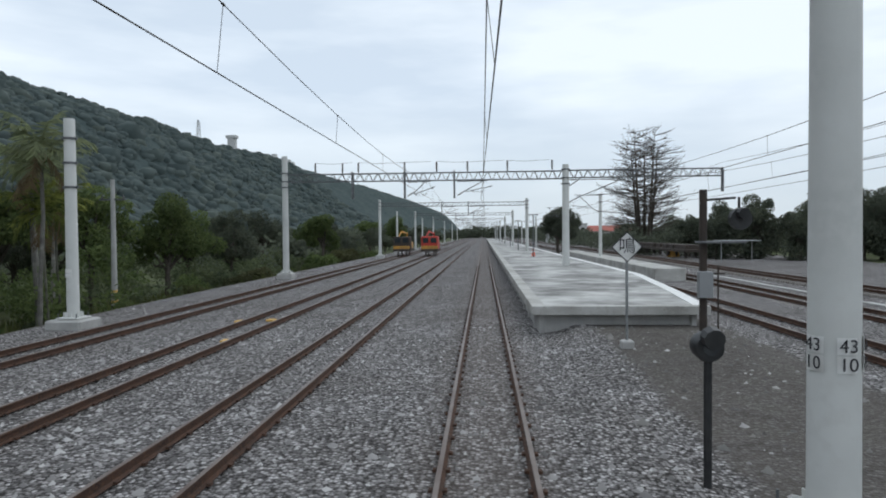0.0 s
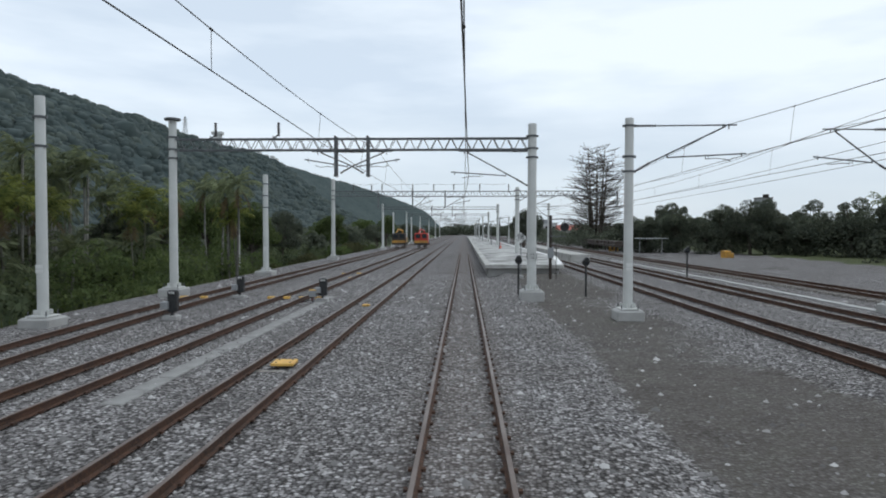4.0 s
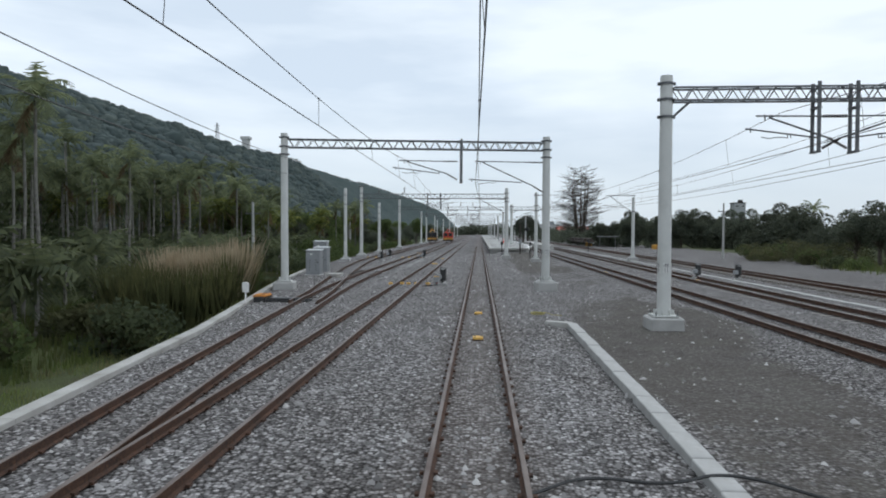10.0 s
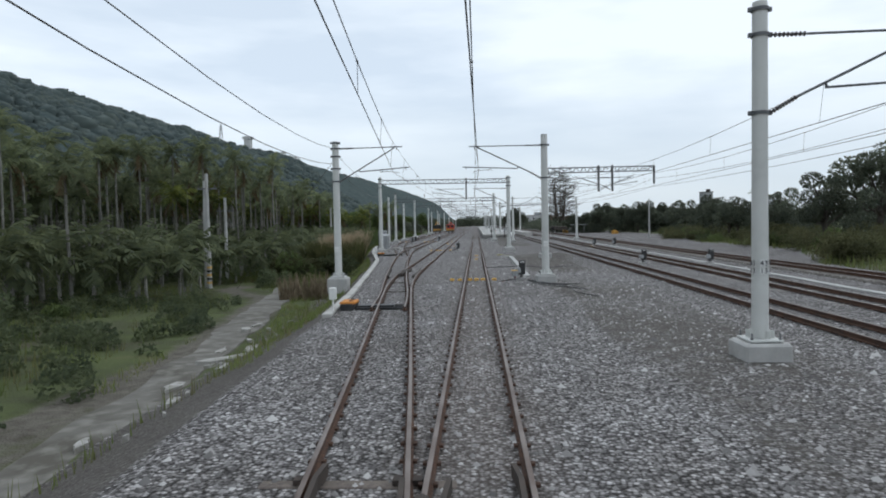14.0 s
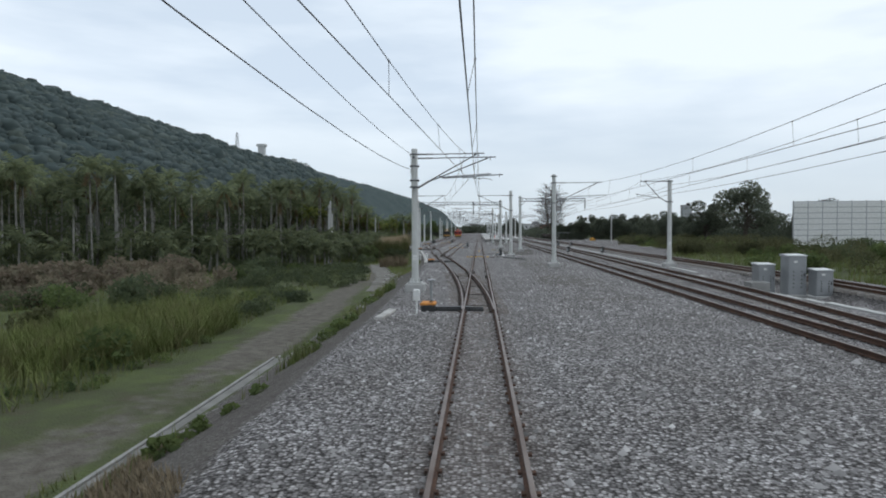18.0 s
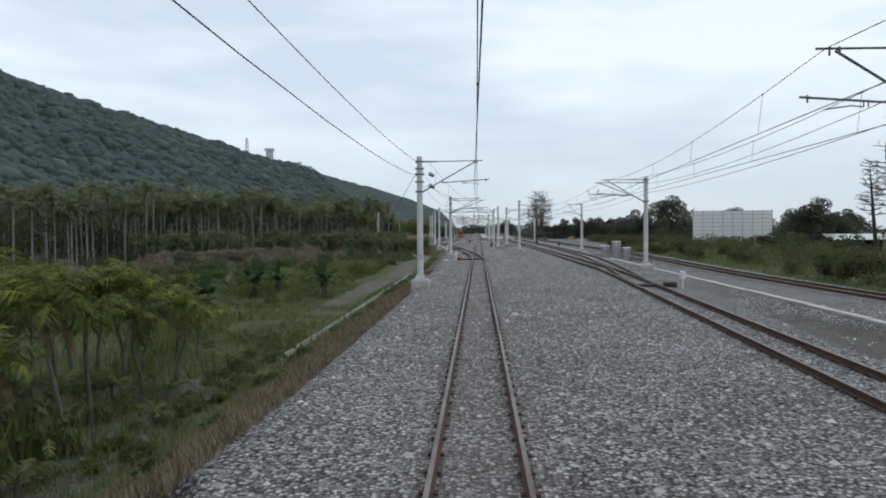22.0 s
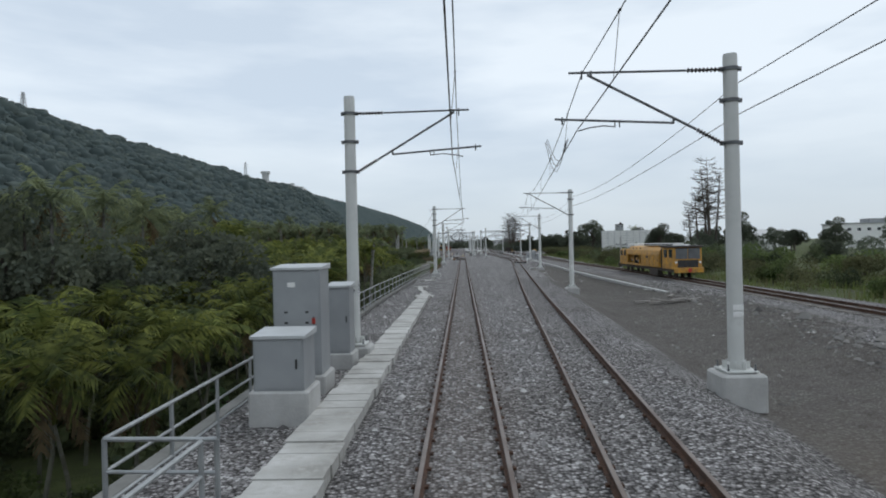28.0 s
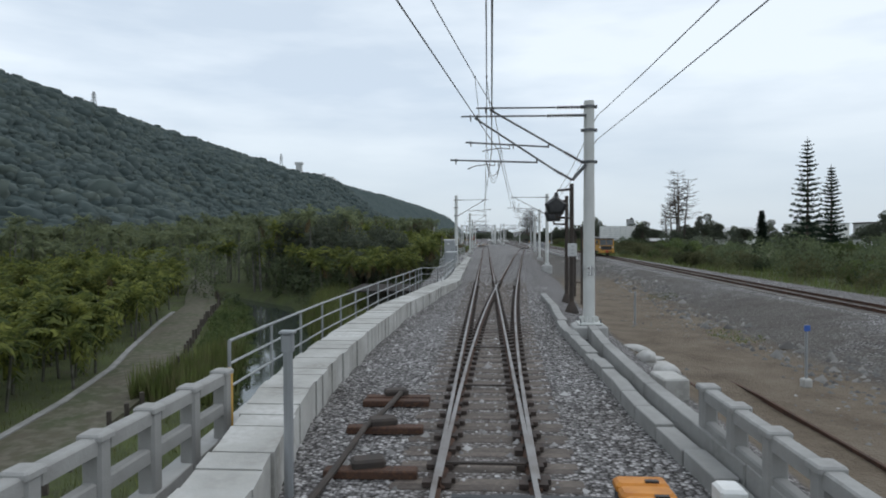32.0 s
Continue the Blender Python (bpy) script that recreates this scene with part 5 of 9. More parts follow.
# ---------------- cabinets ----------------
def cabinet(x, y, w, d, h, zbase, plinth, group, rz=0.0, doors=1, label="grey steel trackside cabinet with a sloping lid on a concrete plinth", vents=True):
    t = thing("equipment_cabinet", label, "cabinet", (x, y, zbase), group, rz)
    if plinth:
        g = Geo()
        g.box((0, 0, plinth / 2 - 0.1), (w + 0.16, d + 0.16, plinth + 0.2), 0, 0, 0.03)
        part("plinth", g, M_conc, t)
    g = Geo()
    g.box((0, 0, plinth + h / 2), (w, d, h), 0, 0, 0.015)
    part("body", g, M_cab, t)
    g = Geo()
    g.add([(-w / 2 - 0.04, -d / 2 - 0.04, plinth + h), (w / 2 + 0.04, -d / 2 - 0.04, plinth + h), (w / 2 + 0.04, d / 2 + 0.04, plinth + h), (-w / 2 - 0.04, d / 2 + 0.04, plinth + h),
           (-w / 2 - 0.04, -d / 2 - 0.04, plinth + h + 0.05), (w / 2 + 0.04, -d / 2 - 0.04, plinth + h + 0.05), (w / 2 + 0.04, d / 2 + 0.04, plinth + h + 0.11), (-w / 2 - 0.04, d / 2 + 0.04, plinth + h + 0.11)],
          [(0, 3, 2, 1), (4, 5, 6, 7), (0, 1, 5, 4), (1, 2, 6, 5), (2, 3, 7, 6), (3, 0, 4, 7)])
    part("lid", g, M_cabtop, t, "pale sloping lid")
    for k in range(doors):
        dw = w / doors
        g = Geo()
        cx = -w / 2 + dw * (k + 0.5)
        g.box((cx, -d / 2 - 0.012, plinth + h / 2), (dw - 0.06, 0.02, h - 0.1), 0, 0, 0.008)
        dr = part("door", g, M_cab, t)
        g = Geo()
        g.box((cx + dw * 0.36, -d / 2 - 0.04, plinth + h * 0.52), (0.03, 0.04, 0.16), 0, 0, 0.008)
        part("handle", g, M_black, dr)
        if vents:
            for c in (-1, 1):
                for i in range(5):
                    g = Geo()
                    g.box((cx + c * dw * 0.22, -d / 2 - 0.026, plinth + h * (0.2 + 0.1 * i)), (0.07, 0.012, 0.04))
                    part("marking", g, M_black, dr)
            g = Geo()
            g.box((cx - dw * 0.1, -d / 2 - 0.026, plinth + h * 0.86), (0.16, 0.008, 0.1))
            part("label_plate", g, M_white, dr)
    return t


G1 = "cabinets beside the yard"
cabinet(-11.2, -22.6, 0.95, 0.9, 1.6, -0.5, 0.5, G1)
cabinet(-11.45, -19.6, 1.0, 0.9, 1.7, -0.5, 0.5, G1)
cabinet(-12.2, -16.8, 1.0, 0.8, 2.1, -0.5, 0.5, G1)
G2 = "cabinets between the side tracks"
cabinet(15.0, -102.2, 0.85, 0.8, 1.45, -0.72, 0.3, G2)
cabinet(16.1, -103.1, 0.9, 0.85, 1.95, -0.72, 0.3, G2)
cabinet(17.05, -103.9, 0.8, 0.8, 1.25, -0.72, 0.3, G2)
g = Geo()
g.box((16.0, -103.1, -0.74), (3.1, 3.6, 0.2), 0, 0, 0.03)
solo("cabinet_base", g, M_conc, "low concrete pad under trackside cabinets", "concrete pad")
g = Geo()
for a, b in (((13.9, -104.4), (0.9, 0.12)), ((13.9, -103.6), (0.9, 0.12)), ((14.3, -104.0), (0.12, 0.7)), ((13.5, -104.0), (0.12, 0.7))):
    g.box((a[0], a[1], 0.03), (b[0], b[1], 0.5), 0, 0, 0.02)
solo("cable_pit", g, M_conc_mid, "open square concrete cable pit beside the track", "cable pit")
G3 = "cabinets beside the walkway"
cabinet(-3.46, -234.2, 1.0, 0.85, 2.2, -0.06, 0.42, G3, label="tall grey steel cabinet with rows of dark marks")
cabinet(-3.18, -236.55, 0.88, 0.8, 0.9, -0.06, 0.62, G3, vents=False, label="low grey steel cabinet with a pale lid on a plinth")
cabinet(-3.12, -231.6, 0.55, 0.7, 1.65, -0.06, 0.42, G3, vents=False, label="plain grey steel cabinet with a pale lid")
g = Geo()
g.box((-3.1, -234.67, 1.5), (0.07, 0.03, 0.12), 0, 0, 0.01)
solo("seal_tag", g, M_red, "small red tag hanging on a grey cabinet", "tag")


# ---------------- kerbs, troughs, walkway, railings ----------------
def strip(name, label, pts, w, z0, z1, material, category="kerb", pieces=None, jit=0.0, follow=False):
    """A low concrete strip along a line of (x, y), as single lengths when pieces is given."""
    t = thing(name, label, category, kind="structure")
    pts = [Vector((x, y, 0)) for x, y in pts]
    for a, b in zip(pts, pts[1:]):
        n = max(1, round((b - a).length / (pieces or 1e9)))
        for k in range(n):
            p, q = a.lerp(b, k / n), a.lerp(b, (k + 1) / n)
            L = (q - p).length
            g = Geo()
            rot = math.atan2(q.y - p.y, q.x - p.x)
            j = random.uniform(-0.012, 0.012) if pieces else 0
            g.box((0, 0, (z0 + z1) / 2 + j), (L - (0.02 if pieces else 0), w, z1 - z0), 0, 0, 0.012)
            ob = part("length", g, material, t)
            ob.matrix_basis = pose((p.x + q.x) / 2 + random.uniform(-jit, jit), (p.y + q.y) / 2, random.uniform(-jit, jit) + (land((p.x + q.x) / 2, (p.y + q.y) / 2) if follow else 0), 0, 0, random.uniform(-60, 60) * jit + math.degrees(rot) + (random.uniform(-0.3, 0.3) if pieces else 0))
    return t


strip("yard_kerb", "grey concrete kerb along the edge of the ballast yard", [(edge(y) - 0.1, y) for y in (-12, -18, -24, -33, -40, -47, -56, -64, -73, -79)], 0.3, -0.9, 0.06, M_conc_light)
strip("cable_trough", "line of pale concrete trough lids in the ballast", [(2.95, -45.0), (2.9, -55), (2.72, -65.2)], 0.3, -0.2, 0.06, M_conc, "cable trough", 1.0)
strip("cable_trough", "concrete cable trough lids turning to the track", [(2.95, -45.0), (2.2, -44.6)], 0.3, -0.2, 0.06, M_conc_light, "cable trough", 1.0)
strip("cable_trough", "concrete cable trough lids between yard tracks", [(-6.05, 6), (-6.05, -12)], 0.42, -0.2, -0.012, M_conc_mid, "cable trough", 1.0, 0.012)
strip("cable_trough", "concrete strip beside the far side track", [(15.6, 45), (15.55, -20), (15.3, -62), (14.6, -95), (13.7, -118), (13.2, -135), (12.7, -155), (12.35, -172), (12.3, -187), (12.45, -200), (12.6, -208.5)], 0.32, -0.3, 0.065, M_conc, "cable trough", 2.0, 0.008, True)
DRAIN_X = [(-115, -6.6), (-122, -6.5), (-129, -6.45), (-134, -6.5), (-140, -6.5), (-146, -6.55), (-152, -6.6), (-157, -6.7)]
dr_ = thing("drain", "shallow concrete drain with pale lips beside the field lane", "drain", kind="structure")
for off, dz, wd in ((-0.3, 0.05, 0.045), (0.28, 0.03, 0.045)):
    g = Geo()
    g.sweep([(-wd, -0.5), (wd, -0.5), (wd, 0), (-wd, 0)], [(smooth_list(DRAIN_X, y, 3) + off, y, lerp_list(LOW, y) + dz + 0.02 * noise.noise(Vector((off, y * 0.4, 1)))) for y in np.arange(-156.8, -115, 1.0)])
    part("lip", g, M_conc_mid, dr_)
g = Geo()
g.sweep([(-0.25, -0.3), (0.23, -0.3), (0.23, 0), (-0.25, 0)], [(smooth_list(DRAIN_X, y, 3), y, land(smooth_list(DRAIN_X, y, 3), y) + 0.012) for y in np.arange(-156.8, -115, 1.0)])
part("floor", g, M_conc_old, dr_, "grey silted channel floor")
strip("cable_trough", "broken line of pale trough lids in the ballast", [(-2.4, -208.8), (-2.55, -206.0), (-2.95, -204.4), (-3.15, -201.2)], 0.34, -0.2, 0.06, M_conc_light, "cable trough", 0.8)
for x, y, s in ((-2.35, -210.0, (1.1, 1.0, 0.16)), (-3.1, -201.0, (0.9, 0.8, 0.14)), (-3.5, -193.5, (0.4, 0.4, 0.3)), (8.3, -172.6, (0.6, 0.6, 0.3)), (9.3, -173.5, (0.9, 0.7, 0.12)), (2.1, -65.6, (0.5, 0.3, 0.1)), (-3.3, -114.4, (0.3, 2.2, 0.15)), (-9.3, -24.8, (0.8, 1.0, 0.3)), (4.4, -278.2, (0.9, 0.4, 0.14)), (3.6, -282.6, (0.5, 0.8, 0.4))):
    g = Geo()
    g.box((0, 0, s[2] / 2 - 0.05), s, 0, random.uniform(-0.3, 0.3), 0.03)
    solo("concrete_block", g, M_conc_light, "pale concrete block lying on the ground", "block", "concrete blocks", at=(x, y, land(x, y)))

M_plank = mat("grey_plank", (0.27, 0.25, 0.225), 0.9, 0, (0.16, 0.145, 0.13), 2.5, 0.4, 30, (0.20, 0.18, 0.16), 12, obj_var=0.2)
for x, y, L, a in ((10.7, -210.9, 1.9, 14), (11.4, -211.4, 1.5, -30), (11.3, -212.2, 2.1, 6), (12.0, -212.4, 1.7, 28), (11.7, -213.0, 1.9, -8), (12.4, -213.3, 1.4, 40), (12.2, -210.2, 1.6, 62)):
    g = Geo()
    g.box((0, 0, 0.03), (L, 0.24, 0.07), 0, 0, 0.012)
    ob = solo("plank", g, M_plank, "weathered grey plank thrown down at the end of the strip", "plank", "loose planks", at=(x, y, land(x, y) + random.uniform(0.0, 0.05)), rz=a)


def sack(x, y, w, d, h, rz):
    """A slumped woven bag with a gathered neck."""
    g, n, m = Geo(), 14, 7
    vs = []
    for j in range(m + 1):
        e = -1.2 + 2.75 * j / m
        r = max(0.06, math.cos(e)) ** 0.55 if e < 1.45 else 0.12
        for i in range(n):
            q = 6.283 * i / n
            k = r * (1 + 0.10 * math.sin(3 * q + 2 * e + x) + 0.05 * math.sin(7 * q - 3 * e))
            vs.append((math.cos(q) * w / 2 * k, math.sin(q) * d / 2 * k, h * (0.5 + 0.5 * math.sin(min(e, 1.4)) + (0.1 if e > 1.4 else 0) + 0.03 * math.sin(4 * q))))
    g.add(vs, [(j * n + i, j * n + (i + 1) % n, (j + 1) * n + (i + 1) % n, (j + 1) * n + i) for j in range(m) for i in range(n)] + [tuple(range(m * n, m * n + n)), tuple(range(n))[::-1]])
    solo("sack", g, M_sack, "dirty white woven sack slumped on the earth", "sack", "white sacks", smooth=True, at=(x, y, land(x, y) - 0.03), rz=rz)


M_sack = mat("woven_sack", (0.50, 0.49, 0.47), 0.85, 0, (0.36, 0.345, 0.32), 3.0, 0.25, 60, (0.42, 0.405, 0.38), 9)
sack(4.62, -275.5, 0.55, 1.1, 0.2, 25)
sack(4.3, -278.1, 0.5, 0.6, 0.34, -10)
sack(4.3, -279.9, 0.62, 0.75, 0.38, 15)
sack(4.9, -276.4, 0.5, 0.6, 0.14, 60)
WALK = [(-209.0, -2.6, -2.0, 0.14), (-225, -2.65, -1.9, 0.14), (-240.6, -2.64, -1.75, 0.15), (-249, -2.5, -1.72, 0.16), (-255.3, -2.5, -1.58, 0.24), (-259, -2.75, -1.68, 0.31), (-262, -2.95, -1.93, 0.4), (-264, -3.1, -2.21, 0.43), (-267, -3.2, -2.32, 0.48), (-270, -3.45, -2.6, 0.5), (-273, -3.75, -2.85, 0.53), (-279, -3.85, -2.94, 0.54), (-283.5, -3.75, -2.9, 0.55), (-285.5, -3.56, -2.74, 0.55), (-288, -3.1, -2.4, 0.55), (-289.6, -2.85, -2.14, 0.55), (-300, -2.8, -2.1, 0.55)]
wk = thing("walkway", "pale concrete walkway of precast slabs beside the track", "walkway", kind="structure")
yy = -209.0
wy = [r[0] for r in WALK][::-1]


def walk_at(y, k):
    return float(np.interp(y, wy, [r[k] for r in WALK][::-1]))


while yy > -298:
    step = 0.5
    g = Geo()
    a, b = yy, yy - step + random.uniform(0.015, 0.04)
    q = []
    j, jx = random.uniform(-0.014, 0.014), random.uniform(-0.025, 0.025)
    for y in (a, b):
        z = walk_at(y, 3) + j
        q.append([(walk_at(y, 1) + jx, y, z), (walk_at(y, 2) + jx, y, z), (walk_at(y, 2) + jx, y, -0.5), (walk_at(y, 1) + jx, y, -0.5)])
    g.add(q[0] + q[1], [(0, 4, 5, 1), (1, 5, 6, 2), (3, 7, 4, 0), (0, 1, 2, 3), (7, 6, 5, 4)])
    part("slab", g, M_conc_light, wk)
    yy -= step


def railing(name, label, pts, post_gap=1.9, h=1.0, n_rails=3, material=M_galv, base=0.0):
    t = thing(name, label, "railing")
    P = [Vector(p) for p in pts]
    for a, b in zip(P, P[1:]):
        n = max(1, round((b - a).length / post_gap))
        for k in range(n + 1):
            p = a.lerp(b, k / n)
            if k == n and b is not P[-1]:
                continue
            g = Geo()
            g.tube([p + Vector((0, 0, -0.25)), p + Vector((0, 0, h))], 0.03, 7)
            part("post", g, material, t)
        for r in range(n_rails):
            z = h * (1 - r * 0.36)
            g = Geo()
            g.tube([a + Vector((0, 0, z)), b + Vector((0, 0, z))], 0.027 if r == 0 else 0.022, 7)
            part("rail", g, material, t)
    return t


RL = "galvanised tube railing along the edge of the embankment"
railing("railing", RL, [(-3.95, -173.3, -0.05), (-4.3, -186, -0.05), (-4.6, -200, -0.05), (-4.72, -214, -0.05), (-4.6, -226, -0.05), (-4.2, -233, -0.05)])
railing("railing", "galvanised tube railing round the cabinet landing", [(-4.2, -233, -0.05), (-4.0, -236, -0.05), (-3.95, -240.9, -0.05), (-2.68, -240.95, -0.05)])
railing("railing", RL, [(-2.75, -241.2, 0.0), (-2.7, -254, 0.0), (-2.8, -258.2, 0.1)])
railing("railing", "galvanised tube railing round a landing beside the walkway", [(-2.8, -258.2, 0.1), (-3.75, -258.4, 0.1), (-3.75, -261.5, 0.15), (-4.15, -271, 0.15), (-4.25, -279, 0.2), (-4.0, -285.6, 0.3)])
strip("retaining_wall", "concrete retaining wall under the railing", [(-4.0, -172.5), (-4.35, -186), (-4.65, -200), (-4.78, -214), (-4.65, -226), (-4.4, -241.5)], 0.25, -4.5, 0.03, M_conc_old, "wall")
strip("retaining_wall", "concrete retaining wall under the walkway", [(-2.95, -241.5), (-2.9, -255), (-3.1, -259), (-3.7, -266), (-4.1, -274), (-4.05, -284), (-3.4, -296)], 0.3, -6, 0.05, M_conc, "wall")
g = Geo()
g.box((-3.65, -236.5, -0.2), (1.5, 9.8, 0.3), 0, 0, 0.03)
solo("cabinet_landing", g, M_conc, "grey concrete landing under the cabinets", "landing", kind="structure")


# bridge parapets of concrete posts and bars
def parapet(x0, y0, x1, y1, z, label):
    t = thing("bridge_parapet", label, "parapet", group="bridge parapets")
    a, b = Vector((x0, y0, z)), Vector((x1, y1, z))
    n = max(2, round((b - a).length / 0.97))
    rot = math.atan2(b.y - a.y, b.x - a.x)
    for k in range(n + 1):
        g = Geo()
        g.box((0, 0, 0.48), (0.2, 0.2, 1.0), 0, 0, 0.03)
        g.box((0, 0, 1.01), (0.26, 0.26, 0.07), 0, 0, 0.02)
        ob = part("post", g, M_conc_bridge, t)
        p = a.lerp(b, k / n)
        ob.matrix_basis = pose(p.x, p.y, p.z, 0, 0, math.degrees(rot))
    for k in range(n):
        p = a.lerp(b, (k + 0.5) / n)
        L = (b - a).length / n - 0.18
        for zz, w in ((0.93, 0.18), (0.5, 0.14)):
            g = Geo()
            g.box((0, 0, zz), (L, w, 0.16), 0, 0, 0.02)
            ob = part("bar", g, M_conc_bridge, t)
            ob.matrix_basis = pose(p.x, p.y, p.z, 0, 0, math.degrees(rot))
    return t


parapet(-3.78, -286.4, -3.85, -297.1, -0.02, "pale concrete post-and-bar parapet of a bridge")
parapet(2.98, -286.6, 3.02, -297.3, -0.12, "pale concrete post-and-bar parapet on the outer side of a bridge")
g = Geo()
g.box((-3.72, -286.28, 0.5), (0.1, 0.05, 1.05), 0, 0.2, 0.02)
solo("end_guard", g, M_yellow, "faded yellow rubber guard on the end of a parapet", "guard")
strip("drain_kerb", "pale concrete kerb stepping along the ballast", [(2.8, -264.5), (2.72, -270), (2.42, -276), (2.5, -281), (2.52, -285), (2.72, -288), (2.78, -298)], 0.28, -0.6, 0.18, M_conc_bridge, "kerb", 0.9, 0.035)
strip("bridge_edge", "low grey concrete edge beam beside the track", [(3.1, -275.5), (2.9, -280), (2.88, -284), (3.02, -288), (3.05, -298)], 0.24, -1.2, 0.36, M_conc_bridge, "edge beam", 3.0)
g = Geo()
g.box((0.1, -300, -1.6), (6.6, 20, 1.4))
solo("bridge_deck", g, M_conc, "grey concrete bridge deck under the track", "bridge", kind="structure")
g = Geo()
g.box((0, 0, 0.2), (0.26, 0.3, 0.6), 0, 0, 0.03)
solo("marker_block", g, M_white, "white concrete marker block beside the point machine", "marker", at=(2.4, -288.9, land(2.4, -288.9)))
# disused rail on the worked earth
for xa, xb in ((4.95, 5.1), (6.1, 6.2)):
    g = Geo()
    g.sweep(RAIL, [(xa, -277.0, land(xa, -277.0) - 0.14), (xb, -280.5, land(xb, -280.5) - 0.06), (xb, -286, land(xb, -286) - 0.05), (xb, -297, land(xb, -297) - 0.05)])
    solo("disused_rail", g, M_rust, "disused rusty rail lying on bare earth", "rail", "disused rails")
sp = thing("sign_post", "thin grey post with a small blue plate", "sign post", (7.76, -279.4, land(7.76, -279.4)))
g = Geo()
g.tube([(0, 0, -0.1), (0, 0, 1.5)], 0.035, 7)
part("post", g, M_cab, sp)
g = Geo()
g.box((0, -0.04, 1.42), (0.14, 0.02, 0.14), 0, 0, 0.004)
part("plate", g, mat("blue_plate", (0.05, 0.12, 0.4), 0.5), sp, "small blue plate")
g = Geo()
g.box((0, 0, 0.05), (0.22, 0.22, 0.3), 0, 0, 0.03)
part("foot", g, M_conc_light, sp)
g = Geo()
g.tube([(6.2, -268.5, -0.8), (6.2, -268.5, 0.6)], 0.04, 7)
solo("stake", g, M_cab, "thin grey stake in bare earth", "stake")

# pump house roof below the railing
ph = thing("pump_house", "low hut with a dark flat tarred roof below the railing", "hut", (-7.85, -242.6, -4.28))
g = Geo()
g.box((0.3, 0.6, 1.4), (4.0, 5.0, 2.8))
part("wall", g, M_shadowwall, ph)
g = Geo()
g.box((0, 0, 2.95), (6.2, 7.4, 0.14), 0, 0, 0.03)
part("roof", g, M_roofdark, ph, "dark tarred roof slab")

# concrete spilled beside a mast, and the block set in it
random.seed(9)
ring = [(math.cos(a) * random.uniform(0.55, 0.95) * 0.75, math.sin(a) * random.uniform(0.5, 1.0) * 1.05) for a in np.arange(14) * 0.449]
g = Geo()
g.add([(a, b, -0.06) for a, b in ring] + [(a * 0.94, b * 0.94, 0.05) for a, b in ring], [tuple(range(14, 28))] + [(k, (k + 1) % 14, 14 + (k + 1) % 14, 14 + k) for k in range(14)])
solo("concrete_spill", g, M_conc_light, "flat spill of pale concrete on the ballast", "concrete", at=(-3.05, -191.5, land(-3.05, -191.5)))
bk = thing("anchor_block", "pale concrete anchor block with a bolt on top", "block", (-2.64, -190.9, land(-2.64, -190.9)))
g = Geo()
g.box((0, 0, 0.15), (0.36, 0.42, 0.42), 0, 0.1, 0.02)
part("block", g, M_conc_light, bk)
g = Geo()
g.tube([(0, 0, 0.35), (0, 0, 0.45)], 0.018, 6)
part("bolt", g, M_steel, bk)
# junction boxes with loose cables beside two dwarf signals
for x, y in ((-2.3, -30.7), (1.95, -66.9), (-6.4, 4.0)):
    jb = thing("junction_box", "grey junction box with a yellow lid and loose cables", "junction box", (x, y, land(x, y)), "junction boxes")
    g = Geo()
    g.tube([(0, 0, -0.05), (0, 0, 0.22)], 0.04, 7)
    part("stake", g, M_steel, jb)
    g = Geo()
    g.box((0, 0, 0.36), (0.3, 0.22, 0.28), 0, 0, 0.02)
    part("box", g, M_cab, jb)
    g = Geo()
    g.box((0, 0, 0.51), (0.32, 0.24, 0.03), 0, 0, 0.008)
    part("lid", g, M_yellow, jb, "yellow lid")
    for k in range(5):
        g = Geo()
        a = -1.0 + 0.45 * k
        g.tube([(0.05 * k - 0.1, -0.05, 0.24), (0.05 * k - 0.12 - 0.1 * a, -0.2, 0.1), (-0.35 - 0.1 * k, -0.25 - 0.06 * k, 0.02), (-0.6, -0.1 - 0.12 * k, 0.02)], 0.012, 5)
        part("cable", g, M_red if k == 3 else M_black, jb)


def rough(x, y, f=0.15, z=4.0):
    return noise.noise(Vector((x * f, y * f, z)))


# ---------------- hill ----------------
RIDGE = [(-900, 100), (-200, 105), (100, 111), (215, 112), (255, 109), (280, 106), (300, 109), (340, 108), (400, 109), (483, 111), (560, 113), (620, 112), (670, 108), (715, 107), (760, 112), (800, 115), (1000, 122), (1500, 129), (2100, 145), (3000, 158), (4600, 172)]
def hill_z(x, y):
    d = -x - 112 - 14 * noise.noise(Vector((y * 0.006, 3.3, 0)))
    k = ramp(d, 0, 228) if d < 228 else 1 - 0.9 * ramp(d, 230, 620)
    k = 0.55 * k + 0.45 * max(0.0, min(1.0, d / 228)) if d < 228 else k
    fold = noise.noise(Vector((x * 0.007, y * 0.007, 1))) * 15 * math.sin(math.pi * min(1, max(0, d / 228)))
    return -8 + (lerp_list(RIDGE, y) + 5) * k + fold + 4.5 * min(1, max(0, d / 12)) + 2.5 * noise.noise(Vector((y * 0.03, 7.7, 0)))


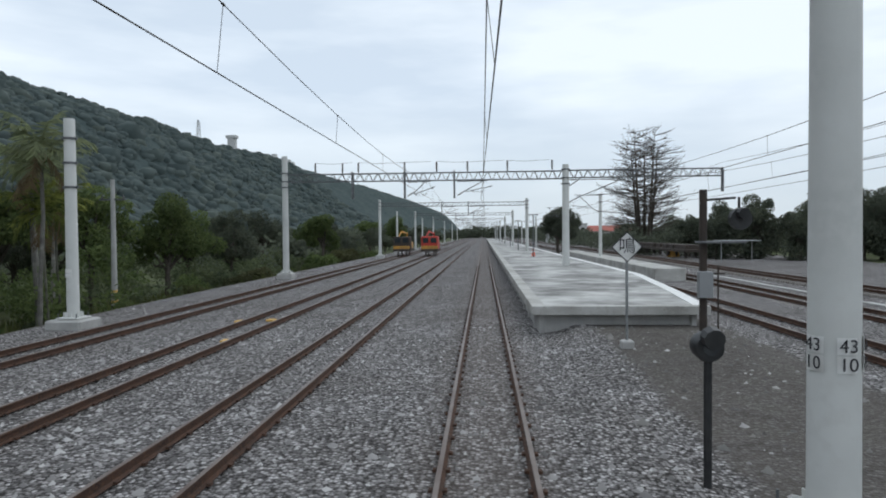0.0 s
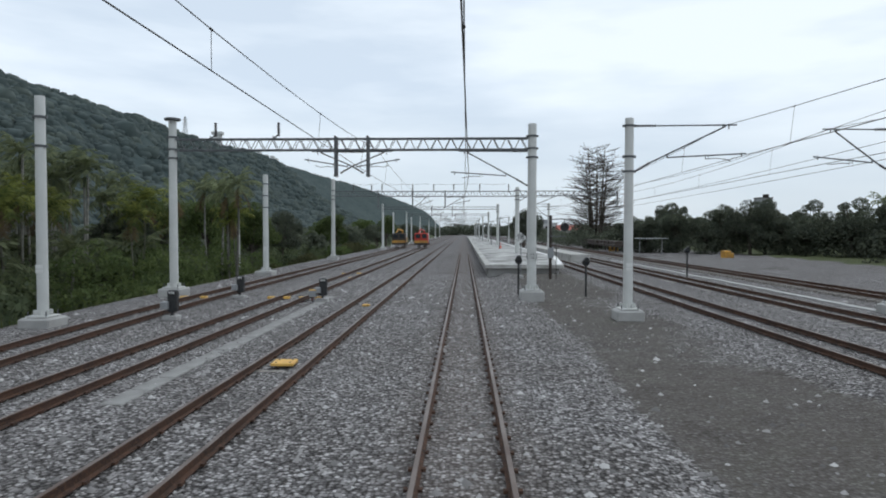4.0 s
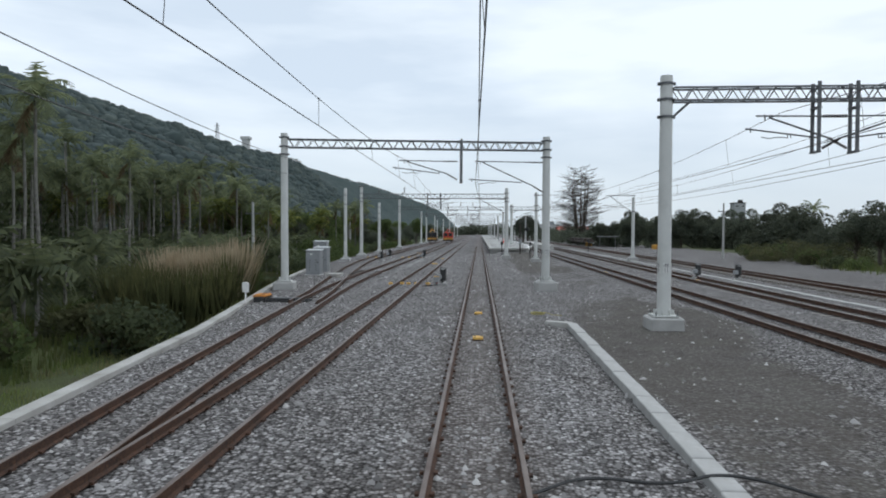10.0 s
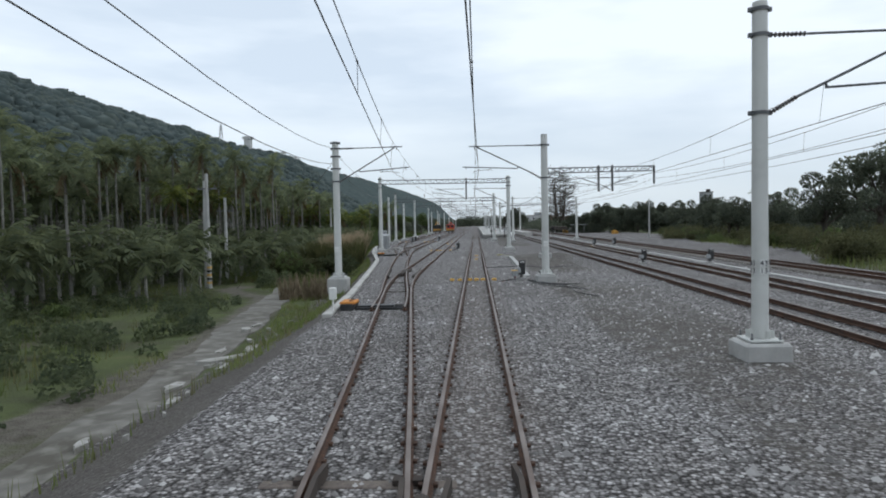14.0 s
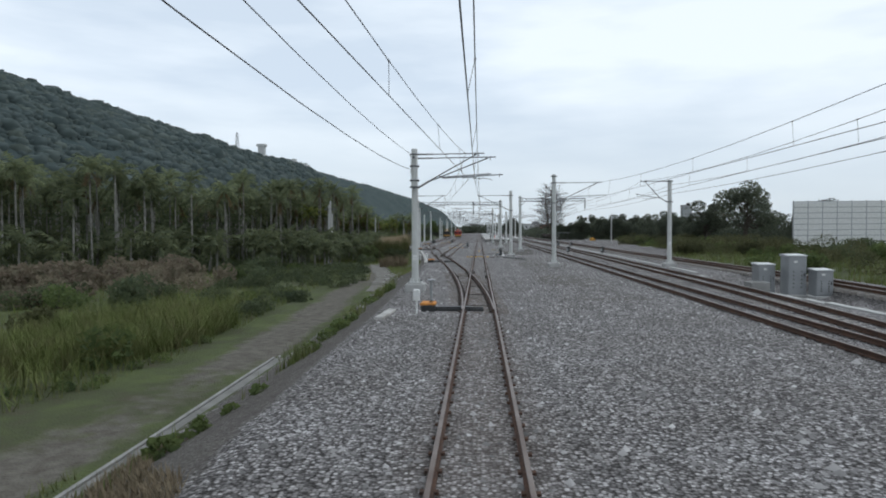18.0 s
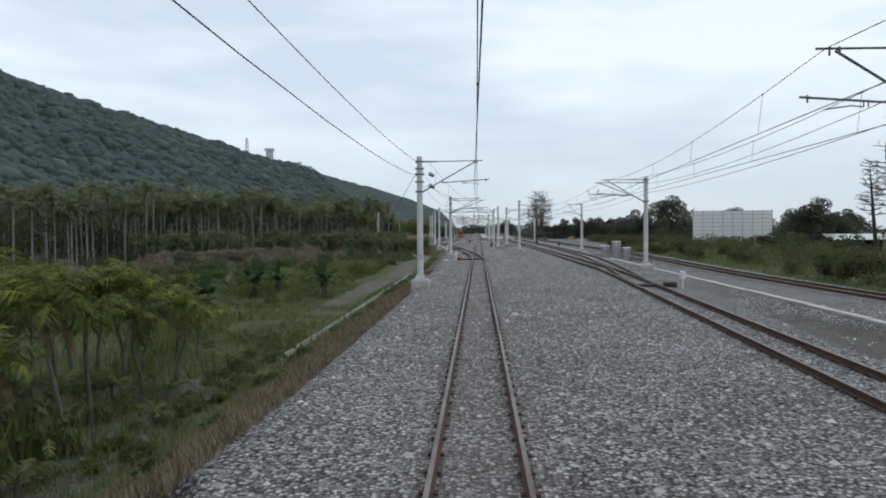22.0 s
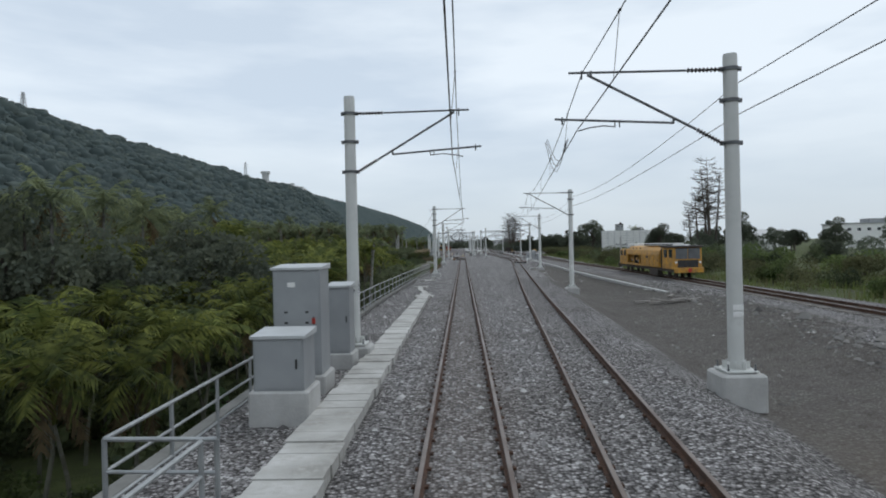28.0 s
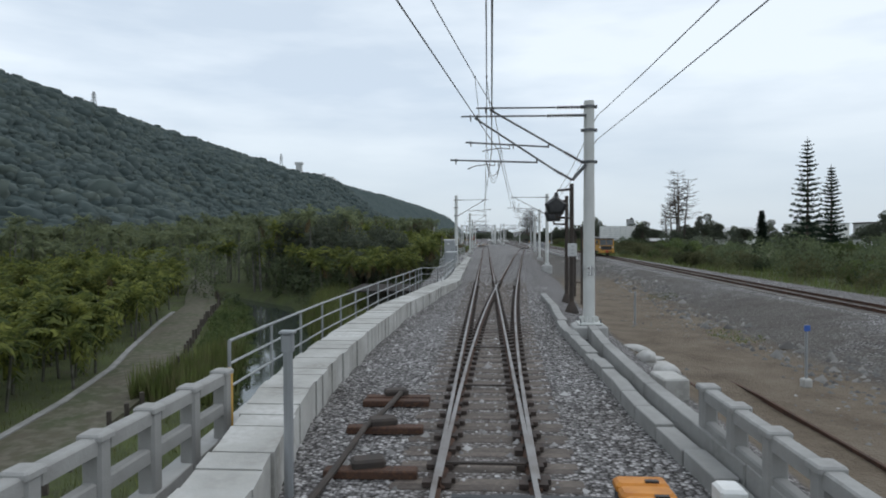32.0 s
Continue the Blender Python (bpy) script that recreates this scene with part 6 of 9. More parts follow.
hv, hx_, hy_ = [], list(np.arange(-700, -420, 20)) + list(np.arange(-420, -104, 4.5)), list(np.arange(-420, 1000, 5.0)) + list(np.arange(1000, 2000, 20)) + list(np.arange(2000, 4800, 60))
for y in hy_:
    for x in hx_:
        hv.append((x, y, hill_z(x, y) + 2.4 + abs(noise.noise(Vector((x * 0.055, y * 0.055, 2)))) * 3.5 + abs(noise.noise(Vector((x * 0.13, y * 0.13, 5)))) * 3 + noise.noise(Vector((x * 0.25, y * 0.25, 6))) * 2.2))
nh = len(hx_)
hf = [(j * nh + i, j * nh + i + 1, (j + 1) * nh + i + 1, (j + 1) * nh + i) for j in range(len(hy_) - 1) for i in range(nh - 1)]
me = bpy.data.meshes.new("hill")
me.from_pydata(hv, [], hf)
me.polygons.foreach_set("use_smooth", [True] * len(hf))
me.materials.append(M_forest_haze)
tagged(new("hill", me), "long steep hill under dark green forest with haze in its colour", "hill", kind="structure")
# leaf clusters of the trees standing on the ridge, past counting
hr = np.random.default_rng(8)
cv = []
for ya, yb, n, ra, rb in ((-260, 420, 13000, 0.6, 1.3), (420, 1000, 8000, 0.9, 2.0), (1000, 2400, 4000, 1.6, 3.6)):
    y, r = hr.uniform(ya, yb, n), hr.uniform(ra, rb, (n, 1))
    x = -112 - 14 * np.array([noise.noise(Vector((b * 0.006, 3.3, 0))) for b in y]) - hr.uniform(206, 262, n)
    lump = np.array([max(0.0, noise.noise(Vector((a * 0.09, b * 0.13, 4)))) for a, b in zip(x, y)])
    z = np.array([hill_z(a, b) for a, b in zip(x, y)]) + 1.0 + (1.0 + 8.0 * lump) * hr.uniform(0.15, 1.0, n)
    up = np.array((0.5, 0.0, 0.8)) + hr.normal(0, 0.3, (n, 3))
    up /= np.linalg.norm(up, axis=1)[:, None]
    u = np.cross(up, hr.normal(size=(n, 3)))
    u /= np.linalg.norm(u, axis=1)[:, None]
    w = np.cross(up, u)
    c = np.stack([x, y, z], -1)
    cv.append(np.stack([c - u * r, c - w * r * 0.8, c + u * r * 0.7, c + w * r], 1).reshape(-1, 3))
cv = np.concatenate(cv)
me = bpy.data.meshes.new("ridge_trees")
me.vertices.add(len(cv))
me.vertices.foreach_set("co", cv.ravel())
me.loops.add(len(cv))
me.loops.foreach_set("vertex_index", np.arange(len(cv)))
me.polygons.add(len(cv) // 4)
me.polygons.foreach_set("loop_start", np.arange(0, len(cv), 4))
me.update(calc_edges=True)
me.materials.append(M_forest_haze)
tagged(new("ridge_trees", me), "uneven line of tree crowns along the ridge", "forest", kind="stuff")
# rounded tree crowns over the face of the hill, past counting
# crown tones hold the same painted-in haze as the hill below them
M_crown_haze = island_mat("hazed_hill_crowns", [(0.0, (0.058, 0.077, 0.075)), (0.5, (0.067, 0.087, 0.083)), (0.85, (0.076, 0.096, 0.088)), (1.0, (0.086, 0.104, 0.090))], 0.95)
n = 13000
y = np.concatenate([hr.uniform(-330, 330, 9500), hr.uniform(330, 1000, 3500)])
d = hr.uniform(2, 234, n)
x = -112 - 14 * np.array([noise.noise(Vector((b * 0.006, 3.3, 0))) for b in y]) - d
z = np.array([hill_z(a, b) for a, b in zip(x, y)]) + 3.4
r = hr.lognormal(0.95, 0.35, n) * np.where(y > 330, 1.35, 1.0)
ring = [(0.0, 0.62, -0.9), (0.0, 1.0, 0.1), (0.4, 0.78, 0.72), (0.0, 0.0, 1.05)]
k8 = np.arange(8) * 6.283 / 8
base = np.concatenate([np.stack([np.cos(k8 + o) * w, np.sin(k8 + o) * w, np.full(8, h)], -1) for o, w, h in ring[:3]] + [np.array([[0, 0, 1.05]])])
v = base[None] * r[:, None, None] * hr.uniform(0.8, 1.22, (n, 25, 1)) * np.array((1, 1, 0.75)) + np.stack([x, y, z], -1)[:, None, :]
f8 = []
for q in range(2):
    for i in range(8):
        a, b = q * 8 + i, q * 8 + (i + 1) % 8
        f8 += [(a, b, b + 8), (a, b + 8, a + 8)]
f8 += [(16 + i, 16 + (i + 1) % 8, 24) for i in range(8)]
f = (np.array(f8)[None] + 25 * np.arange(n)[:, None, None]).reshape(-1, 3)
me = bpy.data.meshes.new("hill_trees")
me.vertices.add(n * 25)
me.vertices.foreach_set("co", v.reshape(-1))
me.loops.add(f.size)
me.loops.foreach_set("vertex_index", f.ravel())
me.polygons.add(len(f))
me.polygons.foreach_set("loop_start", np.arange(0, f.size, 3))
me.update(calc_edges=True)
me.polygons.foreach_set("use_smooth", [True] * len(f))
me.materials.append(M_crown_haze)
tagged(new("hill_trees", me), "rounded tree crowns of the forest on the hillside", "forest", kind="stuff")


def lattice_tower(x, y, z, h, w, label):
    t = thing("lattice_tower", label, "tower", (x, y, z), "towers on the hill")
    g = Geo()
    n = 8
    for sx in (-1, 1):
        for sy in (-1, 1):
            g.tube([(sx * w, sy * w, 0), (sx * w * 0.2, sy * w * 0.2, h)], 0.28, 4)
    for k in range(n):
        a, b = 1 - 0.8 * k / n, 1 - 0.8 * (k + 1) / n
        for sx, sy, ux, uy in ((-1, -1, 1, -1), (1, -1, 1, 1), (1, 1, -1, 1), (-1, 1, -1, -1)):
            g.tube([(sx * w * a, sy * w * a, h * k / n), (ux * w * b, uy * w * b, h * (k + 1) / n)], 0.16, 4)
    part("frame", g, M_cab, t)
    g = Geo()
    for zz in (0.78, 0.9):
        g.tube([(-w * 1.1, 0, h * zz), (w * 1.1, 0, h * zz)], 0.2, 4)
    part("crossarm", g, M_cab, t)


lattice_tower(-338, 736, 106, 36, 3.2, "slim lattice mast on the ridge of the hill")
lattice_tower(-338, 233, 106, 24, 2.6, "lattice power pylon on the ridge of the hill")
lattice_tower(-150, -80, 6, 14, 1.6, "grey lattice pylon before the hill")
g = Geo()
g.box((0, 0, 9), (10, 8, 18), 0, 0, 0.3)
g.box((0, 0, 19.5), (14, 10, 4), 0, 0, 0.3)
solo("hill_tower", g, M_wallgrey, "grey block tower on the ridge of the hill", "tower", at=(-338, 837, 118))
for k, y in enumerate((1010, 1050, 1085, 1105)):
    g = Geo()
    g.box((0, 0, 8), (7, 9, 24 - 4 * (k % 2)), 0, 0, 0.2)
    solo("hill_block", g, M_wallgrey, "pale building far off on the ridge", "building", "buildings on the ridge", at=(-338, y, 116))


# ---------------- plants ----------------
def frond(g, a, length, e0, bend, leaf, n=9, mi=0):
    """A feather leaf leaving the crown at angle a, rising at e0 and arching over by bend (radians)."""
    ca, sa = math.cos(a), math.sin(a)
    out, side = Vector((ca, sa, 0)), Vector((-sa, ca, 0))
    seg = 6
    pts = [Vector((0, 0, 0))]
    for k in range(seg):
        e = e0 - bend * ((k + 0.5) / seg) ** 1.25
        pts.append(pts[-1] + (out * math.cos(e) + Vector((0, 0, math.sin(e)))) * (length / seg))
    for k in range(seg):
        a0, a1 = side * (0.035 - 0.005 * k), side * (0.03 - 0.005 * k)
        g.add([pts[k] - a0, pts[k] + a0, pts[k + 1] + a1, pts[k + 1] - a1], [(0, 1, 2, 3)], mi)
    half = 0.52 * length * 0.84 / n
    for i in range(n):
        t = 0.16 + 0.82 * i / (n - 1)
        k = min(seg - 1, int(t * seg))
        p = pts[k].lerp(pts[k + 1], t * seg - k)
        d = (pts[k + 1] - pts[k]).normalized()
        nrm = d.cross(side)
        if nrm.z < 0:
            nrm = -nrm
        w = leaf * (0.55 + 0.6 * math.sin(math.pi * min(1, t * 0.85 + 0.1))) * random.uniform(0.8, 1.15)
        for q in (-1, 1):
            tip = p + side * q * w * random.uniform(0.62, 0.82) + d * w * random.uniform(0.4, 0.65) + nrm * w * random.uniform(-0.1, 0.22) + Vector((0, 0, -w * random.uniform(0.25, 0.75)))
            b = d * half * random.uniform(0.85, 1.15)
            g.add([p - b, p + b, tip + b * 0.35, tip - b * 0.25], [(0, 1, 2, 3)], mi)


def palm_crown(seed, length, n, bright=False, per=9):
    random.seed(seed)
    g = Geo()
    for i in range(n):
        a = i * 2.4 + random.uniform(-0.25, 0.25)
        low = i / (n - 1)
        frond(g, a, length * random.uniform(0.85, 1.1) * (0.8 + 0.25 * math.sin(math.pi * min(1, low + 0.15))), radians(84 - 66 * low + random.uniform(-7, 7)), radians(62 + 46 * low + random.uniform(-10, 14)), length * random.uniform(0.27, 0.33), per)
    for k in range(2):
        frond(g, random.uniform(0, 6.28), length * 0.85, radians(-38), radians(45), length * 0.2, per, 1)
    g.tube([(0, 0, -0.95), (0, 0, -0.3), (0, 0, 0.2)], [0.075, 0.095, 0.05], 6)
    return g.mesh("crown", [M_palm_y if bright else M_palm, M_dead])


CROWNS = [palm_crown(11 + k, 2.0, 11, False, 13) for k in range(3)] + [palm_crown(31 + k, 1.9, 13, True, 15) for k in range(3)]


def trunk_mesh(h, seed):
    random.seed(seed)
    g = Geo()
    bx, by = random.uniform(-0.3, 0.3), random.uniform(-0.3, 0.3)
    g.tube([(0, 0, -0.3), (bx * 0.3, by * 0.3, h * 0.3), (bx, by, h * 0.65), (bx * 0.8, by * 0.8, h)], [0.068, 0.055, 0.048, 0.045] if h < 6 else [0.11, 0.085, 0.075, 0.065], 7)
    return g.mesh("trunk", M_trunk_g if h < 6 else M_trunk, True), (bx * 0.8, by * 0.8)


PALMS = []
for h, seed, crowns in ((3.0, 1, (3, 4)), (4.2, 2, (4, 5)), (5.6, 3, (3, 5)), (8.2, 4, (0, 1)), (9.6, 5, (1, 2)), (11.0, 6, (0, 2))):
    tm, (bx, by) = trunk_mesh(h, seed)
    for c in crowns:
        PALMS.append((h, tm, CROWNS[c], bx, by))
palm_count = 0


def palm(x, y, h, label, group):
    """One palm of about that height."""
    global palm_count
    pick = min(PALMS, key=lambda q: abs(q[0] - h) + random.uniform(0, 1.2))
    t = thing("betel_palm", label, "palm", (x, y, land(x, y)), group, random.uniform(0, 360))
    k = random.uniform(0.88, 1.12)
    t.scale = (k, k, h / pick[0])
    part("trunk", pick[1], None, t)
    c = part("crown", pick[2], None, t)
    q = max(0.55, min(1.0, h / 4.6))
    c.matrix_basis = pose(pick[3], pick[4], pick[0], random.uniform(-8, 8), random.uniform(-8, 8), random.uniform(0, 360)) @ Matrix.Diagonal((q, q, q * pick[0] / h, 1))
    palm_count += 1


class Spots:
    def __init__(self):
        self.p = []

    def free(self, x, y, gap):
        if any((x - a) ** 2 + (y - b) ** 2 < gap * gap for a, b in self.p):
            return False
        self.p.append((x, y))
        return True


LANE1 = [(-52, -14.2), (-56.6, -13.0), (-60.5, -12.2), (-64.6, -11.5), (-68.6, -10.8), (-72.4, -10.0), (-76.6, -9.2), (-80.6, -8.6), (-84.6, -8.0), (-90, -7.6), (-94, -7.5)]
LANE2 = [(-330, -5), (-300, -8.6), (-286, -11.9), (-275, -14.8), (-270, -15.8), (-263.6, -17.6), (-258, -19.8), (-246, -24.2), (-241, -25.8), (-236.5, -27.2), (-228.5, -31.0), (-218, -35.6), (-205, -41.5), (-189, -46)]


def lane2_x(y):
    return lerp_list(LANE2, y)


random.seed(21)
spots = Spots()


def lane_free(x, y):
    lane = [(-56, -17.5), (-62, -12.4), (-70, -10.8), (-80, -9.2), (-93, -9.3), (-100, -8.6), (-115, -7.9), (-124, -8.2), (-130, -8.6), (-160, -9.4), (-175, -10.0)]
    return not (-152 < y < -52 and abs(x - lerp_list(lane, y)) < 2.4)


def scatter(n, xa, xb, ya, yb, ha, hb, gap, label, group, ok=lambda x, y: True):
    made, tries = 0, 0
    while made < n and tries < n * 30:
        tries += 1
        x, y = random.uniform(xa, xb), random.uniform(ya, yb)
        if x < edge(y) - 1.6 and lane_free(x, y) and ok(x, y) and spots.free(x, y, gap):
            palm(x, y, random.uniform(ha, hb), label, group)
            made += 1


TALL, YOUNG = "tall thin betel palm in a dark grove", "young betel palm with yellow-green fronds below the railing"
scatter(64, -40, -18, -66, 0, 6.5, 9.8, 1.4, TALL, "betel palm grove", lambda x, y: x < -19 - 0.05 * y and not (x > -23 and y > -62))
scatter(16, -29, -19, -56, -36, 8.8, 10.8, 1.5, TALL, "betel palm grove", lambda x, y: abs(x + 19.6) + abs(y + 53.8) > 2.5 and x < -18.5 + 0.35 * (y + 36))
scatter(26, -36, -19, -4, 32, 5.2, 7.4, 1.6, TALL, "betel palm grove", lambda x, y: x < -17.5 - 0.16 * y)
scatter(36, -50, -22, -100, -62, 7.5, 10.5, 1.6, TALL, "betel palm grove", lambda x, y: x < -22 - 0.62 * (-62 - y))
scatter(26, -15, -8.6, -173, -158, 2.2, 3.1, 1.3, YOUNG, "young betel palms", lambda x, y: y < -158 - 1.2 * max(0, x + 11))
scatter(44, -23, -8.6, -198, -170, 3.4, 4.8, 1.55, YOUNG, "young betel palms")
scatter(42, -24, -6.6, -218, -197, 4.4, 5.8, 1.6, YOUNG, "young betel palms", lambda x, y: stream_dist(x, y) > 3.5)
scatter(42, -22, -7.4, -236, -216, 3.2, 4.4, 1.6, YOUNG, "young betel palms", lambda x, y: stream_dist(x, y) > 3.5 and not (-11.4 < x < -4.6 and y < -237))
scatter(16, -24, -14, -172, -156, 2.4, 3.6, 1.3, YOUNG, "young betel palms")
for x, y, h in ((-16.4, 22.6, 6.9), (-17.6, 24.2, 7.2), (-19.4, 27.5, 7.6), (-18.2, 26.4, 5.8), (-21.6, 29.8, 7.8), (-16.9, 23.8, 5.0)):
    palm(x, y, h, TALL, "betel palm grove")
for x, y, h in ((-8.8, -160.3, 2.3), (-9.1, -161.4, 2.2), (-11.0, -155.6, 2.3), (-9.9, -156.4, 1.3), (-12.2, -158.6, 2.5), (-10.4, -159.2, 2.4)):
    palm(x, y, h, YOUNG, "young betel palms")
lone = thing("coconut_palm", "old pale-trunked palm with a thin ragged crown below the railing", "palm", (-6.5, -202.9, land(-6.5, -202.9)))
g = Geo()
g.tube([(0, 0, -0.3), (-0.1, 0, 2.0), (0.02, 0, 4.4), (0.18, 0, 6.35)], [0.17, 0.13, 0.12, 0.14], 10)
part("trunk", g, mat("pale_trunk", (0.30, 0.29, 0.265), 0.9, 0, (0.18, 0.17, 0.15), 3.0, 0.5, 16, (0.36, 0.35, 0.32), 6), lone, "pale ringed trunk", True)
g = Geo()
random.seed(77)
for k in range(7):
    frond(g, k * 2.4 + 0.4, random.uniform(0.9, 1.5), radians(random.uniform(5, 70)), radians(95), 0.4, 9)
ob = part("crown", g, M_palm, lone, "thin ragged crown")
ob.matrix_basis = pose(0.18, 0, 6.3)
random.seed(78)
scatter(26, -28, -13.5, -226, -198, 6.4, 8.6, 1.7, "tall betel palm among young ones", "young betel palms", lambda x, y: stream_dist(x, y) > 3.5)
scatter(14, -46, -28, -268, -234, 3.0, 4.2, 2.0, "young betel palm beside a field lane", "young betel palms", lambda x, y: x < lane2_x(y) - 3)


def sapling(x, y, h):
    """A young palm of a few upright strap leaves on a short stem."""
    t = thing("palm_sapling", "pale green palm sapling with a few arching leaves on bare soil", "palm", (x, y, land(x, y)), "palm saplings", random.uniform(0, 360))
    g = Geo()
    g.tube([(0, 0, -0.1), (0, 0, h * 0.35)], [0.05, 0.035], 6)
    part("stem", g, M_trunk_g, t)
    for k in range(6):
        g = Geo()
        frond(g, k * 2.4, h * random.uniform(0.75, 1.0), radians(random.uniform(45, 80)), radians(random.uniform(70, 110)), h * 0.16, 8)
        ob = part("leaf", g, M_sapling, t)
        ob.matrix_basis = pose(0, 0, h * 0.3)


for x, y, h in ((-9.9, -161.6, 1.1), (-10.6, -162.7, 1.3), (-9.3, -163.6, 0.9), (-10.1, -164.6, 1.2), (-8.4, -161.4, 0.8), (-11.9, -163.0, 1.2), (-8.9, -165.6, 1.0), (-7.9, -158.6, 1.0), (-11.2, -165.6, 1.3), (-9.8, -166.8, 1.1), (-8.2, -167.4, 0.9), (-12.4, -167.0, 1.2), (-10.8, -168.4, 1.0), (-7.8, -163.4, 0.7)):
    sapling(x, y, h)


# the rest of the grove, past counting
def grove(name, n, area, ha, hb, label, ok=lambda x, y: True, bright=False, per=7):
    tv, tf, cv, cf = [], [], [], []
    crowns = [palm_crown(51 + k, 1.55 if bright else 1.95, 11 if bright else 9, bright, per) for k in range(3)]
    data = []
    for m in crowns:
        v = np.empty(len(m.vertices) * 3)
        m.vertices.foreach_get("co", v)
        data.append((v.reshape(-1, 3), [tuple(p.vertices) for p in m.polygons]))
    trunk, made, tries = Geo(), 0, 0
    random.seed(len(label))
    vs, fs, off = [], [], 0
    while made < n and tries < n * 20:
        tries += 1
        x, y = random.uniform(area[0], area[1]), random.uniform(area[2], area[3])
        if not ok(x, y):
            continue
        made += 1
        h, a, z = random.uniform(ha, hb) + (random.uniform(0.8, 2.2) if random.random() < 0.1 and ha > 4 else 0), random.uniform(0, 6.28), land(x, y)
        trunk.tube([(x, y, z), (x + random.uniform(-0.3, 0.3), y, z + h)], [0.075, 0.055] if bright else [0.11, 0.075], 5, cap=False)
        v, f = random.choice(data)
        ca, sa, s = math.cos(a), math.sin(a), random.uniform(0.95, 1.25)
        w = np.stack([(v[:, 0] * ca - v[:, 1] * sa) * s + x, (v[:, 0] * sa + v[:, 1] * ca) * s + y, v[:, 2] * s + z + h], -1)
        vs.append(w)
        fs += [tuple(i + off for i in q) for q in f]
        off += len(v)
    t = tagged(new(name, trunk.mesh(name, M_trunk_g if bright else M_trunk)), label, "palm grove", kind="stuff")
    m = bpy.data.meshes.new("crowns")
    m.from_pydata(np.concatenate(vs).tolist(), [], fs)
    m.materials.append(M_palm_y if bright else M_palm)
    m.materials.append(M_dead)
    part("crowns", m, None, t, kind="stuff")


grove("palm_grove", 900, (-88, -28, -125, 38), 6.5, 10.0, "dense grove of tall thin betel palms in rows", lambda x, y: x < -24 - 0.62 * max(0, -62 - y))
grove("palm_grove", 260, (-100, -26, -225, -130), 4.2, 6.8, "dense grove of betel palms behind the field", lambda x, y: x < -26 - 22 * ramp(y, -190, -150) - 8 * ramp(y, -215, -195))
grove("palm_grove", 330, (-46, -16, -98, 24), 1.6, 3.6, "low young palms crowding under the tall ones", lambda x, y: x < edge(y) - 5 and x < -16.5 - 0.62 * max(0, -60 - y))
grove("palm_grove", 130, (-38, -12, -222, -166), 3.6, 5.2, "young betel palms standing close together", lambda x, y: stream_dist(x, y) > 3.5 and x < -12 - 0.12 * (y + 222), bright=True, per=12)
grove("palm_grove", 46, (-13, -6.4, -212, -172), 0.9, 2.2, "low young palms filling the shade below the railing", lambda x, y: x < edge(y) - 2.0 and y < -170 - 1.4 * max(0, x + 9), per=9)
grove("palm_grove", 44, (-15, -7.4, -216, -174), 4.0, 5.2, "young betel palms standing close below the railing", lambda x, y: x < edge(y) - 2.8 and not (-9.5 < x and -209 < y < -199), bright=True, per=12)
grove("palm_plantation", 620, (-62, -15, -290, -222), 2.0, 3.2, "dense plantation of short bushy palms beside the lane", lambda x, y: x < lane2_x(y) - 2.2, bright=True, per=6)
grove("palm_plantation", 420, (-110, -40, -285, -190), 2.2, 3.6, "plantation of short bushy palms beyond the stream", lambda x, y: x < lane2_x(y) - 2.6, bright=True, per=5)


def leaf_cloud(seed, blobs, n, size, material, name="crown", flat=0.8):
    """Many small leaves in several uneven clumps."""
    r = np.random.default_rng(seed)
    vs, fs = [], []
    for (bx, by, bz, br) in blobs:
        m = int(n * br ** 2 / sum(b[3] ** 2 for b in blobs))
        d = r.normal(size=(m, 3))
        d /= np.linalg.norm(d, axis=1)[:, None]
        rad = br * r.uniform(0.55, 1.08, (m, 1)) ** 0.7
        c = d * rad * np.array((1, 1, flat)) + np.array((bx, by, bz))
        u = r.normal(size=(m, 3))
        u /= np.linalg.norm(u, axis=1)[:, None]
        w = np.cross(u, r.normal(size=(m, 3)))
        w /= np.linalg.norm(w, axis=1)[:, None]
        s = size * r.uniform(0.6, 1.4, (m, 1))
        q = np.stack([c - u * s, c + w * s * 0.6, c + u * s, c - w * s * 0.6], 1)
        base = sum(len(x) for x in vs)
        vs.append(q.reshape(-1, 3))
        fs += [(base + 4 * i, base + 4 * i + 1, base + 4 * i + 2, base + 4 * i + 3) for i in range(m)]
    m = bpy.data.meshes.new(name)
    m.from_pydata(np.concatenate(vs).tolist(), [], fs)
    m.materials.append(material)
    return m


def tree_kit(seed, h, spread, n, size, material):
    random.seed(seed)
    g = Geo()
    g.tube([(0, 0, -0.4), (0.1, 0, h * 0.25), (0, 0.15, h * 0.5)], [0.3, 0.22, 0.15], 8)
    blobs = []
    for k in range(17):
        a, e = k * 2.4, random.uniform(0.12, 1.0)
        rr = spread * random.uniform(0.35, 0.85) * (1.15 - e * 0.6)
        p = (math.cos(a) * rr, math.sin(a) * rr, h * (0.32 + 0.55 * e))
        g.tube([(0, 0.1, h * random.uniform(0.2, 0.45)), (p[0] * 0.5, p[1] * 0.5, p[2] * 0.75), p], [0.1, 0.07, 0.03], 5)
        blobs.append((*p, spread * random.uniform(0.2, 0.4)))
    return g.mesh("trunk", M_bark, True), leaf_cloud(seed, blobs, n, size, material)


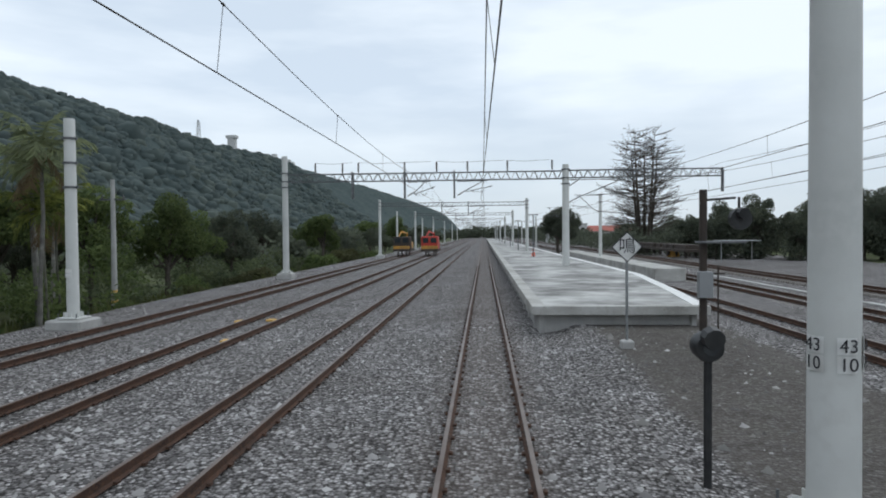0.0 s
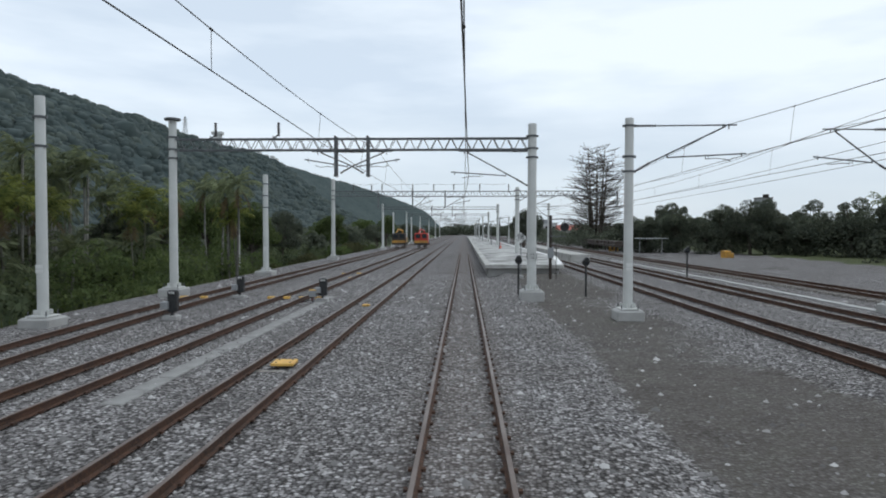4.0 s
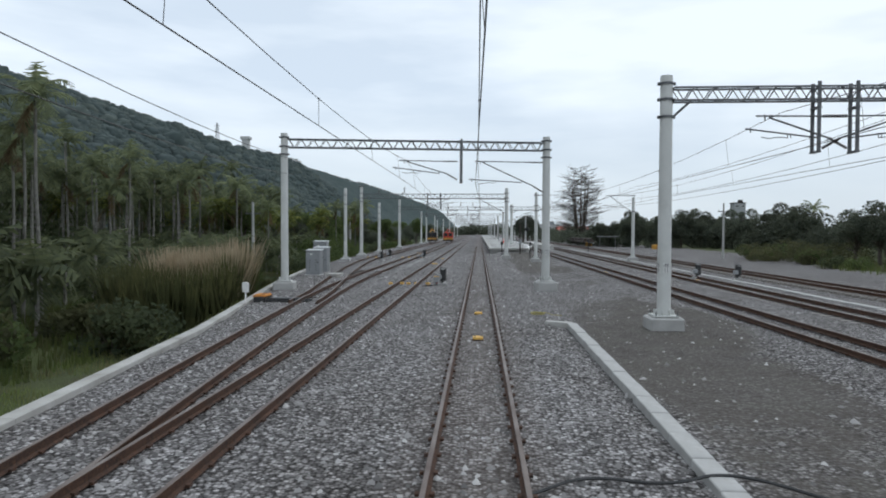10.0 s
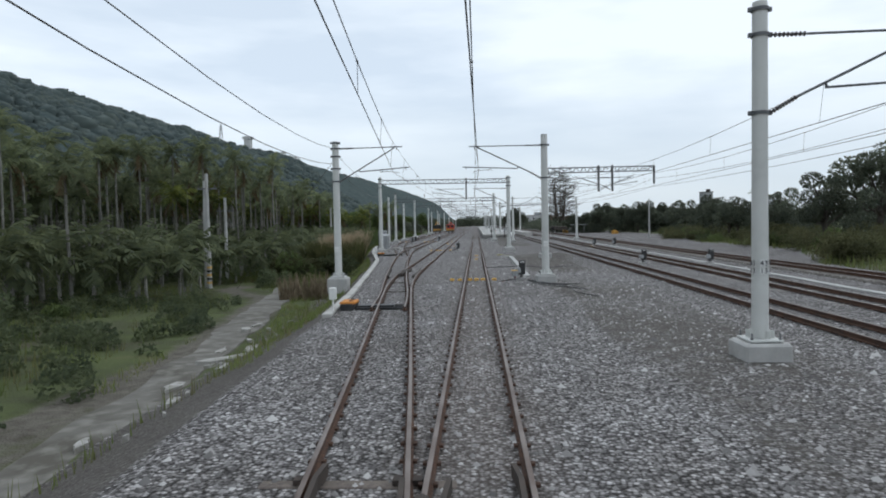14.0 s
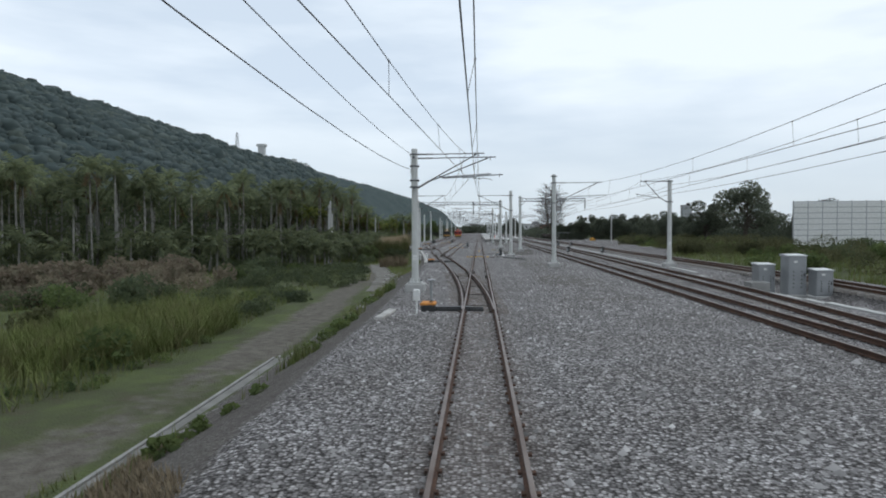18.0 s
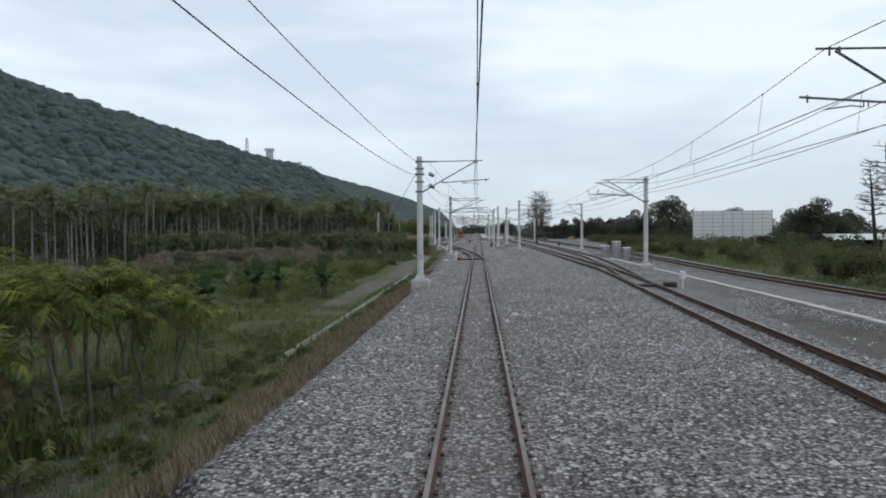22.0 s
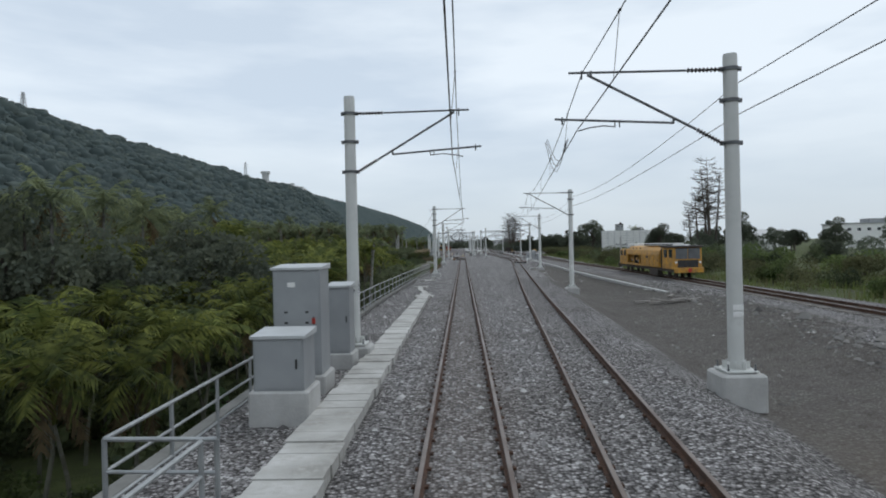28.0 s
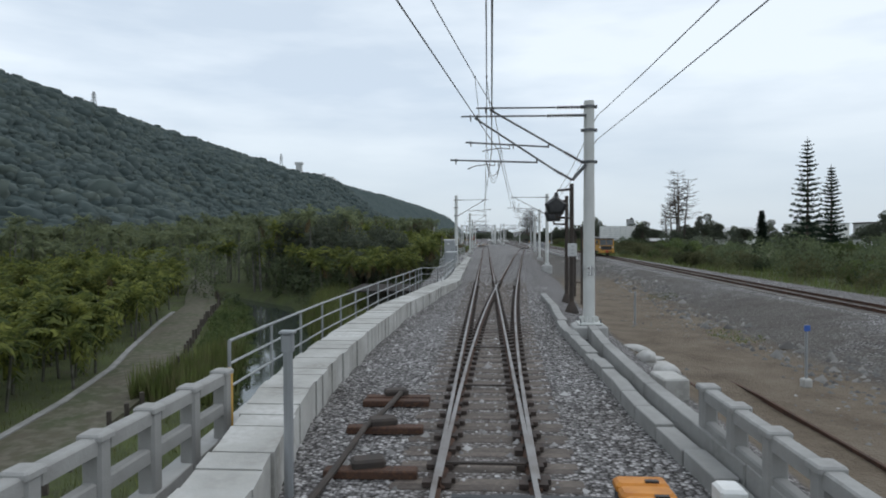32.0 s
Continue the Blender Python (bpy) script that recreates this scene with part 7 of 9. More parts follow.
def thicket(name, n, area, r0, r1, z0, z1, per, size, material, label, ok=lambda x, y: True, seed=1):
    """A joined mass of leafy clumps past counting."""
    random.seed(seed)
    blobs, tries = [], 0
    while len(blobs) < n and tries < n * 30:
        tries += 1
        x, y = random.uniform(area[0], area[1]), random.uniform(area[2], area[3])
        if ok(x, y):
            r = random.uniform(r0, r1)
            blobs.append((x, y, land(x, y) + random.uniform(z0, z1), r))
    return tagged(new(name, leaf_cloud(seed, blobs, per * len(blobs), size, material, name)), label, "thicket", kind="stuff")


thicket("undergrowth", 230, (-44, -16, -64, 110), 0.9, 1.9, 0.2, 1.9, 260, 0.13, M_leaf, "dark tangled undergrowth below the palms", lambda x, y: x < edge(y) - 3.0 and (y > -50 or x < -19 - 0.62 * (-50 - y)), 2)
thicket("undergrowth", 110, (-60, -22, -112, -55), 0.8, 1.5, 0.2, 0.9, 220, 0.13, M_leaf, "dark undergrowth between the palm trunks", lambda x, y: x < -20 - 0.62 * max(0, -60 - y), 3)
thicket("undergrowth", 340, (-72, -30, -118, 20), 1.5, 2.6, 0.8, 6.2, 130, 0.26, M_leaf, "dark leafy understory among the tall palm trunks", lambda x, y: x < -27 - 0.62 * max(0, -62 - y), 24)
thicket("undergrowth", 300, (-26, -6.8, -240, -156), 0.5, 1.0, 0.1, 0.9, 150, 0.16, M_leaf, "dark undergrowth between young palms", lambda x, y: x < edge(y) - 2.2 and y < -142 - 1.6 * (x + 24) and (y < -224 or x < -9.5) and stream_dist(x, y) > 3.2 and not (-11.3 < x < -4.6 and y < -237), 4)
thicket("thicket", 60, (-25, -16.6, 6, 36), 0.8, 1.5, 0.2, 3.2, 330, 0.11, M_leaf_g, "tangled green bushes under the palms beside the yard", lambda x, y: x < edge(y) - 1.8 and abs(x + 20.4) + abs(y - 34) > 2.6, 36)
thicket("far_woods", 70, (26, 66, 60, 98), 1.2, 2.3, 0.2, 3.4, 420, 0.17, M_leaf_hazed, "dark bushes along the foot of the wood beyond the yard", lambda x, y: abs(y - 92 + 0.72 * (x - 27)) < 3.5 and x > 28.5, 37)
thicket("undergrowth", 120, (-9.2, -5.6, -224, -174), 0.4, 0.85, 0.1, 0.8, 170, 0.12, M_leaf, "dark undergrowth in the shade below the railing", lambda x, y: x < edge(y) - 1.3 and not (-8.0 < x and -207 < y < -198), 34)
thicket("thicket", 70, (-30, -11, -236, -205), 1.2, 2.2, 1.0, 3.6, 330, 0.12, M_leaf, "dark leafy thicket beside the stream", lambda x, y: stream_dist(x, y) > 3.0 and x < edge(y) - 5 and y > -234, 5)
thicket("far_woods", 260, (-125, -70, -330, 420), 2.5, 4.5, 1.5, 4.5, 130, 0.5, M_leaf_hazed, "dark woods at the foot of the hill", seed=6)
thicket("far_woods", 210, (-66, -24, 60, 420), 2.0, 3.8, 1.0, 4.0, 150, 0.38, M_leaf_hazed, "dark woods behind the yard", seed=7)
thicket("far_woods", 250, (50, 92, -60, 330), 2.0, 4.0, 1.0, 4.0, 420, 0.24, M_leaf_hazed, "dark line of woods beyond the yard", lambda x, y: not (38 < x < 68 and -62 < y < -36), 8)
thicket("far_woods", 70, (24, 34, 88, 330), 1.8, 3.2, 1.0, 3.4, 300, 0.24, M_leaf_hazed, "dark trees along the far side of the yard", seed=9)
thicket("far_woods", 90, (52, 110, -290, -66), 1.4, 2.9, 0.6, 2.6, 420, 0.18, M_leaf_hazed, "dark scrub before the houses", seed=10)
thicket("far_woods", 150, (-95, 75, 520, 560), 3.5, 6.0, 2.0, 6.5, 130, 0.8, M_leaf_hazed, "hazy dark woods closing the far end of the line", seed=23)
thicket("bank_scrub", 230, (25, 48, -285, 30), 0.7, 1.6, 0.1, 1.2, 420, 0.085, M_scrub, "olive scrub on the bank beyond the far track", lambda x, y: noise.noise(Vector((x * 0.08, y * 0.06, 2))) > -0.12 and x > 25 + 9 * ramp(y, -62, -30), 11)
thicket("bank_scrub", 60, (27, 46, -285, -205), 1.2, 2.5, 0.5, 2.2, 420, 0.13, M_leaf, "dark scrub on the bank beyond the far track", seed=12)
thicket("bank_scrub", 90, (27, 46, -58, 18), 1.0, 2.1, 0.2, 1.5, 520, 0.095, M_scrub, "mounds of olive scrub beyond the far track", lambda x, y: x > 26 + 7 * ramp(y, -58, -20), 25)
thicket("brown_brush", 170, (-40, -12.5, -106, -84), 0.5, 1.1, 0.2, 1.5, 150, 0.15, M_brush, "brown dry brush at the foot of the palm grove", lambda x, y: -19.5 - 0.62 * max(0, -70 - y) < x < -14.5 - 0.62 * max(0, -70 - y) and lane_free(x, y), 16)
thicket("ditch_weeds", 12, (-7.4, -4.9, -118, -98), 0.2, 0.45, -0.1, 0.15, 260, 0.055, M_leaf_g, "green weeds on the slope below the ballast", lambda x, y: x < edge(y) - 1.2 and lane_free(x, y), 17)
thicket("ditch_weeds", 60, (-8.4, -5.0, -176, -122), 0.15, 0.35, -0.05, 0.15, 130, 0.08, M_leaf_g, "green weeds beside the drain", lambda x, y: (x < -6.9 or -5.8 < x < -5.0) and lane_free(x, y), 18)
thicket("bank_growth", 60, (-34, -10, -258, -224), 0.3, 0.7, 0.0, 0.4, 260, 0.065, M_leaf_g, "green growth on the stream bank below the lane", lambda x, y: lane2_x(y) + 2.5 < x < lane2_x(y) + 9 and 1.9 < stream_dist(x, y) < 5 and x < lerp_list(STREAM, y), 19)
thicket("bank_growth", 60, (-26, -4.8, -282, -240), 0.3, 0.6, -0.1, 0.2, 260, 0.06, M_leaf_g, "fresh green growth at the water's edge", lambda x, y: 1.7 < stream_dist(x, y) < 2.8, 20)
thicket("field_weeds", 170, (-13, -6.9, -172, -112), 0.14, 0.34, -0.05, 0.12, 150, 0.05, M_leaf_g, "low weeds along the field lane", lambda x, y: lane_free(x, y) and rough(x, y, 0.2, 5) > -0.1, 22)
thicket("field_weeds", 130, (-30, -11.4, -166, -118), 0.3, 0.6, 0.0, 0.3, 230, 0.06, M_leaf_g, "rank green weeds and low bushes in the field", lambda x, y: rough(x, y, 0.09, 8) > -0.05 and lane_free(x, y), 21)
thicket("field_weeds", 190, (-26, -9.6, -106, -64), 0.3, 0.75, 0.0, 0.45, 200, 0.075, M_leaf, "dark rank weeds between the field lane and the palms", lambda x, y: x < smooth_list(LANE1, y, 3) - 1.7 and x > -27 - 0.3 * (y + 64) and rough(x, y, 0.2, 15) > -0.2, 39)
thicket("field_scrub", 16, (-32, -11.6, -134, -96), 0.5, 1.05, 0.1, 0.8, 170, 0.13, M_leaf_g, "low green scrub and tall weeds in the field", lambda x, y: x < -11.8 - 0.14 * (y + 112) and noise.noise(Vector((x * 0.1, y * 0.1, 3))) > -0.2, 14)
thicket("field_scrub", 70, (-44, -16, -136, -88), 0.6, 1.2, 0.2, 1.0, 200, 0.12, M_brush, "brown brush at the foot of the palm grove", lambda x, y: x < -17 - 0.6 * max(0, -92 - y), 15)
thicket("plantation_leaves", 300, (-95, -20, -288, -224), 0.7, 1.3, 0.5, 2.2, 90, 0.24, M_palm_y, "green mass of plantation leaves", lambda x, y: x < lane2_x(y) - 2.8, 13)
TREES = [tree_kit(5 + k, 7.5 + k * 0.8, 3.4 + 0.5 * (k % 3), 8000, 0.13, M_leaf_hazed) for k in range(4)]
LUSH = [tree_kit(15 + k, 8.0 + k * 0.6, 3.6, 8000, 0.125, M_leaf_g) for k in range(2)]
SHRUBS = []
for k in range(5):
    random.seed(70 + k)
    SHRUBS.append(leaf_cloud(70 + k, [(random.uniform(-0.9, 0.9), random.uniform(-0.9, 0.9), random.uniform(0.3, 1.1), random.uniform(0.4, 0.85)) for _ in range(7)], 1500, 0.09, (M_leaf_g, M_leaf, M_scrub)[k % 3], "shrub"))


random.seed(76)
g = Geo()
for k in range(7):
    a = k * 2.4
    g.tube([(0.05 * math.cos(a), 0.05 * math.sin(a), 0), (0.3 * math.cos(a), 0.3 * math.sin(a), 0.5), (0.65 * math.cos(a), 0.65 * math.sin(a), random.uniform(0.8, 1.2))], [0.03, 0.022, 0.01], 5, cap=False)
STEMS = g.mesh("stems", M_bark)


def tree(x, y, k, s, label="dense dark broadleaf tree", group="trees beyond the yard"):
    t = thing("tree", label, "tree", (x, y, land(x, y)), group, random.uniform(0, 360))
    t.scale = (s, s, s * random.uniform(0.9, 1.1))
    kit = TREES[k % 4] if k < 100 else LUSH[k % 2]
    part("trunk", kit[0], None, t)
    part("crown", kit[1], None, t)


def shrub(x, y, s, label="leafy green shrub", group="shrubs"):
    t = thing("shrub", label, "shrub", (x, y, land(x, y) - 0.1), group, random.uniform(0, 360))
    t.scale = (s, s, s * random.uniform(0.8, 1.2))
    part("stems", STEMS, None, t)
    part("foliage", random.choice(SHRUBS), None, t)


random.seed(35)
for k, (x, y, s) in enumerate(((-25.5, 40, 0.95), (-23.0, 45, 0.85), (-29, 36, 0.9), (-24.8, 52, 0.8), (-26, 3, 0.9), (-31, 44, 1.0), (-23.6, 92, 0.95), (-27.5, 96, 0.8), (-28, 150, 1.1), (-22, 155, 1.1))):
    tree(x, y, 100 + k, s, "broad leafy tree crowding before the palm grove", "trees beside the grove")
random.seed(33)
for k in range(46):          # wall of trees on the far side
    y = -60 + k * 7.5 + random.uniform(-2, 2)
    x = 62 + 14 * random.random() - (14 if 20 < y < 150 else 0) + (12 if -60 < y < -20 else 0)
    tree(x, y, k, random.uniform(0.8, 1.15))
for k in range(16):
    tree(78 + 10 * random.random(), -250 + k * 13, k, random.uniform(0.7, 1.0))
for x, y, k, s in ((72, -80, 3, 1.1), (45.5, -25.5, 1, 1.5), (37.5, -29, 3, 0.95), (41, 2, 2, 0.8), (54, -72.7, 2, 0.92), (60, -68, 0, 0.95), (57, -60, 1, 0.85), (66, -80, 3, 0.8), (61, -88, 1, 0.7), (42, 8, 2, 0.75), (46, 0, 0, 0.8), (50, 14, 3, 0.8), (11.5, 100, 0, 0.95), (13, 106, 2, 0.85), (16, 128, 1, 0.9), (56, -150, 0, 0.55), (60, -165, 3, 0.6)):
    tree(x, y, k, s)
for k in range(15):          # nearer wood closing the far side of the yard
    q = k / 14
    tree(29.5 + 34 * q + random.uniform(-1.5, 1.5), 90 - 26 * q + random.uniform(-3, 3), k, random.uniform(0.66, 0.82) + 0.14 * math.sin(3.1 * q))
for k in range(26):          # trees behind the yard on the hill side
    tree(-22 - 30 * random.random(), 20 + k * 12 + random.uniform(-4, 4), k, random.uniform(0.6, 0.95), "dark broadleaf tree at the foot of the hill", "trees below the hill")
for k in range(10):
    tree(-19 - 6 * random.random(), 78 + 20 * k, k, random.uniform(0.5, 0.75), "low green tree beside the yard", "trees below the hill")
for k in range(22):
    tree(-100 - 20 * random.random(), -300 + 32 * k, k, random.uniform(0.9, 1.3), "dark broadleaf tree at the foot of the hill", "trees below the hill")
for x, y, s in ((-13.5, -226, 0.62), (-15.5, -221, 0.7), (-18.5, -224, 0.66), (-22, -216, 0.75), (-17, -214, 0.7), (-12.6, -218, 0.95), (-17.4, -223, 1.0), (-22.5, -220, 1.05), (-10.8, -212, 0.85)):
    tree(x, y, int(s * 10), s, "dark leafy tree beside the stream", "trees beside the stream")
for k in range(90):          # scrub along the far track
    y = -280 + k * 3.4 + random.uniform(-1, 1)
    shrub(random.uniform(24.5 + 9 * ramp(y, -62, -30), 41), y, random.uniform(0.7, 1.7), "leafy green shrub on the bank beyond the far track", "bank shrubs")
for k in range(40):
    shrub(random.uniform(40, 60), -280 + k * 6, random.uniform(1.2, 2.2), "leafy green shrub on the bank beyond the far track", "bank shrubs")
for k in range(60):          # undergrowth on the grove side
    y = random.uniform(-60, 110)
    shrub(edge(y) - random.uniform(2.5, 8), y, random.uniform(0.6, 1.6), "tangled dark shrub below the yard", "yard shrubs")
for k in range(34):
    y = random.uniform(-130, -66)
    shrub(random.uniform(-34, -17), y, random.uniform(0.5, 1.2), "low green shrub in the rough field", "field shrubs")
for k in range(30):
    y = random.uniform(-262, -226)
    x = random.uniform(-13, -6.5)
    if stream_dist(x, y) > 3.0 and not (-10.8 < x < -4.6 and -249 < y < -238.5):
        shrub(x, y, random.uniform(0.4, 0.8), "low green shrub on the stream bank", "stream shrubs")


# bare trees
def bare_tree(x, y, h, stems, seed, label, spread=1.0, start=0.42):
    """Leafless tree: straight stems with level branches in tiers."""
    random.seed(seed)
    t = thing("bare_tree", label, "tree", (x, y, land(x, y)), "bare trees")
    twigs = Geo()

    def shoot(p, d, L, r, depth):
        bend = Vector((random.uniform(-0.2, 0.2), random.uniform(-0.2, 0.2), random.uniform(0.05, 0.35)))
        q = p + d * L
        m = p + d * L * 0.5 - bend * L * 0.12
        twigs.tube([p, m, q], [r, r * 0.8, r * 0.5], 4, cap=False)
        if depth == 0:
            return
        for k in range(4 if depth > 1 else 3):
            a = random.uniform(0, 6.28)
            nd = (d + Vector((math.cos(a), math.sin(a), random.uniform(-0.1, 0.5))) * random.uniform(0.45, 0.8)).normalized()
            shoot(p.lerp(q, random.uniform(0.35, 1.0)), nd, L * random.uniform(0.4, 0.65), r * 0.55, depth - 1)

    for s in range(stems):
        a = s * 2.3 + seed
        bx, by, k = math.cos(a) * 0.7 * (stems > 1), math.sin(a) * 0.7 * (stems > 1), random.uniform(0.82, 1.0)
        lean = 0.075
        top = Vector((bx + math.cos(a) * h * lean, by + math.sin(a) * h * lean, h * k))
        mid = Vector((bx + math.cos(a) * h * lean * 0.55, by + math.sin(a) * h * lean * 0.55, h * k * 0.5))
        base = Vector((bx, by, -0.3))
        g = Geo()
        g.tube([base, base.lerp(mid, 0.5), mid, mid.lerp(top, 0.5), top], [0.34, 0.27, 0.2, 0.13, 0.035], 8)
        part("trunk", g, M_bark, t, "", True)
        z = start
        while z < 0.99:
            p = base.lerp(mid, z * 2) if z < 0.5 else mid.lerp(top, z * 2 - 1)
            for i in range(4):
                b = random.uniform(0, 6.28)
                shoot(p, Vector((math.cos(b), math.sin(b), random.uniform(0.0, 0.3))).normalized(), h * 0.14 * spread * (1.25 - 0.7 * z) * random.uniform(0.6, 1.2), 0.06, 2)
            z += 0.05
    part("twig_mass", twigs, M_bark, t, kind="stuff")


bare_tree(28, 113, 21.5, 5, 3, "tall half-bare tree with level branches in tiers beyond the platform", 1.5, 0.22)
bare_tree(63, -85.6, 24.5, 4, 8, "tall leafless tree with level branches in tiers")
bare_tree(62.1, -80.2, 19.5, 2, 12, "leafless tree with level branches in tiers")
bare_tree(61.1, -77.3, 13.5, 1, 15, "smaller leafless tree with level branches")
t = thing("coconut_palm", "tall coconut palm standing above the far trees", "palm", (103.3, 137.1, -0.8))
part("trunk", trunk_mesh(11.0, 9)[0], None, t)
c = part("crown", CROWNS[1], None, t)
c.matrix_basis = pose(0, 0, 11.0) @ Matrix.Scale(2.1, 4)


def norfolk(x, y, h, seed):
    """Slender pine: tiers of rising branches clothed in short needles, with gaps between the tiers."""
    random.seed(seed)
    t = thing("norfolk_pine", "dark slender pine with tiers of level branches", "pine", (x, y, land(x, y)), "slender pines")
    g = Geo()
    g.tube([(0, 0, -0.3), (0.1, 0, h * 0.5), (0, 0, h)], [0.26, 0.15, 0.03], 7)
    part("trunk", g, M_bark, t)
    z, tier, blobs = h * 0.08, 0, []
    while z < h * 0.97:
        L0 = (0.165 * h * (1 - z / h) ** 0.75 + 0.2) * random.uniform(0.85, 1.1)
        for k in range(8):
            a = k * 0.785 + tier * 0.5 + random.uniform(-0.25, 0.25)
            L = L0 * random.uniform(0.7, 1.15)
            for q in (0.3, 0.62, 0.92):
                blobs.append((math.cos(a) * L * q, math.sin(a) * L * q, z + 0.22 * L * q * q, (0.13 * L + 0.1) * (1.15 - 0.35 * q)))
        z += 0.052 * h * (1.1 - 0.55 * z / h)
        tier += 1
    g = leaf_cloud(seed, blobs, 9000, 0.12, M_pine, "foliage", 0.55)
    part("foliage", g, None, t)


norfolk(48, -197, 18.5, 1)
norfolk(52.5, -195, 14.5, 2)
norfolk(46.5, -185, 8.0, 3)


def banana(x, y, h, seed):
    random.seed(seed)
    t = thing("banana_plant", "banana plant with broad torn green leaves in the field", "banana plant", (x, y, land(x, y)), "banana plants")
    g = Geo()
    for k in range(3):
        g.tube([(random.uniform(-0.3, 0.3), random.uniform(-0.3, 0.3), -0.1), (random.uniform(-0.3, 0.3), random.uniform(-0.3, 0.3), h * 0.55)], [0.13, 0.08], 7)
    part("stem", g, M_bark, t)
    for k in range(13):
        a, L = k * 2.4, h * random.uniform(0.5, 0.75)
        up, low = random.uniform(0.4, 2.2), h * random.uniform(0.22, 0.5)
        g = Geo()
        d, s = Vector((math.cos(a), math.sin(a), 0)), Vector((-math.sin(a), math.cos(a), 0))
        rows = []
        for i in range(8):
            q = i / 7
            p = d * L * q * 0.9 + Vector((0, 0, low + up * L * q - 0.72 * up * L * q * q - 0.25 * L * q * q))
            w = 0.27 * math.sin(math.pi * min(0.97, 0.12 + q * 0.86)) * (h / 2.6)
            j = random.uniform(0.85, 1.1)
            rows.append((p - s * w * j + Vector((0, 0, -0.1 * w)), p + Vector((0, 0, 0.02)), p + s * w + Vector((0, 0, -0.1 * w))))
        vs = [v for r in rows for v in r]
        g.add(vs, [f for i in range(7) for f in ((3 * i, 3 * i + 1, 3 * i + 4, 3 * i + 3), (3 * i + 1, 3 * i + 2, 3 * i + 5, 3 * i + 4))])
        part("leaf", g, M_banana, t)


for i, (x, y, h) in enumerate(((-10.3, -136.7, 2.9), (-15.0, -136.3, 3.1), (-13.6, -147.5, 2.9), (-14.5, -133.0, 2.2), (-14.5, -149.5, 2.9), (-16.5, -146, 2.6), (-9.0, -181.5, 2.4), (-10.5, -187, 2.6), (-8.2, -226, 2.2))):
    banana(x, y, h, i)


def blades(name, n, area, h0, h1, material, label, ok=lambda x, y: True, lean=0.35, wide=0.02, seed=1):
    r = np.random.default_rng(seed)
    px, py = r.uniform(area[0], area[1], n), r.uniform(area[2], area[3], n)
    keep = np.array([ok(a, b) for a, b in zip(px, py)])
    px, py = px[keep], py[keep]
    m = len(px)
    pz = np.array([land(a, b) for a, b in zip(px, py)])
    h = r.uniform(h0, h1, m)
    a = r.uniform(0, 6.28, m)
    l = r.uniform(0, lean, m) * h
    w = wide * (0.6 + h)
    b0 = np.stack([px - np.sin(a) * w, py + np.cos(a) * w, pz - 0.03], -1)
    b1 = np.stack([px + np.sin(a) * w, py - np.cos(a) * w, pz - 0.03], -1)
    tp = np.stack([px + np.cos(a) * l, py + np.sin(a) * l, pz + h], -1)
    v = np.stack([b0, b1, tp], 1).reshape(-1, 3)
    f = np.arange(3 * m).reshape(-1, 3)
    me_ = bpy.data.meshes.new(name)
    me_.vertices.add(len(v))
    me_.vertices.foreach_set("co", v.ravel())
    me_.loops.add(f.size)
    me_.loops.foreach_set("vertex_index", f.ravel())
    me_.polygons.add(m)
    me_.polygons.foreach_set("loop_start", np.arange(0, f.size, 3))
    me_.update(calc_edges=True)
    me_.materials.append(material)
    return tagged(new(name, me_), label, "grass", kind="stuff")


blades("grass", 70000, (-34, -4.5, -178, -52), 0.15, 0.55, M_grass, "rough green grass of the field", lambda x, y: x < edge(y) - 2.0 and lane_free(x, y) and rough(x, y) > -0.25 and random.random() < 1.15 + x / 40, seed=2)
blades("tall_grass", 36000, (-30, -11.2, -158, -100), 0.35, 1.05, M_reedg, "rank green grass in the field", lambda x, y: rough(x, y, 0.1, 8) > 0.0 and lane_free(x, y), 1.2, 0.013, seed=3)
blades("tall_grass", 26000, (-18, -10.9, -121, -104), 0.35, 1.2, M_reedg, "mound of rank green grass beside the field lane", lambda x, y: math.hypot(x + 14, (y + 112) * 0.55) < 3.6 and lane_free(x, y), 1.2, 0.013, seed=31)
blades("grass", 34000, (-12.6, -6.4, -178, -126), 0.06, 0.3, M_reedg, "short bright grass growing over the field lane", lambda x, y: x < edge(y) - 3.1 and rough(x, y, 0.3, 14) > -0.35 and (y < -142 or abs(x + 8.3) > 1.0) and abs(x + 6.6) > 0.4, 0.9, 0.016, seed=33)
blades("weed_grass", 9000, (-7.2, -4.2, -122, -96), 0.2, 0.7, M_reedg, "bright green grass at the foot of the ballast", lambda x, y: edge(y) - 3.4 < x < edge(y) - 1.3 and lane_free(x, y) and rough(x, y, 0.35, 12) > 0.05, 0.8, 0.014, seed=32)
blades("dry_grass", 80000, (-7.2, -3.2, -172, -125), 0.06, 0.24, M_dry, "dry brown grass on the ballast slope", lambda x, y: edge(y) - 3.1 < x < edge(y) - 0.15 and rough(x, y, 0.25, 3) > 0.12 - 0.6 * ramp(-y, 140, 152), 1.1, 0.016, seed=4)
blades("reeds", 36000, (-15, -4.8, -270, -226), 0.4, 1.7, M_reedg, "tall yellow-green reeds on the stream bank", lambda x, y: 2.6 < stream_dist(x, y) < 6.5 and not (-10.8 < x < -4.6 and -249 < y < -238.5), wide=0.03, seed=5)
blades("grass", 22000, (-60, -17, -285, -225), 0.1, 0.4, M_grass, "short grass beside the stream lane", lambda x, y: 3 < stream_dist(x, y) < 6.0 or stream_dist(x, y) > 9.5, seed=6)
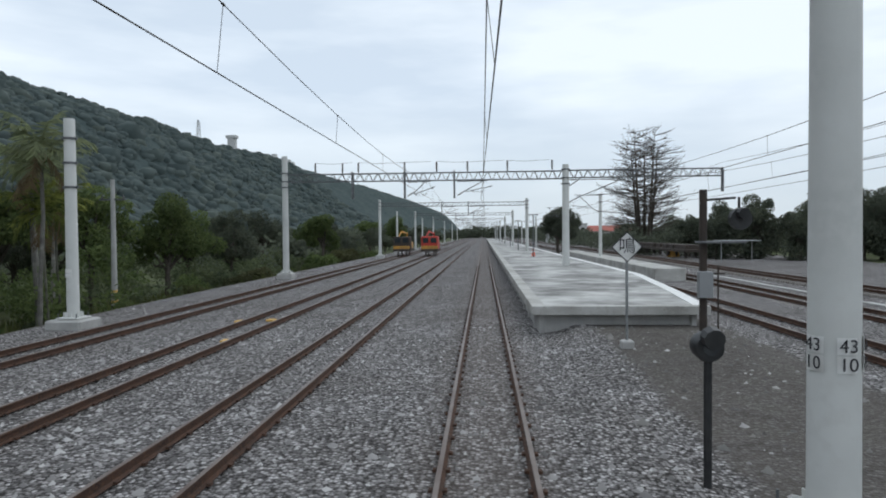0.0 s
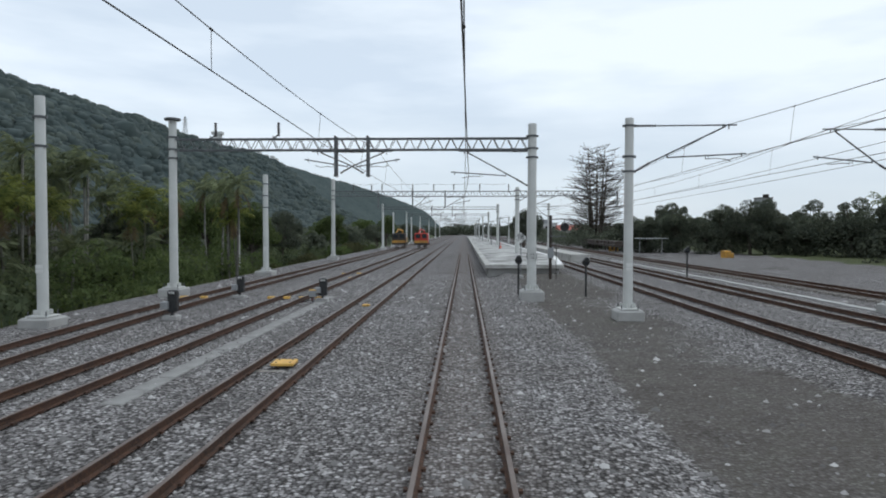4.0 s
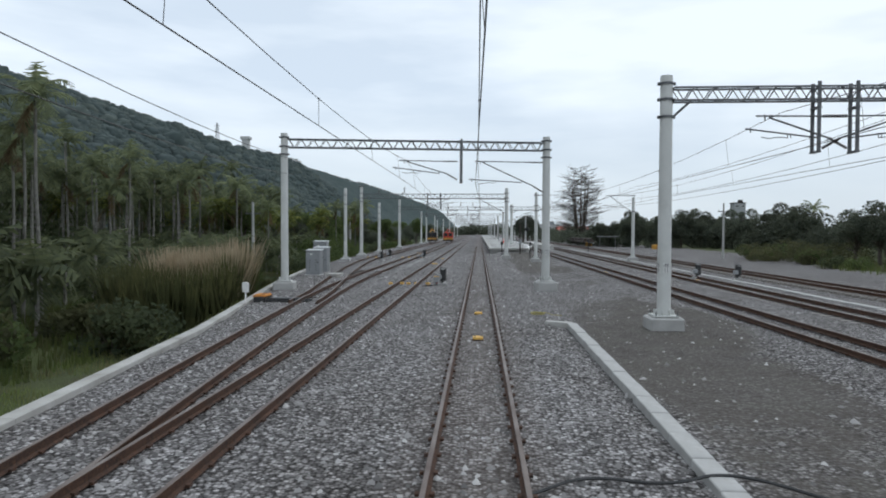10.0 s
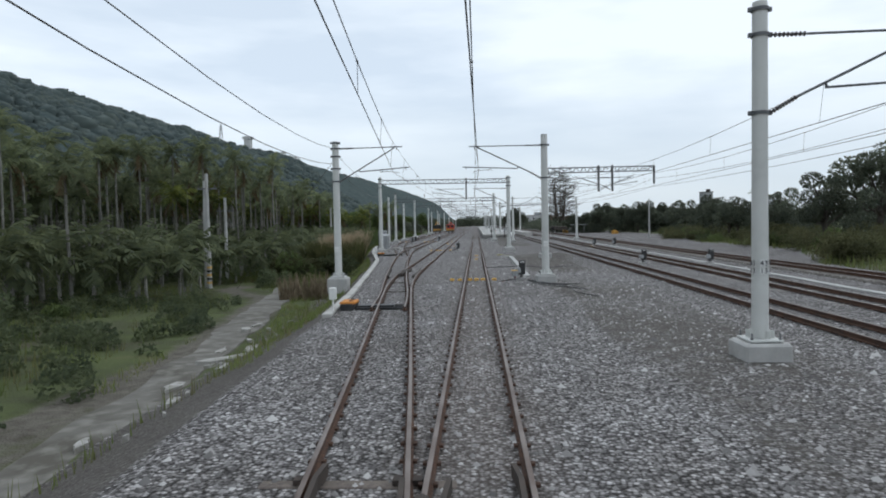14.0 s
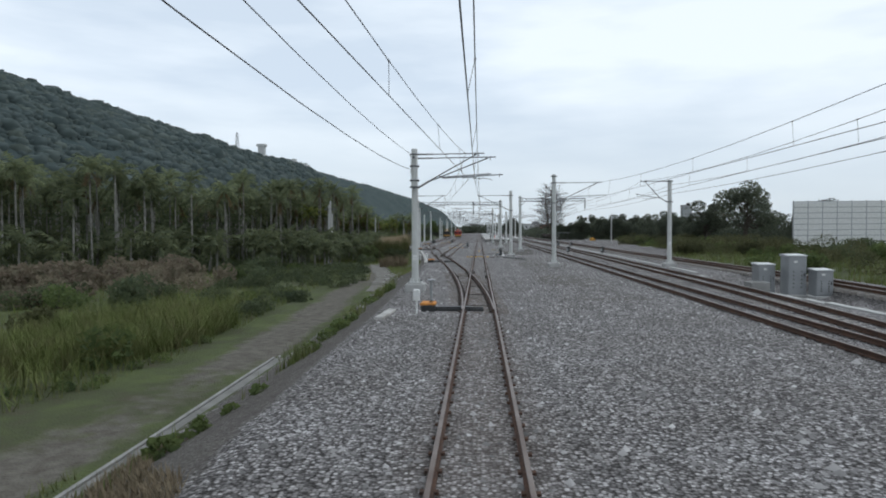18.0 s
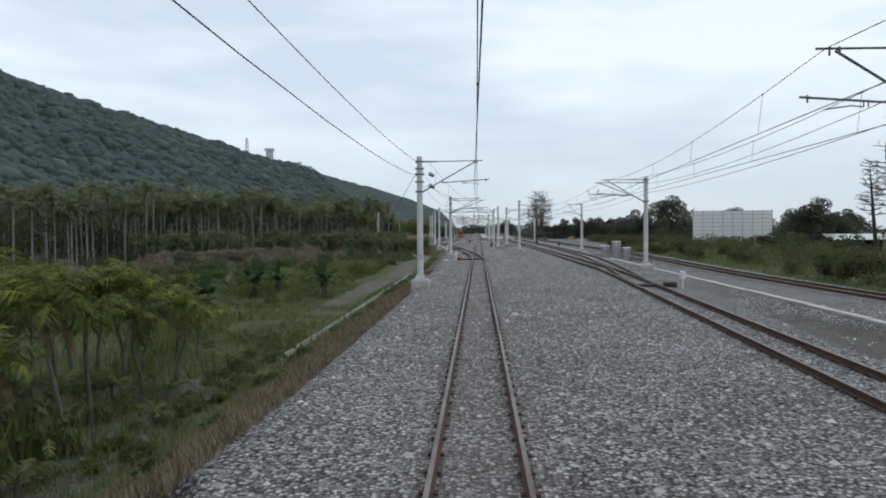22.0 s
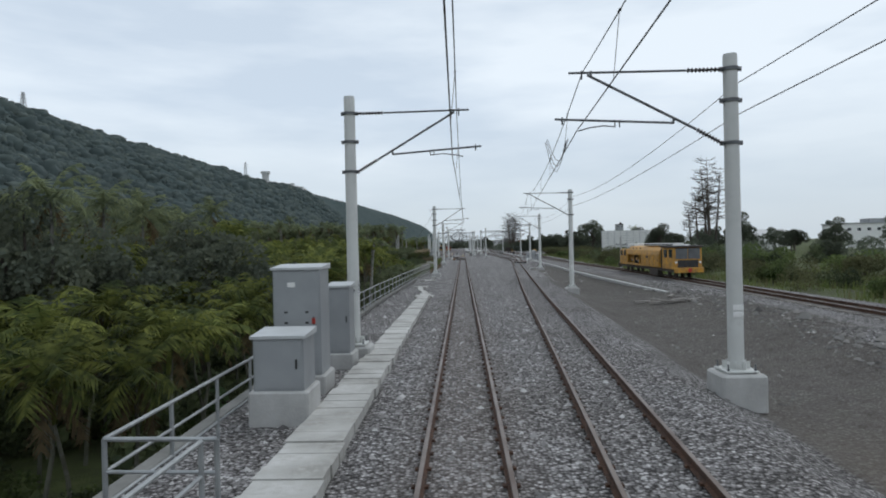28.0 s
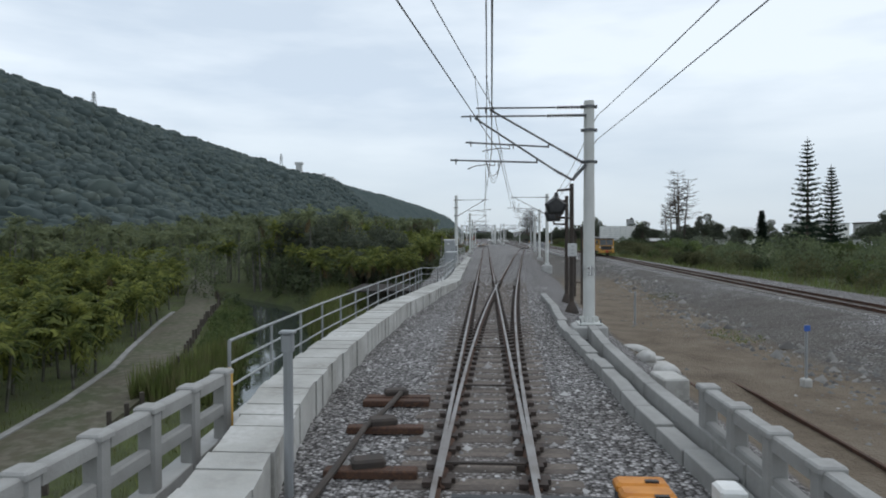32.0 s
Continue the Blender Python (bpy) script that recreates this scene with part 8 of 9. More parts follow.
blades("grass", 26000, (-24, -13, -50, 60), 0.2, 0.8, M_grass, "rough grass below the yard kerb", lambda x, y: x < edge(y) - 0.8, wide=0.03, seed=7)
blades("grass", 30000, (22.5, 42, -280, 40), 0.2, 0.9, M_grass, "rough grass on the bank beyond the far track", lambda x, y: rough(x, y, 0.12, 6) > -0.2 and x > 22.5 + 9.5 * ramp(y, -62, -30) + 10 * ramp(y, -8, 30), wide=0.035, seed=8)
blades("pampas_grass", 22000, (-17.6, -11.0, -42, -28), 1.1, 3.2, M_reed, "clump of tall pampas grass below the kerb", lambda x, y: x < edge(y) - 1.2 and math.hypot((x + 14.2) / 0.8, y + 34.5) < 4.4, 0.5, seed=9)
blades("pampas_plumes", 5200, (-16.0, -11.6, -37.0, -31.8), 2.6, 3.9, M_plume, "pale brown plumes of pampas grass", lambda x, y: x < edge(y) - 1.3 and math.hypot(x + 13.6, y + 34.4) < 2.1, 0.5, 0.02, seed=10)
blades("grass", 48000, (-15.5, -5.6, -84, -16), 0.06, 0.3, M_grass, "short green grass below the yard kerb", lambda x, y: edge(y) - 5.5 < x < edge(y) - 0.7 and rough(x, y, 0.3, 9) > -0.3 and (y > -50 or abs(x - smooth_list(LANE1, y, 3)) > 1.1), 0.8, 0.02, seed=41)
for x, y in ((10.3, -257.5), (9.05, -271.6)):
    blades("grass_tuft", 900, (x - 0.9, x + 0.9, y - 1.8, y + 1.8), 0.03, 0.13, M_grass, "thin green tuft of grass on bare earth", lambda a, b: math.hypot(a - x, (b - y) * 0.5) < 0.85 and rough(a, b, 1.1, 4) > -0.15, 0.8, 0.02, seed=int(40 - y))
blades("pampas_plumes", 700, (-12, -8.6, -66, -58), 0.8, 1.7, M_dry, "pale dry grass beside a footing", lambda x, y: math.hypot(x + 10, y + 62) < 1.8, 0.6, 0.04, seed=12)

blades("grass", 42000, (-24, -4.8, -292, -238), 0.1, 0.5, M_reedg, "fresh green grass on the lane side of the stream", lambda x, y: lane2_x(y) + 2.1 < x < lerp_list(STREAM, y) - 1.5, 0.6, 0.012, seed=16)
blades("maize", 2600, (-11.6, -8.2, -173, -165), 0.5, 1.3, M_reedg, "clumps of tall leafy stalks below the railing", lambda x, y: rough(x, y, 0.7, 1) > 0.05, 0.7, 0.028, seed=13)
blades("reeds", 26000, (-16, -4.8, -268, -228), 0.6, 2.2, M_reedg, "tall yellow-green reeds between hut and stream", lambda x, y: 1.9 < stream_dist(x, y) < 8 and x > -10.6 - 0.47 * (y + 262) and not (-11.2 < x < -4.6 and -250 < y < -238), 0.3, 0.022, seed=14)
# stream, lane beside it
g = Geo()
pts = []
for (y, x) in STREAM:
    pts.append((x, y))
g.sweep([(-2.4, 0), (2.4, 0)], [(x, y, lerp_list(LOW, y) - 0.95) for x, y in pts], closed=False)
solo("stream_water", g, M_water, "still dark water of a stream reflecting the sky", "water", kind="structure")
g = Geo()
g.sweep([(-1.45, -0.6), (1.45, -0.6), (1.45, 0.04), (0.5, 0.06), (-0.5, 0.06), (-1.45, 0.04)], [(x, y, lerp_list(LOW, y) + 0.12) for y, x in LANE2])
M_lane = mat("lane_dirt", (0.092, 0.080, 0.056), 0.95, 0, (0.056, 0.066, 0.030), 0.5, 0.3, 10, (0.135, 0.120, 0.092), 2.5)
solo("field_lane", g, M_lane, "sandy lane with a grassy middle beside the stream", "lane", kind="structure")
g = Geo()
g.sweep([(-1.82, -0.6), (-1.5, -0.6), (-1.5, 0.12), (-1.82, 0.12)], [(x, y, lerp_list(LOW, y) + 0.06) for y, x in LANE2 if y < -240])
solo("lane_kerb", g, M_conc_mid, "pale concrete kerb along the stream lane", "kerb", kind="structure")
blades("grass", 9000, (-48, -5, -300, -190), 0.04, 0.14, M_grass, "short grass along the middle of the lane", lambda x, y: abs(x - lane2_x(y)) < 0.55 + 0.3 * rough(x, y, 0.6), seed=15)
fence = thing("bank_fence", "row of dark timber stakes along the stream lane", "fence")
for k in range(34):
    y = -284 + k * 1.65
    x = lane2_x(y) + 1.85
    g = Geo()
    g.box((x, y, lerp_list(LOW, y) + 0.35), (0.16, 0.16, 0.8 + 0.25 * math.sin(k * 2.3)), 0, 0.1 * k, 0.02)
    part("stake", g, M_bark, fence)
random.seed(5)


M_brokenc = mat("broken_concrete", (0.42, 0.41, 0.385), 0.9, 0, (0.24, 0.23, 0.205), 2.2, 0.4, 20, (0.26, 0.25, 0.225), 8, detail=10)


def flat_slab(x, y, r, h, n, label="flat broken piece of pale concrete beside the lane"):
    """Irregular thin slab with a broken outline."""
    ring = []
    for k in range(n):
        a = 6.283 * k / n
        q = 0.6 * r * random.uniform(0.4, 1.25)
        ring.append((math.cos(a) * q * 0.62, math.sin(a) * q * 1.9))
    g = Geo()
    g.add([(a, b, -0.1) for a, b in ring] + [(a * 0.96, b * 0.96, h) for a, b in ring], [tuple(range(n, 2 * n))] + [(k, (k + 1) % n, n + (k + 1) % n, n + k) for k in range(n)])
    solo("broken_concrete", g, M_brokenc, label, "rubble", "broken concrete", at=(x, y, land(x, y) + 0.02), rz=random.uniform(-50, 35))


for x, y, r in ((-7.6, -80.7, 0.75), (-7.1, -80.0, 0.5), (-8.6, -78.5, 0.45), (-7.7, -78.4, 0.6), (-8.2, -77.0, 0.35), (-7.3, -76.8, 0.25), (-8.9, -75.4, 0.5), (-8.3, -74.6, 0.22), (-7.0, -82.4, 0.4), (-7.8, -83.5, 0.55), (-6.8, -85.6, 0.35), (-9.2, -73.2, 0.4), (-7.4, -88.0, 0.3), (-6.5, -96.5, 0.4), (-6.2, -98.0, 0.3), (-6.0, -104.5, 0.35), (-6.3, -107.0, 0.3), (-7.0, -91.5, 0.3), (-6.2, -112.0, 0.22)):
    flat_slab(x, y, r, random.uniform(0.06, 0.16), random.randint(7, 11))
for k in range(14):
    y = random.uniform(-118, -66)
    flat_slab(-6.4 - 1.4 * ramp(y, -90, -76) + random.uniform(-0.5, 0.7), y, random.uniform(0.08, 0.2), random.uniform(0.05, 0.15), 6, "small lump of pale broken concrete")
M_laneslab = mat("lane_concrete", (0.165, 0.156, 0.14), 0.9, 0, (0.085, 0.077, 0.062), 0.6, 0.3, 12, (0.21, 0.20, 0.175), 2.0, detail=10, spread=(0.3, 0.62))
vs, fs = [], []
for k in range(86):
    y = -52 - 0.49 * k
    x = smooth_list(LANE1, y, 3)
    for q in (-1, 1):
        w = (0.85 if y > -76 else 0.66) * (1 + 0.35 * noise.noise(Vector((q * 7, y * 0.45, 2)))) * (1 - 0.6 * ramp(-y, 86, 94))
        px = x + q * w
        vs += [(px, y, land(px, y) + 0.035), (px + q * 0.1, y, land(px, y) - 0.2)]
for k in range(85):
    a, b = 4 * k, 4 * k + 4
    fs += [(a, a + 2, b + 2, b), (a + 1, a, b, b + 1), (a + 2, a + 3, b + 3, b + 2)]
g = Geo()
g.add(vs, fs)
solo("concrete_lane", g, M_laneslab, "worn grey concrete field lane with broken edges", "lane", kind="structure")


# ---------------- utility poles ----------------
def utility_pole(x, y, h, stripes):
    t = thing("utility_pole", "weathered grey utility pole with crossarms", "utility pole", (x, y, land(x, y)), "utility poles")
    g = Geo()
    g.tube([(0, 0, -0.3), (0, 0, h)], [0.17, 0.11], 10)
    part("pole", g, M_conc, t, "", True)
    g = Geo()
    g.box((0, 0, h - 1.1), (1.5, 0.1, 0.1))
    part("crossarm", g, M_steel, t)
    for k in (-0.6, 0.6):
        g = Geo()
        g.tube([(k, 0, h - 1.05), (k, 0, h - 0.85)], [0.05, 0.03], 7)
        part("insulator", g, M_insul, t)
    if stripes and y < 0:
        g = Geo()
        g.tube([(-0.36, 0.3, -0.3), (-0.3, 0.3, h - 0.5)], [0.16, 0.11], 10)
        part("second_pole", g, M_conc, t, "", True)
    if stripes:
        for k in range(5):
            g = Geo()
            g.tube([(0, 0, 0.35 + 0.28 * k), (0, 0, 0.49 + 0.28 * k)], 0.178, 10)
            part("stripe", g, M_black if k % 2 else M_yellow, t)


for x, y, h, s in ((-19.6, -53.8, 8.4, True), (-20.4, 34, 7.7, True), (-21.5, -6, 7.5, False), (-21, -47, 7.0, False), (32.4, 21, 7.3, False), (20.9, -163.5, 4.2, False)):
    utility_pole(x, y, h, s)


# ---------------- vehicles ----------------
def wheelset(parent, y, z=0.62, r=0.4):
    for s in (-1, 1):
        g = Geo()
        g.tube([(s * 0.5, y, z - 0.2), (s * 0.62, y, z - 0.2)], r, 16)
        part("wheel", g, M_dirty, parent)


def panel(parent, name, at, size, material, label="", bevel=0.02):
    g = Geo()
    g.box(at, size, 0, 0, bevel)
    return part(name, g, material, parent, label)


# long machine: rear cab at the far end, engine housing with an open bay, driver's cab at the near end
tm = thing("track_machine", "long yellow track maintenance machine with a glazed cab", "rail vehicle", (19.15, -183.6, -0.33), rz=-0.6)
panel(tm, "frame", (0, 0, 0.8), (2.2, 20.6, 0.28), M_dirty, "", 0.04)
g = Geo()
prof = [(-1.22, 0.95), (1.22, 0.95), (1.22, 2.15), (1.12, 2.5), (0.85, 2.78), (0.35, 2.92), (-0.35, 2.92), (-0.85, 2.78), (-1.12, 2.5), (-1.22, 2.15)]
g.sweep(prof, [(0, -5.9, 0), (0, 0.2, 0)])
b = part("body", g, M_locoyel, tm, "yellow engine housing with a rounded roof")
g = Geo()
g.sweep([(-1.22, 2.0), (1.22, 2.0), (1.22, 2.15), (1.12, 2.5), (0.85, 2.78), (0.35, 2.92), (-0.35, 2.92), (-0.85, 2.78), (-1.12, 2.5), (-1.22, 2.15)], [(0, 0.2, 0), (0, 5.9, 0)])
r_ = part("roof_shell", g, M_locoyel, tm, "rounded yellow roof over the open bay")
for k in range(4):
    panel(r_, "hook", (-1.06, 0.9 + 1.4 * k, 2.66), (0.06, 0.14, 0.16), M_black, "", 0.01)
panel(tm, "bay_wall", (0.35, 3.0, 1.5), (1.6, 5.6, 1.1), M_dirty, "dark machinery seen in the open bay")
for y0 in (0.9, 3.2, 5.7):
    panel(tm, "bay_post", (-1.16, y0, 1.48), (0.1, 0.22, 1.08), M_locoyel)
panel(tm, "bay_sill", (-1.16, 3.0, 1.02), (0.12, 5.8, 0.16), M_locoyel)
for k, (y0, z0, w) in enumerate(((1.5, 1.35, 0.7), (2.4, 1.55, 0.5), (4.0, 1.4, 0.9), (4.9, 1.6, 0.4))):
    g = Geo()
    g.tube([(-0.95, y0 - w / 2, z0), (-0.95, y0 + w / 2, z0)], 0.2 - 0.03 * k, 10)
    part("cylinder", g, M_locoyel if k % 2 else M_steel, tm)
for k in range(4):
    dr = panel(b, "door", (-1.235, -5.1 + 1.45 * k, 1.55), (0.04, 1.36, 1.05), M_locoyel)
    panel(dr, "handle", (-1.262, -5.6 + 1.45 * k, 1.6), (0.02, 0.05, 0.2), M_black, "", 0.005)
panel(b, "plate", (-1.264, -2.2, 1.85), (0.012, 0.8, 0.2), M_blackprint, "small dark plate", 0.002)
c = panel(tm, "rear_cab", (0, 7.6, 1.75), (2.3, 3.3, 1.65), M_locoyel, "yellow cab at the far end", 0.1)
for y0 in (7.0, 8.4):
    panel(c, "window", (-1.16, y0, 2.15), (0.04, 0.85, 0.6), M_glass, "dark cab window")
panel(c, "step", (-1.1, 9.4, 0.75), (0.4, 0.3, 0.5), M_dirty)
panel(tm, "roof_box", (0, 6.3, 3.02), (1.3, 2.4, 0.26), M_white, "white roof box", 0.06)
# solid black block in place of the shade inside the doorway
panel(tm, "doorway", (0, -6.35, 1.75), (2.1, 0.9, 1.9), M_black, "black block standing for the shaded doorway behind the cab")
c = panel(tm, "cab", (0, -8.35, 1.85), (2.4, 3.2, 1.85), M_locoyel, "yellow driver's cab", 0.1)
panel(c, "roof", (0, -8.3, 2.84), (2.55, 3.6, 0.14), M_dirty, "dirty brown roof sheet", 0.05)
for x in (-0.52, 0.52):
    panel(c, "windscreen", (x, -9.97, 2.25), (0.98, 0.05, 0.9), M_screen, "dusty grey windscreen pane", 0.03)
panel(c, "radiator", (0, -9.98, 1.38), (1.7, 0.06, 0.62), M_black, "dark radiator opening")
for x in (-0.6, -0.2, 0.2, 0.6):
    panel(c, "radiator_bar", (x, -10.02, 1.38), (0.05, 0.03, 0.6), M_dirty, "", 0.008)
for y0 in (-9.2, -7.8):
    panel(c, "window", (-1.21, y0, 2.25), (0.04, 0.95, 0.7), M_glass, "dark cab window")
for x in (-1.0, 1.0):
    g = Geo()
    g.tube([(x, -9.95, 1.5), (x, -10.06, 1.5)], 0.1, 12)
    part("headlight", g, M_white, c)
panel(tm, "buffer_beam", (0, -10.15, 0.85), (2.4, 0.3, 0.42), M_locoyel, "", 0.04)
g = Geo()
g.tube([(0, -10.3, 0.85), (0, -10.5, 0.85)], [0.1, 0.17], 10)
part("coupling", g, M_red, tm, "red coupling head")
for k in range(8):          # white framed vents along the roof
    v_ = panel(tm, "roof_vent", (-0.35, -8.2 + k * 1.15, 3.04), (0.9, 1.05, 0.22), M_white, "white framed roof vent", 0.03)
    panel(v_, "mesh", (-0.81, -8.2 + k * 1.15, 3.04), (0.03, 0.8, 0.12), M_black, "", 0.005)
panel(tm, "tank", (-0.95, -4.0, 0.5), (0.5, 2.6, 0.6), M_dirty, "", 0.05)
for y0 in (-8.6, -6.9, 6.2, 7.9):
    wheelset(tm, y0)


def crane_car(x, y, red, label):
    t = thing("motor_trolley", label, "rail vehicle", (x, y, 0.0), "parked motor trolleys")
    g = Geo()
    g.box((0, 0, 0.85), (2.3, 6.5, 0.35), 0, 0, 0.04)
    part("frame", g, M_dirty, t)
    g = Geo()
    g.box((0, -1.6, 1.85), (2.3, 2.4, 1.8), 0, 0, 0.12)
    c = part("cab", g, M_red if red else M_dirty, t)
    for xx in (-0.55, 0.55):
        g = Geo()
        g.box((xx, -2.82, 2.2), (0.8, 0.05, 0.7), 0, 0, 0.02)
        part("windscreen", g, M_glass, c)
    g = Geo()
    g.box((0, -2.95, 1.15), (2.3, 0.12, 0.6), 0, 0, 0.02)
    part("buffer_beam", g, M_locoyel, t)
    g = Geo()
    g.box((0, 1.6, 1.5), (2.0, 2.8, 0.9), 0, 0, 0.08)
    part("engine_housing", g, M_red if red else M_locoyel, t)
    g = Geo()
    g.tube([(0.3, 1.0, 1.8), (0.3, 1.0, 3.2), (-0.2, -1.4, 3.4)], 0.14, 8)
    g.tube([(-0.2, -1.4, 3.4), (-0.5, -2.6, 2.6)], 0.1, 8)
    part("crane_arm", g, M_red if red else M_locoyel, t)
    for yy in (-2.0, 2.0):
        wheelset(t, yy)


crane_car(-7.5, 90, True, "red and yellow motor trolley with a folded crane arm")
crane_car(-11.5, 91, False, "brown and yellow motor trolley with a crane arm")

# ---------------- buildings and boards ----------------
bb = thing("panel_hoarding", "tall white panel hoarding in a grey steel frame", "hoarding", (44.5, -44.0, 0.0))
for i in range(8):
    for j in range(8):
        g = Geo()
        g.box((1.0 + 2.0 * i, 0, 0.75 + 0.8 * j), (1.9, 0.05, 0.72), 0, 0, 0.01)
        part("panel", g, M_white, bb)
for i in range(9):
    g = Geo()
    g.box((2.0 * i, 0.06, 3.4), (0.13, 0.14, 7.0))
    part("post", g, M_cab, bb)
for j in range(9):
    g = Geo()
    g.box((8.0, 0.05, 0.35 + 0.8 * j), (16.0, 0.08, 0.1))
    part("rail", g, M_cab, bb)


def house(x, y, w, d, h, floors, label, roof_mat=M_cab, wall=M_wallgrey, rz=0.0, pitched=False):
    t = thing("house", label, "house", (x, y, land(x, y) - 0.2), "houses beyond the far track", rz)
    g = Geo()
    g.box((0, 0, h / 2), (w, d, h))
    part("wall", g, wall, t)
    g = Geo()
    if pitched:
        g.add([(-w / 2 - 0.4, -d / 2 - 0.4, h), (w / 2 + 0.4, -d / 2 - 0.4, h), (w / 2 + 0.4, d / 2 + 0.4, h), (-w / 2 - 0.4, d / 2 + 0.4, h), (-w / 2 - 0.4, 0, h + d * 0.22), (w / 2 + 0.4, 0, h + d * 0.22)],
              [(0, 3, 2, 1), (0, 1, 5, 4), (2, 3, 4, 5), (0, 4, 3), (1, 2, 5)])
    else:
        g.box((0, 0, h + 0.15), (w + 0.5, d + 0.5, 0.3), 0, 0, 0.04)
        g.box((w * 0.2, 0, h + 0.9), (w * 0.3, d * 0.4, 1.4), 0, 0, 0.03)
    part("roof", g, roof_mat, t)
    for f in range(floors):
        n = max(2, int(w / 2.6))
        for k in range(n):
            g = Geo()
            cx, cz = -w / 2 + (k + 0.5) * w / n, h / floors * (f + 0.55)
            g.box((cx, -d / 2 - 0.03, cz), (1.3, 0.1, 1.1), 0, 0, 0.01)
            wn_ = part("window", g, M_white, t)
            g = Geo()
            g.box((cx, -d / 2 - 0.09, cz), (1.1, 0.03, 0.9))
            part("pane", g, M_glass, wn_)
        m = max(1, int(d / 3))
        for k in range(m):
            g = Geo()
            cy, cz = -d / 2 + (k + 0.5) * d / m, h / floors * (f + 0.55)
            g.box((-w / 2 - 0.03, cy, cz), (0.1, 1.2, 1.1), 0, 0, 0.01)
            wn_ = part("window", g, M_white, t)
            g = Geo()
            g.box((-w / 2 - 0.09, cy, cz), (0.03, 1.0, 0.9))
            part("pane", g, M_glass, wn_)


house(98, -38, 13, 10, 4.6, 1, "white house with a grey pitched roof behind shrubs", M_cab, M_white, 0, True)
house(126, -44, 18, 12, 7.8, 2, "large white two-storey building with a roof tank", M_cab, M_white)
house(98, -132, 10, 8, 6.8, 2, "pale two-storey house with a dark roof behind trees", M_roofdark)
house(112, -150, 10, 9, 7.0, 2, "pale two-storey house behind shrubs")
house(38, 196, 12, 8, 4.2, 1, "low house with a red roof beyond the yard", M_redroof, M_wallgrey, 0, True)
house(30, 235, 14, 8, 7.0, 2, "grey two-storey station building", M_cab)
house(118, 232, 5, 5, 17.0, 5, "slim dark grey apartment tower above the trees", M_roofdark, M_cab)
house(232, 560, 30, 16, 11, 3, "long pale building far off", M_cab, M_white)
sh = thing("open_shed", "low open shed with a pale sheet roof beyond the far track", "shed", (61, -73, -0.9))
for x in (-5, 5):
    for y in (-2.5, 2.5):
        g = Geo()
        g.tube([(x, y, 0), (x, y, 2.2)], 0.06, 8)
        part("post", g, M_steel, sh)
g = Geo()
g.add([(-6, -3.2, 2.1), (6, -3.2, 2.1), (6, 0, 3.0), (-6, 0, 3.0), (6, 3.2, 2.1), (-6, 3.2, 2.1), (-6, -3.2, 2.04), (6, -3.2, 2.04)], [(0, 1, 2, 3), (3, 2, 4, 5), (0, 6, 7, 1)])
part("roof", g, M_cabtop, sh)
g = Geo()
g.box((0, 1.5, 1.0), (9, 0.2, 2.0))
part("wall", g, M_dirty, sh)

# flat wagons with timber beyond the yard
for k in range(3):
    t = thing("flat_wagon", "dark flat wagon loaded with old sleepers", "wagon", (23.6 + k * 0.4, 78 + k * 12, 0), "flat wagons")
    g = Geo()
    g.box((0, 0, 0.9), (2.4, 10.5, 0.3), 0, 0, 0.03)
    part("deck", g, M_dirty, t)
    g = Geo()
    for i in range(4):
        g.box((random.uniform(-0.2, 0.2), -3.6 + 2.4 * i, 1.3), (1.9, 2.2, 0.5), 0, random.uniform(-0.1, 0.1), 0.03)
    part("load", g, M_dirty, t)
    for y in (-3.6, 3.6):
        wheelset(t, y)
for x, y in ((35.2, 63.8), (26.6, 92.0)):
    g = Geo()
    g.box((0, 0, 0.5), (1.1, 0.9, 1.0), 0, 0.3, 0.1)
    g.box((0.7, 0, 0.35), (0.5, 0.7, 0.7), 0, 0.3, 0.1)
    solo("yellow_machine", g, M_locoyel, "small yellow construction machine parked on gravel", "machine", "parked machines", at=(x, y, land(x, y)))
g = Geo()
